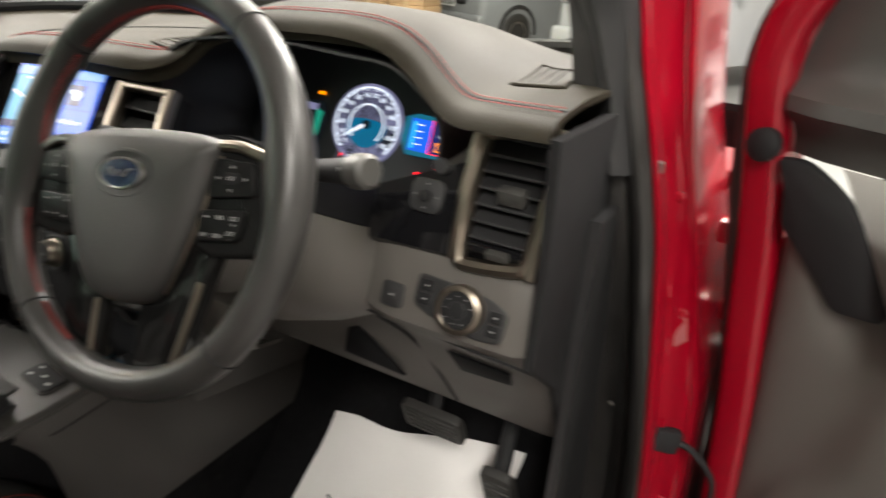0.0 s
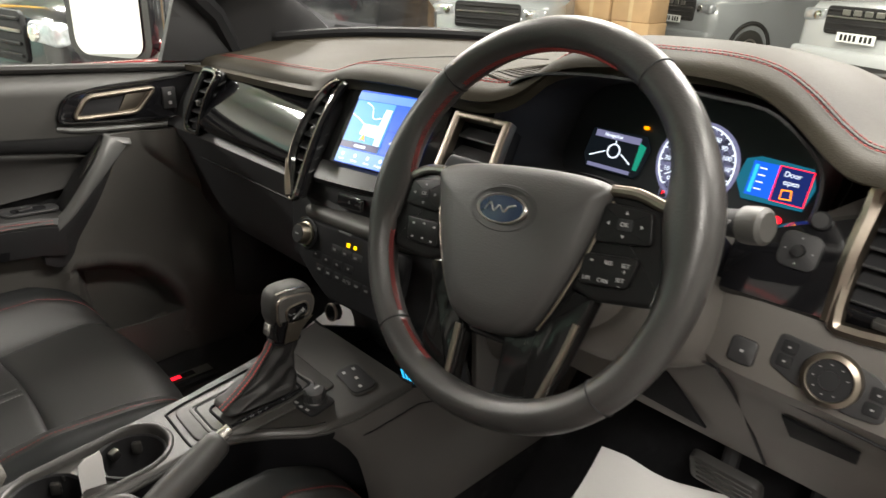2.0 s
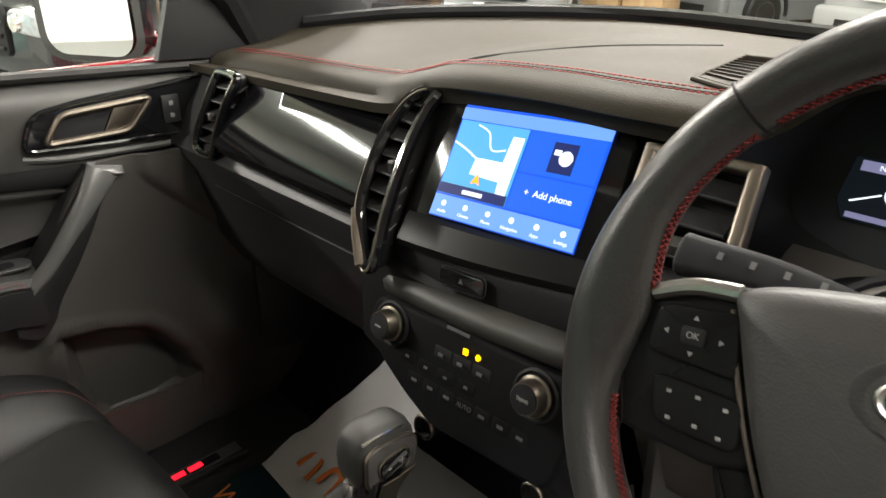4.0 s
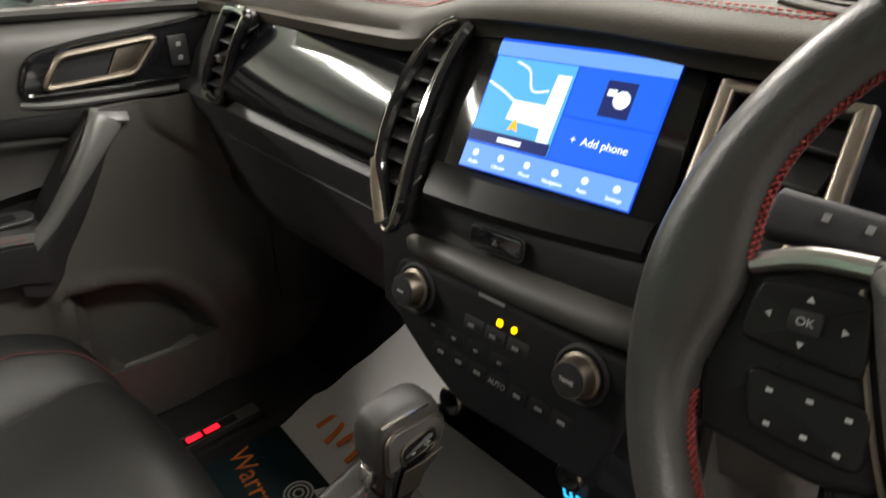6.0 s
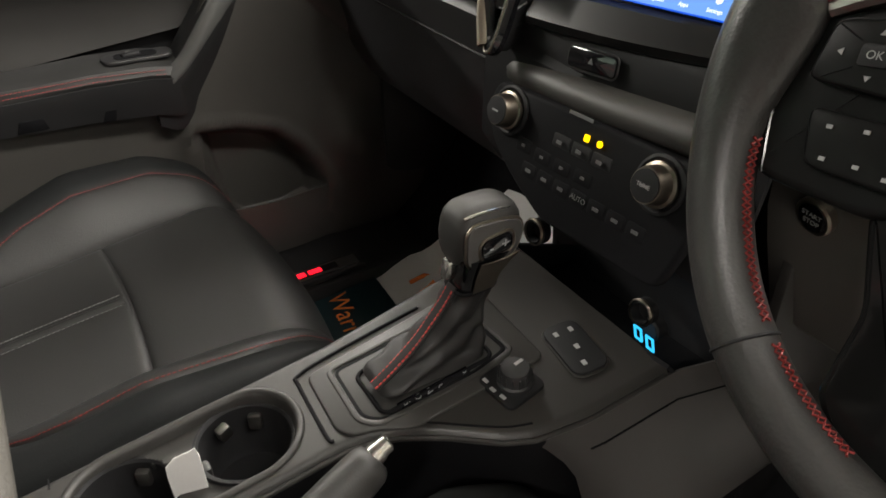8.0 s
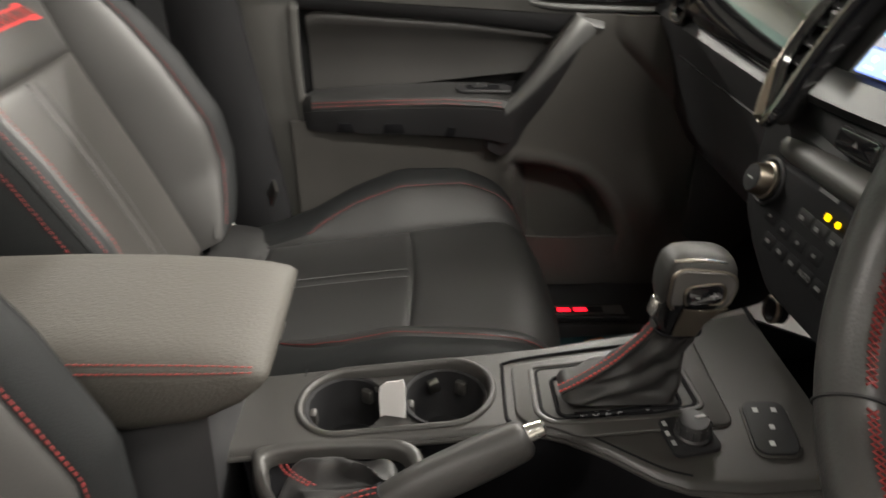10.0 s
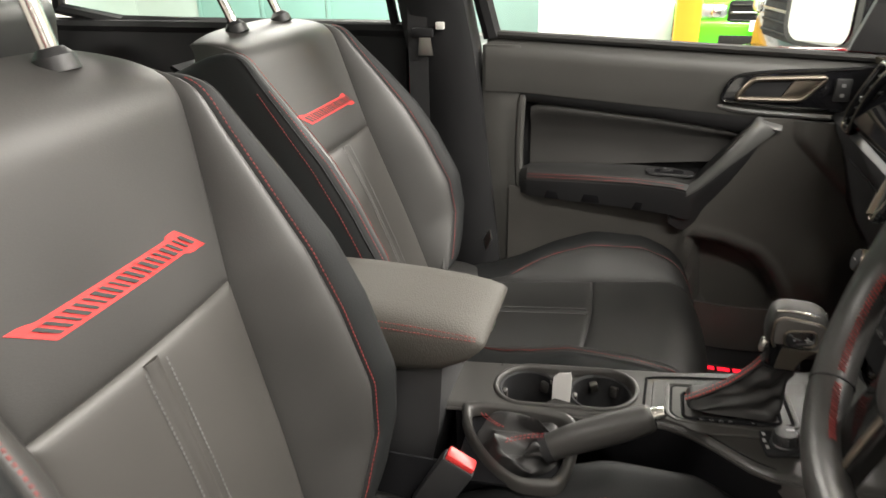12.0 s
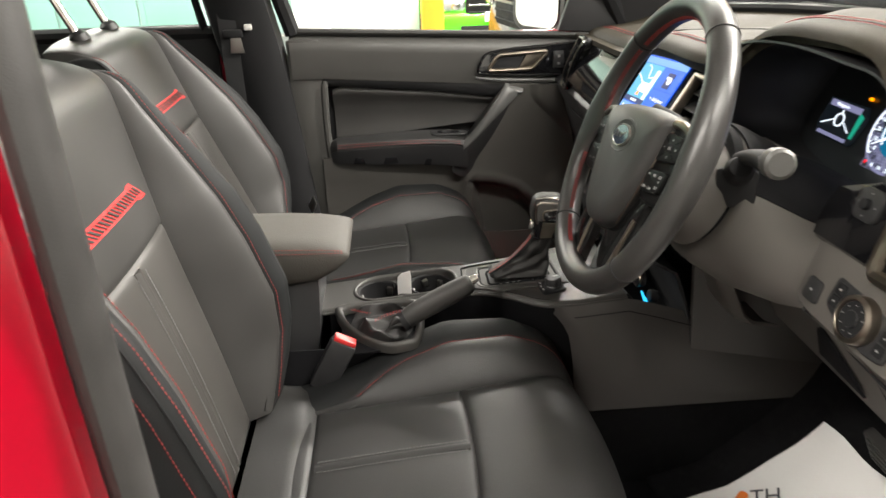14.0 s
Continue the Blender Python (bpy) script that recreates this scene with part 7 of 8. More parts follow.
for dx in (-0.003, 0.003):
    part("stitching", stitches(curve([(0.116 + dx, 0.288, 0.974), (0.113 + dx, 0.304, 0.979), (0.109 + dx, 0.322, 0.983), (0.107 + dx, 0.337, 0.985)], 6), r=0.0011), STITCH, hg)
    part("stitching", stitches(curve([(0.058, 0.246 + dx, 0.965), (0.070, 0.252 + dx, 0.970), (0.082, 0.264 + dx, 0.973), (0.092, 0.278 + dx, 0.975)], 6), r=0.0011), STITCH, hg)
fr_ = [(0.034, 0.228, 0.958), (0.052, 0.220, 0.954), (0.080, 0.232, 0.948), (0.116, 0.262, 0.942), (0.144, 0.302, 0.938), (0.148, 0.335, 0.940), (0.138, 0.362, 0.945), (0.085, 0.372, 0.955), (0.045, 0.366, 0.962), (0.034, 0.33, 0.963)]
FC = Vector((0.090, 0.300, 0.948))
fl_ = curve(fr_, 6, True)
part("gaiter_frame", sheet([[tuple(FC + (p - FC) * k + Vector((0, 0, dz))) for p in fl_] for k, dz in ((1.07, -0.012), (1.06, 0.000), (1.02, 0.005), (0.93, 0.006), (0.88, 0.002), (0.86, -0.010))], 0.002, True), CONSOLE, hbk, "black plastic gaiter frame", 60)

# ---- armrest box ----
arb = thing("armrest_box", "padded black leather armrest lid on the console with red double stitching", "armrest", loc=(0, 0.05, 0.7))


def arm_loop(y, top, half, low, sq=0.55):
    c = []
    for a in np.linspace(0, 2 * math.pi, 36, endpoint=False):
        zz = math.copysign(abs(math.sin(a)) ** sq, math.sin(a))
        c.append((-0.006 + half * math.copysign(abs(math.cos(a)) ** 0.38, math.cos(a)), y, (top + low) / 2 + (top - low) / 2 * zz))
    return c


ARM = ((-0.16, 1.095, 0.06, 1.055), (-0.15, 1.110, 0.080, 1.035), (-0.05, 1.116, 0.088, 1.022), (0.05, 1.116, 0.091, 1.018), (0.13, 1.113, 0.091, 1.020), (0.190, 1.108, 0.090, 1.030), (0.225, 1.101, 0.088, 1.050), (0.243, 1.094, 0.085, 1.068), (0.250, 1.088, 0.080, 1.078))
rows = [arm_loop(y, t, h, l) for y, t, h, l in ARM]
lid = part("lid", loft(rows), LIDSKIN, arb, "padded leather lid", 60)
for deg in (24, 36):
    line = []
    for y, t, h, l in ARM[1:-1]:
        a = radians(deg)
        line.append((-0.006 + h * math.cos(a) ** 0.38 + 0.001, y, (t + l) / 2 + (t - l) / 2 * math.sin(a) ** 0.55 + 0.0006))
    part("stitching", stitches(curve(line, 6), r=0.0010), STITCH, lid, "double red stitching")
rows = []
for z, x, y1 in ((0.60, 0.085, 0.13), (0.80, 0.085, 0.16), (0.93, 0.082, 0.185), (1.01, 0.080, 0.19), (1.03, 0.076, 0.19)):
    rows.append([(-0.006 - x, -0.14, z), (-0.006 + x, -0.14, z), (-0.006 + x, y1 - 0.03, z), (-0.006 + x * 0.9, y1, z), (-0.006 - x * 0.9, y1, z), (-0.006 - x, y1 - 0.03, z)])
part("box_body", loft(rows), PLASTIC, arb)
part("latch", box(0.03, 0.012, 0.008, 0.003, 2, Matrix.Translation((-0.03, 0.236, 1.052))), SATIN, arb)

# ---- seats ----


def smooth01(t):
    t = max(0.0, min(1.0, t))
    return t * t * (3 - 2 * t)


def seat(name, label, place, lean):
    """A sports seat at x = 0; place puts it in the cab; lean tips the backrest."""
    st = thing(name, label, "car seat", "front seats")

    def eased(a, b, n):
        return [a + (b - a) * (0.5 - 0.5 * math.cos(math.pi * k / n)) for k in range(n + 1)]

    def pillow(d):
        return -0.0050 * math.exp(-max(d, 0.0) / 0.0035) - 0.0030 * math.exp(-max(d, 0.0) / 0.020)

    def tri_zone(w, p, s, o):
        """w runs 0 to 3 outwards: centre panel, bolster face, outer side; gives the half width."""
        w = abs(w)
        return p * w if w <= 1 else p + (s - p) * (w - 1) if w <= 2 else s + (o - s) * math.sin((w - 2) * math.pi / 2)

    def panel(name, f, zone, sgn, v0, v1, nu, nv, mat, lab, parent=st):
        """One stitched panel with its edges drawn in."""
        w0, w1 = zone
        rows = []
        for v in eased(v0, v1, nv):
            row = []
            for w in eased(w0, w1, nu):
                du = min(abs(f(sgn * w, v, 0.0, True) - f(sgn * w0, v, 0.0, True)), abs(f(sgn * w1, v, 0.0, True) - f(sgn * w, v, 0.0, True)) if w1 < 3 else 1)
                dv = min((v - v0) * 0.55, (v1 - v) * 0.55 if v1 < 1 else 1)
                row.append(f(sgn * w, v, pillow(min(du, dv)), False))
            rows.append(row)
        return part(name, sheet(rows, 0.014), mat, parent, lab, 75)

    def seam(f, w, v):
        """A point on a panel's drawn-in skin, beside the seam at the next whole w outwards."""
        e = math.copysign(math.ceil(abs(w)), w)
        return f(w, v, pillow(abs(f(e, v, 0.0, True) - f(w, v, 0.0, True))), False)

    # cushion: v from back to front
    V = [0, 0.15, 0.25, 0.40, 0.55, 0.75, 0.90, 1.0]

    def cush(w, v, dip=0.0, half_only=False):
        p = np.interp(v, V, [0.140, 0.142, 0.142, 0.143, 0.146, 0.156, 0.166, 0.168])
        s = np.interp(v, [0, 0.20, 0.26, 0.30, 0.35, 0.42, 0.55, 0.75, 0.90, 1.0], [0.148, 0.150, 0.154, 0.172, 0.190, 0.205, 0.216, 0.226, 0.212, 0.185])
        o = np.interp(v, V, [0.262, 0.274, 0.284, 0.290, 0.292, 0.288, 0.266, 0.226])
        x = math.copysign(tri_zone(w, p, s, o), w)
        if half_only:
            return x
        a = abs(w)
        base = 0.858 + 0.050 * v + 0.006 * math.sin(math.pi * v)
        crest = np.interp(v, V, [-0.006, 0.004, 0.016, 0.045, 0.066, 0.056, 0.024, 0.004])
        z = base + (0.004 * (1 - a * a) if a <= 1 else 0.84 * crest * math.sin((a - 1) * math.pi / 2) if a <= 2 else crest * (0.84 + 0.16 * math.sin((a - 2) / 0.4 * math.pi / 2)) if a <= 2.4 else crest - 0.14 * (1 - math.cos((a - 2.4) / 0.6 * math.pi / 2)))
        y = 0.115 + 0.545 * v + 0.014 * (1 - min(1.0, a) ** 2) * v
        k = max(0.0, (v - 0.80) / 0.20)
        z -= 0.075 * k ** 2.6
        y -= 0.020 * k ** 3 * (1 if a <= 2 else 1 + (a - 2))
        return Vector((x, y, z + dip))

    CR = 0.575
    # cushion in darker leather than the backrest: the dash's shade, put into colour
    cu = panel("cushion_insert", cush, (-1, 1), 1, 0.13, CR, 40, 34, LEATHER, "leather centre panel, darkened for the dash's shade")
    panel("cushion_back_panel", cush, (-1, 1), 1, 0, 0.13, 30, 8, LEATHER, "")
    panel("cushion_front_panel", cush, (-1, 1), 1, CR, 1, 40, 28, LEATHER, "smooth black leather thigh panel")
    for s in (-1, 1):
        panel("cushion_bolster", cush, (1, 2), s, 0.0, 1, 16, 44, LEATHER, "black leather bolster face")
        panel("cushion_side", cush, (2, 3), s, 0.0, 1, 14, 44, LEATHERSIDE, "dull side panel, its flank shade put into the black")
    part("cushion_skirt", loft([[(x, y, z) for x, y in rrect(0.525, 0.50, 0.07, 5, 0, 0.365)] for z in (0.70, 0.76, 0.80)]), LEATHER, st)
    part("seat_bight", loft([[(x, y, z) for x, y in rrect(w_, d_, 0.07, 6, 0, 0.085)] for z, w_, d_ in ((0.70, 0.48, 0.20), (0.80, 0.515, 0.235), (0.845, 0.500, 0.225), (0.864, 0.455, 0.19), (0.870, 0.38, 0.13))]), LEATHER, st, "", 60)
    part("seat_base", loft([[(x, y, z) for x, y in rrect(0.42, 0.46, 0.03, 3, 0, 0.35)] for z in (0.585, 0.73)]), MATT, st)
    up_z = Vector((0, 0, 0.0012))
    for dx in (-0.075, 0.075):
        part("cushion_seam", stitches([cush(dx, v) + up_z for v in np.linspace(0.15, CR - 0.012, 30)], r=0.0009), GREYSTITCH, cu, "grey stitching")
    part("cushion_rib", tube([cush(0.0, v) - up_z * 3 for v in np.linspace(0.145, CR - 0.012, 30)], 0.0085, 10, flat=0.75), LEATHER, cu)
    for s in (-1, 1):
        part("cushion_piping", stitches([seam(cush, s * 1.93, v) + up_z for v in np.linspace(0.255, 0.985, 90)], r=0.0011), STITCH, cu, "red stitching")
        for w in (2.60, 2.72):
            part("cushion_piping", stitches([cush(s * w, v) + up_z for v in np.linspace(0.25, 0.97, 60)], r=0.0009), STITCH, cu, "red stitching")

    # backrest: v from bottom to top
    ca, sa = math.cos(radians(lean)), math.sin(radians(lean))
    U = [0, 0.08, 0.17, 0.28, 0.45, 0.57, 0.70, 0.82, 0.92, 1.0]

    def back(w, v, dip=0.0, half_only=False):
        p = np.interp(v, U, [0.118, 0.124, 0.130, 0.134, 0.137, 0.140, 0.155, 0.168, 0.176, 0.168])
        s = np.interp(v, U, [0.130, 0.165, 0.200, 0.205, 0.200, 0.196, 0.192, 0.190, 0.188, 0.176])
        o = np.interp(v, U, [0.225, 0.250, 0.266, 0.270, 0.266, 0.258, 0.244, 0.226, 0.208, 0.188])
        x = math.copysign(tri_zone(w, p, s, o), w)
        if half_only:
            return x
        a = abs(w)
        crest = np.interp(v, U, [0.044, 0.068, 0.090, 0.106, 0.098, 0.084, 0.056, 0.028, 0.008, 0.0])
        d = 0.008 * math.sin(math.pi * min(1, v / 0.7)) * (1 - min(1, a) ** 2)
        d += 0.004 * (1 - a * a) if a <= 1 else 0.86 * crest * math.sin((a - 1) * math.pi / 2) if a <= 2 else crest * (0.86 + 0.14 * math.sin((a - 2) / 0.36 * math.pi / 2)) if a <= 2.36 else crest - (crest + 0.085) * (1 - math.cos((a - 2.36) / 0.64 * math.pi / 2))
        h = 0.628 * v
        k = max(0.0, (v - 0.86) / 0.14)
        d -= 0.085 * k ** 2.4
        h -= 0.012 * k ** 2 * min(1.0, a) ** 4 + 0.030 * k ** 2 * max(0.0, min(1.0, a - 1))
        d += dip
        return Vector((x, 0.085 - sa * h + ca * d, 0.875 + ca * h + sa * d))

    SM = 0.570
    bk = panel("backrest_lower", back, (-1, 1), 1, 0.0, SM, 44, 44, LEATHER3, "grey-black leather panel with a stitched rib")
    up = panel("backrest_upper", back, (-1, 1), 1, SM, 1.0, 36, 36, LEATHER2, "smooth black leather shoulder panel")
    for s in (-1, 1):
        panel("backrest_bolster", back, (1, 2), s, 0.0, 1.0, 18, 60, LEATHER2, "black leather bolster face")
        panel("backrest_side", back, (2, 3), s, 0.0, 1.0, 14, 60, LEATHERSIDE, "dull side panel, its flank shade put into the black")
    shell = []
    for v in np.linspace(0, 1, 12):
        o = abs(back(3, v).x) * 0.99
        c = Vector((0, 0.085 - sa * 0.628 * v, 0.875 + ca * 0.628 * v))
        f = -0.080 - 0.05 * max(0, (v - 0.86) / 0.14) ** 2
        c -= Vector((0, -sa, ca)) * (0.03 * max(0, (v - 0.86) / 0.14))
        shell.append([tuple(c + Vector((o * k, ca * d, sa * d))) for k, d in ((-1, f), (1, f), (0.97, min(f, -0.10) - 0.01), (0.6, -0.15), (-0.6, -0.15), (-0.97, min(f, -0.10) - 0.01))])
    part("backrest_shell", loft(shell), DEEP, st)
    n = Vector((0, ca, sa)) * 0.0014
    for s in (-1, 1):
        part("back_piping", stitches([back(s * 1.95, v) + n for v in np.linspace(0.03, 0.93, 90)], r=0.0010), STITCH, bk, "red stitching")
        q = Vector((s * 0.0012, 0.0012, 0))
        for w in ((2.40, 2.58) if s > 0 else ()):
            part("side_seam", stitches([back(s * w, v) + q for v in np.linspace(0.10, 0.80, 80)], 0.0044, 0.0016, 0.0009), STITCH, bk, "red stitching")
        part("side_piping", tube([back(s * 2.49, v) + q * 0.5 for v in np.linspace(0.08, 0.90, 44)], 0.0012, 6), LEATHERSIDE, bk, "dark piping")
    for w in (-0.02, 0.19):
        part("rib_stitching", stitches([back(w, v) + n for v in np.linspace(0.02, SM - 0.012, 60)], r=0.0009), GREYSTITCH, bk, "grey stitching")
    part("backrest_rib", tube([back(0.085, v) - n * 4 for v in np.linspace(0.02, SM - 0.010, 40)], 0.0105, 10, flat=0.75), LEATHER3, bk)
    # nameplate in red embroidery: a slanted red band with plain dark bars
    hb = 0.662

    def band(x, b, up_by):
        return back((x + 0.028 * (b - 0.5)) / 0.150, hb + 0.034 * b) + n * up_by
    rows = []
    for x in np.linspace(-0.096, 0.096, 40):
        lo_ = -0.20 * smooth01((-0.066 - x) / 0.008)
        hi_ = 1.0 + 0.16 * smooth01((abs(x) - 0.074) / 0.010)
        rows.append([band(x, lo_ + (hi_ - lo_) * k, 0.35) for k in (0.0, 0.25, 0.5, 0.75, 1.0)])
    part("embroidered_band", sheet(rows, 0.0012), REDLOGO, up, "raised red embroidered band")
    # plain slanted bars of two widths
    for i in range(19):
        x0, wd = -0.0885 + 0.0096 * i, (0.0056, 0.0034, 0.0046)[i % 3]
        part("dark_bar", sheet([[band(x0 + a * wd, b, 1.35) for b in np.linspace(0.18, 0.84, 4)] for a in (-0.5, 0.5)], 0.0004), LEATHER2, up)
    # headrest on two posts
    tv = Vector((0, -sa, ca))
    for s in (-1, 1):
        p = back(s * 0.5, 0.965) + Vector((0, -0.012, 0.0))
        p.x = s * 0.081
        po = part("headrest_post", tube([p, p + tv * 0.16], 0.0085, 12), CHROME, st, "chrome headrest post")
        part("post_collar", tube([p - tv * 0.004, p + tv * 0.010, p + tv * 0.018], [0.020, 0.019, 0.012], 14), PLASTIC, po)
    c = back(0, 0.95) + tv * 0.23 + Vector((0, -0.02, 0))
    hr = []
    for k, w, d in ((-0.085, 0.085, 0.030), (-0.06, 0.12, 0.048), (0.0, 0.135, 0.055), (0.06, 0.125, 0.05), (0.09, 0.09, 0.03)):
        o = c + tv * k
        hr.append([tuple(o + Vector((w * math.copysign(abs(math.cos(a)) ** 0.6, math.cos(a)), d * math.sin(a) * ca, d * math.sin(a) * sa))) for a in np.linspace(0, 2 * math.pi, 24, endpoint=False)])
    part("headrest", loft(hr), LEATHER, st, "black leather headrest", 60)
    st.matrix_world = place
    return st


dseat = seat("driver_seat", "black leather driver seat with red stitching and red embroidered backrest", Matrix.Translation((0.365, 0, 0)), 13.0)
pseat = seat("passenger_seat", "black leather passenger seat, reclined, red stitching and red embroidery", Matrix.Translation((-0.385, -0.075, -0.005)), 23.0)

# rear bench behind the front seats
bench = thing("rear_seat", "black leather rear bench seat in shade", "rear seat")
part("cushion", boxat(-0.66, 0.66, -1.02, -0.50, 0.72, 0.92, 0.05, 3), LEATHER, bench)
part("backrest", box(1.30, 0.12, 0.60, 0.05, 3, Matrix.Translation((0, -1.06, 1.16)) @ pose(0, 0, 0, -10, 0, 0)), LEATHER, bench)

# ---- belts and loose things in the cab ----
bk1 = thing("belt_buckle", "black belt buckle with red release button beside the driver seat", "seat belt buckle", loc=(0.125, 0.21, 0.90))
BM = Matrix.Translation((0.142, 0.2205, 0.924)) @ pose(0, 0, 0, -28, 0, 0)
part("buckle_body", box(0.024, 0.047, 0.105, 0.006, 2, BM @ Matrix.Translation((0, 0, -0.022))), PLASTIC, bk1)
part("release_button", box(0.019, 0.040, 0.010, 0.003, 2, BM @ Matrix.Translation((0, 0, 0.033))), BUCKLERED, bk1, "red push button")
part("buckle_stalk", tube([BM @ Vector((0, 0, -0.07)), BM @ Vector((0, -0.01, -0.16))], 0.012, 8), MATT, bk1)
pb = thing("seat_belt", "black seat belt hanging from the door pillar with steel tongue", "seat belt", loc=(-0.705, -0.06, 1.3))
part("webbing", sheet([[(-0.700, y, z) for y in (-0.095, -0.05)] for z in (0.75, 1.0, 1.2, 1.45, 1.7)], 0.0016), CLOTH, pb)
part("tongue", plate([(-0.018, -0.022), (0.018, -0.022), (0.012, 0.022), (-0.012, 0.022)], 0.004, 0.001, Matrix(((0, 0, 1, -0.697), (1, 0, 0, -0.055), (0, 1, 0, 1.338), (0, 0, 0, 1)))), SATIN, pb, "steel buckle tongue")
part("tongue_grip", boxat(-0.703, -0.688, -0.085, -0.035, 1.355, 1.375, 0.004), MATT, pb)
part("belt_stop", boxat(-0.70, -0.69, -0.03, -0.01, 1.372, 1.388, 0.003), WALLWHITE, pb)
part("anchor_tongue", plate([(-0.02, -0.016), (0.02, -0.016), (0.016, 0.02), (-0.016, 0.02)], 0.004, 0.001, Matrix.Translation((-0.655, 0.10, 0.90)) @ pose(0, 0, 0, 70, 20, 20)), SATIN, pb)

# a white card tag standing in the cup holder
tag = thing("paper_tag", "white folded card tag standing in the cup holder", "paper tag", loc=(-0.01, 0.345, 0.93))
part("tag_sheet", plate([(-0.015, -0.04), (0.012, -0.04), (0.013, 0.030), (0.011, 0.040), (0.006, 0.037), (-0.006, 0.033), (-0.014, 0.024), (-0.015, 0.012)], 0.001, 0, Matrix(((0.3, 0, 0.95, -0.012), (0.95, 0, -0.3, 0.345), (0, 1, 0, 0.965), (0, 0, 0, 1)))), PAPER, tag)

# door sill scuff plates
for s, nm in ((-1, "passenger"), (1, "driver")):
    sc = thing("scuff_plate", "brushed metal door sill plate with red lit name", "sill plate", "sill plates", loc=(s * 0.59, 0.6, 0.66))
    x0 = s * 0.59
    part("plate_body", boxat(x0 - 0.022, x0 + 0.022, 0.30, 0.775, 0.656, 0.668, 0.003), PLASTIC, sc)
    part("metal_inlay", boxat(x0 - 0.014, x0 + 0.014, 0.50, 0.765, 0.668, 0.6695), SATIN, sc)
    part("dark_field", boxat(x0 - 0.009, x0 + 0.009, 0.52, 0.725, 0.6695, 0.6703), MATT, sc)
    for i in range(5):
        part("lit_block", boxat(x0 - 0.006, x0 + 0.006, 0.54 + 0.032 * i, 0.565 + 0.032 * i, 0.6703, 0.6712), S_RED, sc, "red lit block")


def crumpled(name, label, corners, mat, bend, z_of, nx=16, ny=16):
    """A limp sheet over the floor between four corners."""
    a, b, c, d = [Vector((*p, 0)) for p in corners]
    rows = []
    for i in range(ny):
        v = i / (ny - 1)
        row = []
        for j in range(nx):
            u = j / (nx - 1)
            p = a.lerp(b, u).lerp(d.lerp(c, u), v)
            p.z = z_of(p.x, p.y) + bend * (noise.noise((7 * p.x, 7 * p.y, 3.1)) + 0.5 * noise.noise((19 * p.x, 19 * p.y, 1.7)))
            row.append(p)
        rows.append(row)
    t = thing(name, label, "paper mat", "paper floor mats")
    part("mat_sheet", sheet(rows, 0.0015), mat, t, "", 60)
    return t


def floor_z(x, y):
    return 0.612 if y < 0.80 else 0.612 + np.interp(y, [0.80, 0.90, 1.02, 1.15, 1.25], [0, 0.03, 0.13, 0.28, 0.45])


dm1 = crumpled("floor_paper", "crumpled white paper floor mat in the driver footwell", [(0.265, 0.73), (0.56, 0.62), (0.612, 1.090), (0.272, 1.055)], PAPER, 0.012, lambda x, y: floor_z(x, y) + 0.026 - 0.008 * math.exp(-((x - 0.39) / 0.04) ** 2) * max(0.0, (y - 0.9) / 0.15))
words("TH", 0.040, PAPERGREY, dm1, Matrix.Translation((0.330, 0.938, 0.7075)) @ pose(0, 0, 0, 36, 0, 0) @ pose(0, 0, 0, 0, 0, 62), "print")
part("print_block", plate(rrect(0.050, 0.018, 0.006, 3), 0.001, 0, Matrix.Translation((0.318, 0.898, 0.684)) @ pose(0, 0, 0, 34, 0, 0) @ pose(0, 0, 0, 0, 0, -60)), ORANGEPRINT, dm1)
pm1 = crumpled("floor_paper", "white paper floor mat in the passenger footwell with orange print", [(-0.60, 0.790), (-0.24, 0.72), (-0.23, 1.055), (-0.49, 1.045)], PAPER, 0.012, lambda x, y: floor_z(x, y) + 0.014)
words("TH", 0.055, PAPERGREY, pm1, Matrix.Translation((-0.40, 0.93, 0.700)) @ pose(0, 0, 0, 30, 0, -60), "print")
for i in range(3):
    part("print_letter", tube(curve([(-0.50 + 0.06 * i, 0.83, 0.640), (-0.49 + 0.06 * i, 0.865, 0.652), (-0.465 + 0.06 * i, 0.86, 0.650), (-0.46 + 0.06 * i, 0.82, 0.638)], 5), 0.006, 5, flat=0.3), ORANGEPRINT, pm1)
war = thing("warranty_folder", "dark teal card folder printed Warranty on the passenger floor", "folder", loc=(-0.48, 0.71, 0.62))
WM = Matrix.Translation((-0.475, 0.70, 0.622)) @ pose(0, 0, 0, 3, 0, -4)
part("cover", plate(rrect(0.215, 0.165, 0.004, 2), 0.006, 0.001, WM), TEAL, war)
words("Warranty", 0.052, ORANGEPRINT, war, WM @ Matrix.Translation((0.02, -0.012, 0.0065)) @ pose(0, 0, 0, 0, 0, -5), "print")
for r in (0.008, 0.016, 0.023):
    part("ring_print", tube([WM @ Vector((0.068 + r * math.cos(a), 0.035 + r * math.sin(a), 0.0065)) for a in np.linspace(0, 5.4 if r > 0.01 else 6.2, 24)], 0.0018, 4), PAPER, war)

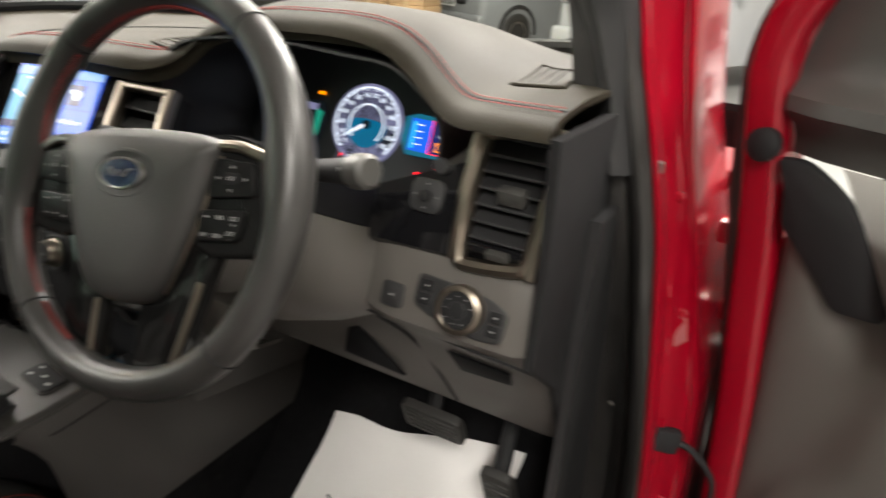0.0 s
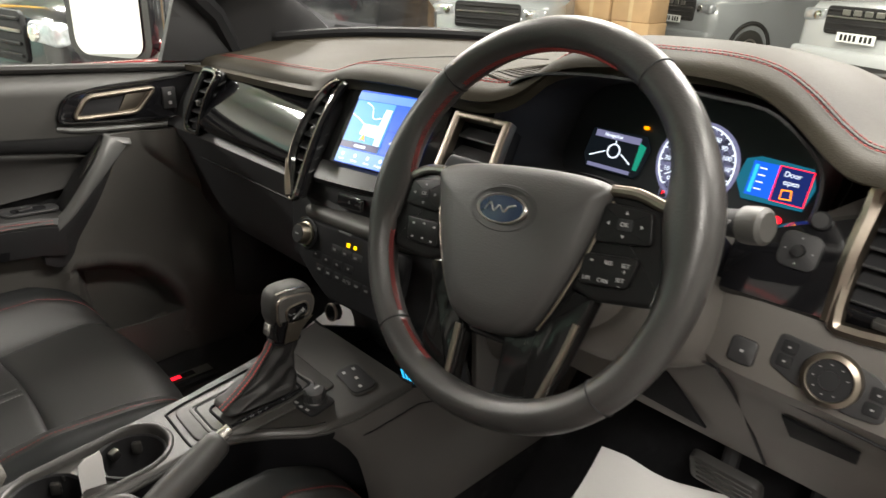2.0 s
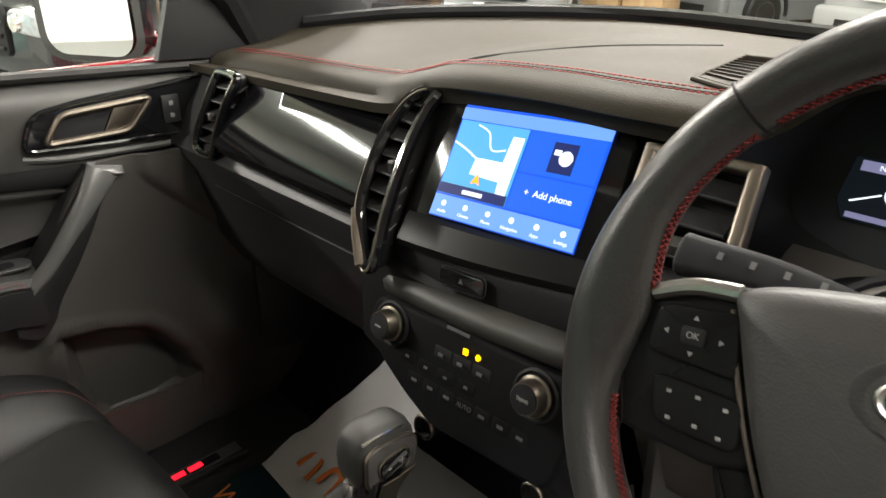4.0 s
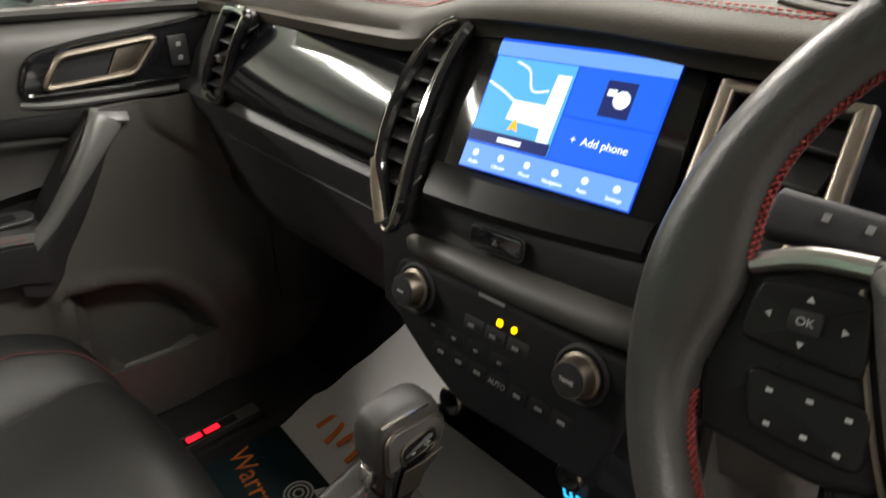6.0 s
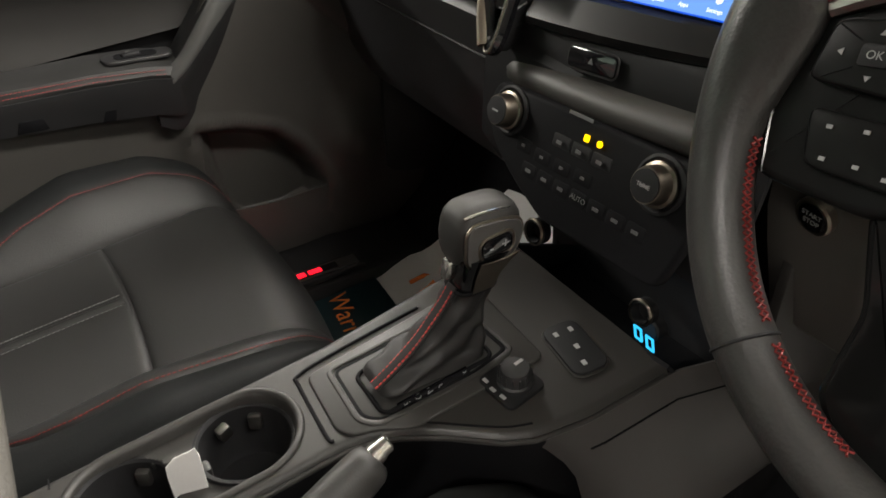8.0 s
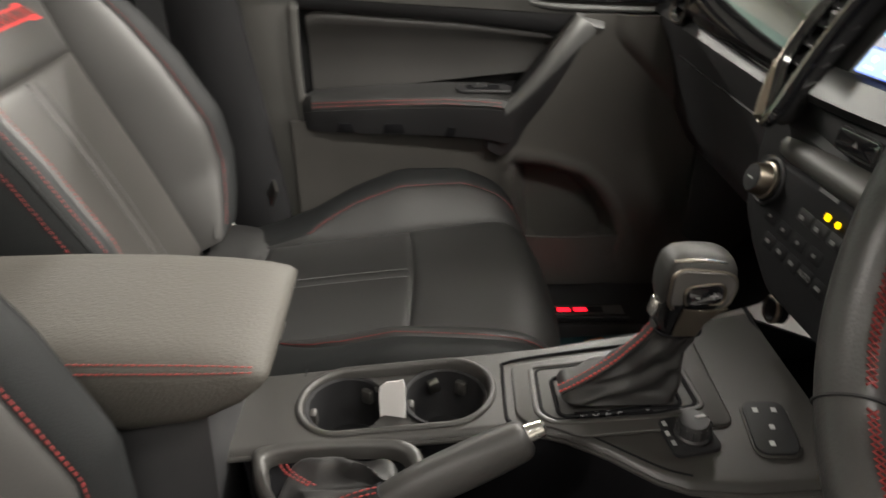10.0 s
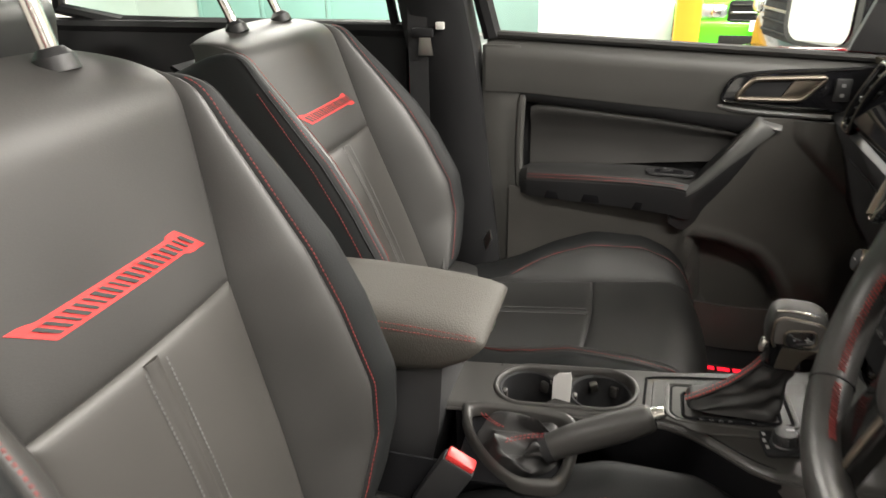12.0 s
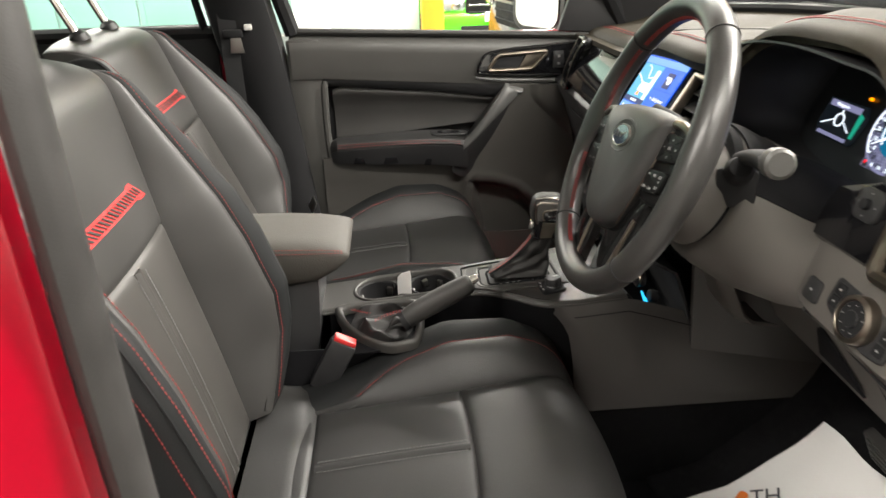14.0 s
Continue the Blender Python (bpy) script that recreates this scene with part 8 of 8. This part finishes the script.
# pedals
for nm, px, w, h, py, pz, lb in (("brake_pedal", 0.495, 0.10, 0.062, 1.0, 0.925, "wide ribbed rubber brake pedal"), ("accelerator_pedal", 0.615, 0.05, 0.11, 0.99, 0.86, "tall black accelerator pedal")):
    pe = thing(nm, lb, "pedal", loc=(px, py, pz))
    PM = panel_frame((px, py, pz), -25)
    pad_ = part("pedal_pad", plate(rrect(w, h, 0.012, 4), 0.014, 0.004, PM), RUBBER, pe)
    for i in range(4):
        part("rib", plate(rrect(w * 0.8, h * 0.09, 0.002, 2, 0, h * (-0.3 + 0.2 * i)), 0.003, 0.001, PM @ Matrix.Translation((0, 0, 0.013))), RUBBER, pad_)
    part("pedal_arm", tube([PM @ Vector((0, h * 0.3, -0.002)), (px - 0.02, py + 0.08, pz + 0.12), (px - 0.02, py + 0.10, pz + 0.2)], 0.012, 8), MATT, pe)

# ---- driver's side: jamb, seals and the open door ----
def rail(name, pts, r, mat, parent, n=10, fl=1.0, label=""):
    return part(name, tube(curve(pts, 6), r, n, flat=fl), mat, parent, label)


def scaled_from_eye(k):
    """Scales about the camera's starting eye, so the opening view of the part stays the same."""
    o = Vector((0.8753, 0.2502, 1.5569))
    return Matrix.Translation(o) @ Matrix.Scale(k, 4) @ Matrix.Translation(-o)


JAMBSET, DOORSET = scaled_from_eye(1.30), scaled_from_eye(1.50)
# shut line of the driver's opening (height, x, y) and the trim face inboard of it
SHUT = [(0.64, 0.822, 0.905), (0.90, 0.814, 0.912), (1.086, 0.795, 0.930), (1.28, 0.762, 0.958), (1.37, 0.739, 0.968), (1.48, 0.707, 0.970), (1.56, 0.690, 0.962), (1.64, 0.666, 0.900)]
FACE = [(0.64, 0.750, 1.045), (0.90, 0.745, 1.040), (1.035, 0.737, 1.027), (1.28, 0.706, 0.975), (1.415, 0.684, 0.948), (1.48, 0.672, 0.948), (1.56, 0.652, 0.944), (1.64, 0.630, 0.890)]
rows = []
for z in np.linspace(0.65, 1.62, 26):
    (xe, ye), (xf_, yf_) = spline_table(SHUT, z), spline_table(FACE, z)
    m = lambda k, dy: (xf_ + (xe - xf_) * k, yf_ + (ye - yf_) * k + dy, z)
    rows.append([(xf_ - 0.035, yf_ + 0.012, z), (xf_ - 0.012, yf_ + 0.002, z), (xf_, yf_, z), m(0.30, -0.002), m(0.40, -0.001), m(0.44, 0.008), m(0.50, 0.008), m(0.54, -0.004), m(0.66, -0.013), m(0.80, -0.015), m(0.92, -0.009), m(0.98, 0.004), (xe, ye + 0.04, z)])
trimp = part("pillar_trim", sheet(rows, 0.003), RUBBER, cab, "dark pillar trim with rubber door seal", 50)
for z in (1.412, 1.037, 0.86):
    xf_, yf_ = spline_table(FACE, z)
    part("trim_clip", box(0.016, 0.006, 0.004, 0.001, 1, Matrix.Translation((xf_ + 0.004, yf_ - 0.004, z)) @ pose(0, 0, 0, 0, 12, 0)), KNEE, trimp, "small clip in the trim")
rail("door_seal", [(0.780, 0.17, 0.68), (0.783, 0.155, 0.85), (0.785, 0.148, 1.10), (0.785, 0.145, 1.34), (0.765, 0.135, 1.60), (0.68, 0.10, 1.86)], 0.017, RUBBER, cab, 12, 0.8, "black rubber door seal")
OUTER = [(0.62, 0.860), (0.90, 0.848), (1.02, 0.843), (1.10, 0.836), (1.21, 0.808), (1.28, 0.792), (1.38, 0.764), (1.47, 0.748), (1.56, 0.735), (1.66, 0.712)]


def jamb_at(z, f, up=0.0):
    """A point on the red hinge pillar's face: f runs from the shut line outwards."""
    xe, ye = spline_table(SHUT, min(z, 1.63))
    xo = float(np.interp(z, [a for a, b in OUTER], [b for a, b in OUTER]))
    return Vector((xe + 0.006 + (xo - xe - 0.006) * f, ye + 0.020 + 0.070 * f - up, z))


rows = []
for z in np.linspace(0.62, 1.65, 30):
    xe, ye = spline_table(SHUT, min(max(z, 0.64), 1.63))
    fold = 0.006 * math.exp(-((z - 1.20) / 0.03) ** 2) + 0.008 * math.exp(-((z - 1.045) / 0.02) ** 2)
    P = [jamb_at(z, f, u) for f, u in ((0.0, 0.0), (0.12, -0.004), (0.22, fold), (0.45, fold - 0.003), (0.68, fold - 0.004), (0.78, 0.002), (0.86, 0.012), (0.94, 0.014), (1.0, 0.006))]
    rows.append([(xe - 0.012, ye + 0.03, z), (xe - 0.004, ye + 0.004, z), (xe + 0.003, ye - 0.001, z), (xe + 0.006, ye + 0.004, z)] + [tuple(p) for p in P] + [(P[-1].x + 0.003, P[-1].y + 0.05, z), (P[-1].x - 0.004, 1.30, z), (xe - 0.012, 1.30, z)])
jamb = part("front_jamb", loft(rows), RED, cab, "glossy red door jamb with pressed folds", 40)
part("rating_label", sheet([[jamb_at(z, f, 0.0015) for f in (0.34, 0.5, 0.68)] for z in (1.165, 1.182, 1.198)], 0.0006), LABELTINT, jamb, "faded pink sticker")
part("jamb_plug", box(0.010, 0.006, 0.014, 0.002, 1, Matrix.Translation(jamb_at(1.368, -0.02, 0.010))), SATIN, jamb, "pale plug on the shut line")
for z in (1.27, 1.17):
    part("door_hinge", box(0.040, 0.05, 0.030, 0.006, 2, Matrix.Translation((jamb_at(z, 1.0).x + 0.030, 1.13, z))), RED, jamb)
    part("hinge_pin", lathe([(0.007, -0.025), (0.007, 0.025), (0.004, 0.029)], 12, Matrix.Translation((jamb_at(z, 1.0).x + 0.040, 1.10, z))), SATIN, jamb)
bp = jamb_at(1.055, 0.30, 0.004)
part("strap_bracket", box(0.034, 0.016, 0.030, 0.004, 2, Matrix.Translation(bp) @ pose(0, 0, 0, 0, 10, 30)), MATT, jamb)
part("check_strap", tube(curve([bp, bp + Vector((0.022, 0.010, -0.006)), bp + Vector((0.045, 0.012, -0.022)), bp + Vector((0.060, 0.014, -0.045)), bp + Vector((0.062, 0.015, -0.075)), bp + Vector((0.056, 0.016, -0.11))], 5), 0.0055, 8, flat=0.7), MATT, jamb, "black check strap")
for z, f in ((0.97, 0.42), (1.20, 0.55), (1.33, 0.45)):
    part("jamb_bolt", lathe([(0.007, 0), (0.007, 0.004), (0.004, 0.006)], 6, Matrix.Translation(jamb_at(z, f)) @ pose(0, 0, 0, 90, 0, 0)), RED, jamb)
# rear jamb of the driver's opening
rows = []
for z, y, x in ((0.60, 0.075, 0.81), (0.85, 0.065, 0.812), (1.10, 0.060, 0.814), (1.34, 0.058, 0.814), (1.60, 0.045, 0.79), (1.86, 0.01, 0.70)):
    rows.append([(x - 0.035, y + 0.065, z), (x - 0.015, y + 0.065, z), (x - 0.005, y + 0.045, z), (x + 0.03, y + 0.03, z), (x + 0.05, y, z), (x + 0.055, y - 0.2, z), (x - 0.04, y - 0.2, z)])
part("rear_jamb", loft(rows), RED, cab, "glossy red door jamb", 50)
part("side_skin", boxat(0.80, 0.83, -1.15, -0.10, 0.60, 1.34, 0.01), RED, cab)

# the open driver's door, hinged at the front jamb
dd = thing("driver_door", "wide open red driver door with grey and black lining", "car door", loc=(0.885, 0.93, 0.65))
# door scaled up about the starting eye to fit the camera's view
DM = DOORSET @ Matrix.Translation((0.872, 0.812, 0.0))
OPEN = 66.0
c_, s_ = math.cos(radians(OPEN)), math.sin(radians(OPEN))
# local: x out of the lining towards the cab, y along the door away from the hinge, z up
DD = DM @ Matrix(((-c_, s_, 0, 0), (-s_, -c_, 0, 0), (0, 0, 1, 0), (0, 0, 0, 1)))


def dbox(x0, x1, y0, y1, z0, z1, bev=0.01):
    return xf(boxat(x0, x1, y0, y1, z0, z1, bev), DD)


part("door_shell", dbox(-0.06, 0.0, 0.0, 0.70, 0.85, 1.385, 0.02), RED, dd, "red painted door shell")
DYZ = DD @ Matrix(((0, 0, 1, 0), (1, 0, 0, 0), (0, 1, 0, 0), (0, 0, 0, 1)))


def dplate(pts, x0, depth, bev=0.004):
    return plate(pts, depth, bev, DYZ @ Matrix.Translation((0, 0, x0)))


part("shut_face", xf(bar(curve([(0.018, 0.03, 1.62), (0.018, -0.012, 1.545), (0.018, -0.021, 1.506), (0.018, -0.016, 1.466), (0.018, -0.009, 1.43), (0.018, 0.000, 1.38), (0.018, 0.011, 1.30), (0.018, 0.018, 1.25), (0.018, 0.026, 1.17), (0.018, 0.04, 1.0), (0.018, 0.05, 0.87)], 4), 0.030, 0.04, (1, 0, 0), 0.008), DD), RED, dd, "red painted door edge")
rows = []
for z in np.linspace(0.87, 1.425, 24):
    y0 = np.interp(z, [0.64, 1.0, 1.18, 1.24, 1.31, 1.39, 1.43], [0.055, 0.048, 0.029, 0.026, 0.021, 0.015, 0.010])
    row = []
    for k in np.linspace(0, 1, 40) ** 1.6:
        y = y0 + (0.68 - y0) * k
        yc = np.interp(z, [0.9, 1.0, 1.19, 1.226, 1.267, 1.306, 1.35], [0.03, 0.035, 0.054, 0.077, 0.098, 0.109, 0.30])
        pod = smooth01((y - yc) / 0.02) * smooth01((1.34 - z) / 0.06)
        row.append((0.040 - 0.02 * math.exp(-(y - y0) / 0.008) + 0.016 * pod - 0.02 * smooth01((z - 1.33) / 0.04) * smooth01((y - 0.05) / 0.03), y, z))
    rows.append(row)
part("lower_lining", xf(sheet(rows, 0.02), DD), KNEE, dd, "grey lower lining with speaker pod")
leaf = [(0.014, 1.426), (0.019, 1.399), (0.034, 1.386), (0.050, 1.371), (0.068, 1.353), (0.100, 1.357), (0.097, 1.375), (0.083, 1.398), (0.070, 1.416), (0.055, 1.431), (0.038, 1.441), (0.024, 1.447), (0.004, 1.445)]
part("gloss_handle_panel", dplate([(p.x, p.y) for p in rpoly([(a, b, 0) for a, b in leaf], 0.006, 3)], 0.036, 0.008, 0.003), MATT, dd, "black leaf panel")
part("upper_lining", xf(sheet([[(0.044 + 0.02 * smooth01((y - 0.07) / 0.1) - 0.012 * (z - 1.40) / 0.05, y, z) for y in np.linspace(0.046 + (1.445 - z) * 0.8, 0.68, 16)] for z in np.linspace(1.352, 1.446, 8)], 0.02), DD), SATIN, dd, "satin grey upper lining")
sail = part("mirror_sail", xf(sheet([[(0.030 + 0.022 * math.exp(-((z - 1.481) / 0.012) ** 2) - 0.010 * math.exp(-(y - y0) / 0.012), y, z) for y in np.linspace(y0, 0.34 - 0.6 * max(0, z - 1.47), 14)] for z, y0 in [(zz, float(np.interp(zz, [1.444, 1.475, 1.51, 1.547, 1.60, 1.70], [0.004, 0.000, -0.006, 0.003, 0.03, 0.09]))) for zz in np.linspace(1.446, 1.70, 26)]], 0.02), DD), TRIM, dd, "dark grey mirror sail with curved ledge")
part("sail_button", xf(lathe([(0.012, 0), (0.012, 0.008), (0.007, 0.011)], 14, Matrix(((0, 0, 1, 0.040), (1, 0, 0, -0.006), (0, 1, 0, 1.451), (0, 0, 0, 1)))), DD), MATT, dd)
part("armrest", xf(box(0.06, 0.30, 0.07, 0.02, 3, Matrix.Translation((0.06, 0.42, 1.22))), DD), LEATHER, dd)
part("door_rubber", xf(tube(curve([(0.012, 0.03, 0.87), (0.012, 0.02, 1.0), (0.012, -0.004, 1.24), (0.012, -0.012, 1.30), (0.012, -0.027, 1.377), (0.012, -0.034, 1.41), (0.012, -0.041, 1.464), (0.012, -0.044, 1.505), (0.012, -0.034, 1.545), (0.012, 0.0, 1.60)], 5), 0.007, 8), DD), RUBBER, dd)
part("window_frame", xf(tube([(-0.02, 0.06, 1.40), (0.0, 0.09, 1.55), (0.03, 0.26, 1.70), (0.05, 0.42, 1.76), (0.05, 0.62, 1.76), (0.0, 0.68, 1.40)], 0.014, 8), DD), MATT, dd)

# ---- wing mirrors ----
wm = thing("wing_mirror", "passenger wing mirror in red housing with large glass", "wing mirror", loc=(-0.92, 1.02, 1.36))
WMM = Matrix.Translation((-1.025, 0.795, 1.425)) @ pose(0, 0, 0, 0, 0, 32)
rows = []
for y, sc in ((0.845, 0.96), (0.86, 1.0), (0.90, 0.97), (0.94, 0.80), (0.97, 0.45)):
    rows.append([tuple(WMM @ Vector((sc * x, y - 0.845, sc * z))) for x, z in rrect(0.235, 0.26, 0.05, 5)])
part("housing", loft(rows), CARBLACK, wm)
part("mirror_glass", plate(rrect(0.185, 0.225, 0.04, 5), 0.003, 0, WMM @ Matrix.Translation((0, -0.002, 0)) @ pose(0, 0, 0, 90, 0, 0)), MIRROR, wm, "bright mirror glass")
part("mirror_foot", tube([(-0.95, 0.90, 1.34), (-0.86, 0.92, 1.315), (-0.80, 0.93, 1.305)], 0.03, 10, flat=0.6), RED, wm)

# ---- cars and goods in the showroom ----
def car(name, label, m, body, length=4.6, width=1.85, height=1.75, bonnet=1.08, pickup=False, grille=True):
    """A car at the origin facing -y (its nose at y = 0), with bumper, grille, lamps, glass and wheels."""
    t = thing(name, label, "car", "parked cars")
    PZ = 0.80 if pickup else 0.60
    L, Wd, H = length, width / 2, height
    # lower body: cross sections along y
    rows = []
    for y, zt, w, z0 in ((0.0, bonnet - 0.28, 0.80, 0.42), (0.05, bonnet - 0.14, 0.90, 0.30), (0.18, bonnet - 0.06, 0.97, 0.26), (0.9, bonnet, 1.0, 0.26), (1.25, bonnet + 0.05, 1.0, 0.26), (2.4, bonnet + 0.06, 1.0, 0.26), (L - 0.3, bonnet + 0.05, 1.0, 0.28), (L, bonnet - 0.1, 0.92, 0.40)):
        w *= Wd
        rows.append([(-w, y, z0), (-w, y, (z0 + zt) / 2), (-w * 0.98, y, zt - 0.10), (-w * 0.86, y, zt), (0, y, zt + 0.03), (w * 0.86, y, zt), (w * 0.98, y, zt - 0.10), (w, y, (z0 + zt) / 2), (w, y, z0)])
    part("body", loft(rows), body, t, "", 40)
    rows = []
    back = 3.0 if pickup else L - 0.5
    for y, zt, w in ((1.15, bonnet + 0.04, 0.86), (1.55, H - 0.22, 0.76), (1.9, H - 0.02, 0.70), (2.6, H, 0.70), (back - 0.1, H - 0.06, 0.70), (back + 0.25, bonnet + 0.05, 0.82)):
        w *= Wd
        rows.append([(-w - 0.06, y, bonnet), (-w, y, zt - 0.02), (-w * 0.8, y, zt), (w * 0.8, y, zt), (w, y, zt - 0.02), (w + 0.06, y, bonnet)])
    part("cabin", loft(rows), body, t, "", 40)
    part("windscreen", plate([(-Wd * 0.78, 0), (Wd * 0.78, 0), (Wd * 0.66, 0.68), (-Wd * 0.66, 0.68)], 0.01, 0, Matrix(((1, 0, 0, 0), (0, 0.78, -0.62, 1.18), (0, 0.62, 0.78, bonnet + 0.06), (0, 0, 0, 1)))), DARKGLASS, t)
    for s in (-1, 1):
        part("side_window", plate([(1.45, bonnet + 0.10), (back - 0.1, bonnet + 0.10), (back - 0.25, H - 0.12), (1.85, H - 0.12)], 0.01, 0, Matrix(((0, 0, 1, s * (Wd * 0.80) - 0.005), (1, 0, 0, 0), (0, 1, 0, 0), (0, 0, 0, 1)))), DARKGLASS, t)
        lampb = part("headlamp", box(0.36, 0.14, 0.16, 0.05, 3, Matrix.Translation((s * Wd * 0.72, 0.06, bonnet - 0.22))), LAMPGLASS, t, "clear headlamp")
        part("lamp_bowl", lathe([(0.055, 0), (0.05, 0.02), (0.02, 0.03)], 16, Matrix.Translation((s * Wd * 0.66, -0.012, bonnet - 0.22)) @ pose(0, 0, 0, 90, 0, 0)), CHROME, lampb)
        part("fog_lamp", box(0.22, 0.06, 0.10, 0.03, 2, Matrix.Translation((s * Wd * 0.76, 0.03, 0.52))), MATT, t)
        part("mirror", box(0.20, 0.12, 0.15, 0.04, 2, Matrix.Translation((s * (Wd + 0.10), 1.45, bonnet + 0.12))), body, t)
        for wy in (0.85, L - 0.95):
            wh = part("wheel", lathe([(0.20, -0.11), (0.33, -0.11), (0.36, -0.08), (0.36, 0.08), (0.33, 0.11), (0.20, 0.11)], 28, Matrix.Translation((s * (Wd - 0.10), wy, 0.36)) @ pose(0, 0, 0, 0, 90, 0)), RUBBER, t)
            part("rim", lathe([(0.22, -0.10), (0.23, 0.10), (0.20, 0.112), (0.05, 0.10), (0.001, 0.10)], 24, Matrix.Translation((s * (Wd - 0.10), wy, 0.36)) @ pose(0, 0, 0, 0, 90 * s, 0)), SATIN, wh)
            part("arch", tube([(s * (Wd + 0.002), wy + 0.43 * math.cos(a), 0.38 + 0.43 * math.sin(a)) for a in np.linspace(-0.1, 3.24, 20)], 0.035, 8), MATT if pickup else body, t)
    if grille:
        g = part("grille", plate(rrect(Wd * 1.05, 0.34, 0.05, 4, 0, bonnet - 0.26), 0.03, 0.01, Matrix(((1, 0, 0, 0), (0, 0, -1, 0.005), (0, 1, 0, 0), (0, 0, 0, 1)))), MATT, t, "black grille")
        for i in range(4):
            part("grille_bar", box(Wd * 1.0, 0.02, 0.022, 0.005, 1, Matrix.Translation((0, -0.035, bonnet - 0.38 + 0.08 * i))), SATIN if i == 2 else MATT, g)
        if pickup:
            for i in range(4):
                part("grille_block", box(0.11, 0.02, 0.07, 0.01, 1, Matrix.Translation((-0.225 + 0.15 * i, -0.045, bonnet - 0.16))), SATIN, g)
    bp = part("bumper", box(width * 0.97, 0.22, 0.30, 0.07, 3, Matrix.Translation((0, 0.05, 0.50))), body, t)
    part("number_plate", box(0.52, 0.012, 0.112, 0.003, 1, Matrix.Translation((0, -0.075, PZ))), PLATE, bp, "white number plate")
    for i in range(7):
        part("plate_bar", box(0.036, 0.004, 0.072, 0, 1, Matrix.Translation((-0.19 + 0.06 * i + (0.03 if i > 3 else 0), -0.083, PZ))), MATT, bp)
    part("lower_grille", box(width * 0.6, 0.02, 0.12, 0.02, 2, Matrix.Translation((0, -0.07, 0.44))), MATT, bp)
    t.matrix_world = m
    return t


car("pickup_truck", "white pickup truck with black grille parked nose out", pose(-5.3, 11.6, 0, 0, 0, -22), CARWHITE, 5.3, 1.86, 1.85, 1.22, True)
car("pickup_truck", "silver pickup truck with bold black grille parked nose out", pose(-1.95, 10.0, 0.08, 0, 0, -20), CARSILVER, 5.3, 1.95, 1.85, 1.25, True)
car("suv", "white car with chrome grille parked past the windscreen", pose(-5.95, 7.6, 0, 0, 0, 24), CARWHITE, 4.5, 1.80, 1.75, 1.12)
car("hatchback", "silver car parked beyond the open door", pose(2.6, 9.5, 0, 0, 0, 0), CARSILVER, 4.4, 1.8, 1.5, 1.0)
car("black_car", "black car with bright headlamp parked beside the cab", pose(-5.1, 1.45, 0, 0, 0, 12), CARBLACK, 4.4, 1.8, 1.75, 1.20)
gc = car("green_car", "bright green and black car parked far off", pose(-7.6, 1.75, 0, 0, 0, 90), CARGREEN, 4.3, 1.85, 1.4, 0.95)
# yellow columns
for cx, cy, w in ((-7.4, 0.84, 0.13), (-6.05, 5.22, 0.09)):
    yc = thing("yellow_column", "yellow painted steel column bolted to the floor", "column", "yellow columns", loc=(cx, cy, 0))
    part("shaft", boxat(cx - w, cx + w, cy - w, cy + w, 0.0, 5.0, 0.02), YELLOW, yc)
    part("foot_plate", boxat(cx - w - 0.1, cx + w + 0.1, cy - w - 0.1, cy + w + 0.1, 0.0, 0.03, 0.005), YELLOW, yc)
# pale green roller panels on the wall behind
for i in range(6):
    p = thing("wall_panel", "pale green metal wall panel with pressed joints", "wall panel", "wall panels", loc=(FX0 + 0.03, -7 + 1.3 * i, 1.5))
    part("panel_sheet", boxat(FX0 + 0.005, FX0 + 0.04, -7.64 + 1.3 * i, -6.36 + 1.3 * i, 0.05, 3.6, 0.01), WALLTEAL, p)
    part("panel_rib", boxat(FX0 + 0.04, FX0 + 0.06, -7.62 + 1.3 * i, -7.54 + 1.3 * i, 0.05, 3.6, 0.005), WALLTEAL, p)
# white notice boards
for y0, y1, z0, z1 in ((-0.6, 0.75, 0.4, 2.4),):
    nb = thing("notice_board", "large white notice board with grey printed boxes", "notice board", loc=(-9.0, 0, 0.4))
    part("board", boxat(-9.04, -9.0, -1.0, 0.75, 0.0, 2.4, 0.01), PAPER, nb)
    part("printed_box", boxat(-9.0, -8.995, -0.50, -0.10, 0.30, 0.50), CARSILVER, nb)
    for i in range(4):
        part("printed_line", boxat(-9.0, -8.995, -0.80, -0.60, 0.40 + 0.07 * i, 0.43 + 0.07 * i), CARSILVER, nb)
# stacks of cardboard boxes
for sx, sy, n, m_ in ((-5.45, 9.6, 4, 2), (-6.2, 14.2, 5, 3), (-4.2, 14.6, 4, 3)):
    for i in range(m_):
        for k in range(n):
            bx = thing("cardboard_box", "brown taped cardboard box in a stack", "cardboard box", "stacked cardboard boxes", loc=(sx + 0.66 * i, sy, 0.42 * k))
            x, y, z = sx + 0.66 * i + random.uniform(-0.02, 0.02), sy + random.uniform(-0.04, 0.04), 0.42 * k
            part("carton", boxat(x - 0.31, x + 0.31, y - 0.25, y + 0.25, z, z + 0.415, 0.006), CARD, bx)
            part("tape", boxat(x - 0.03, x + 0.03, y - 0.2525, y + 0.2525, z + 0.002, z + 0.4175), TAPE, bx)
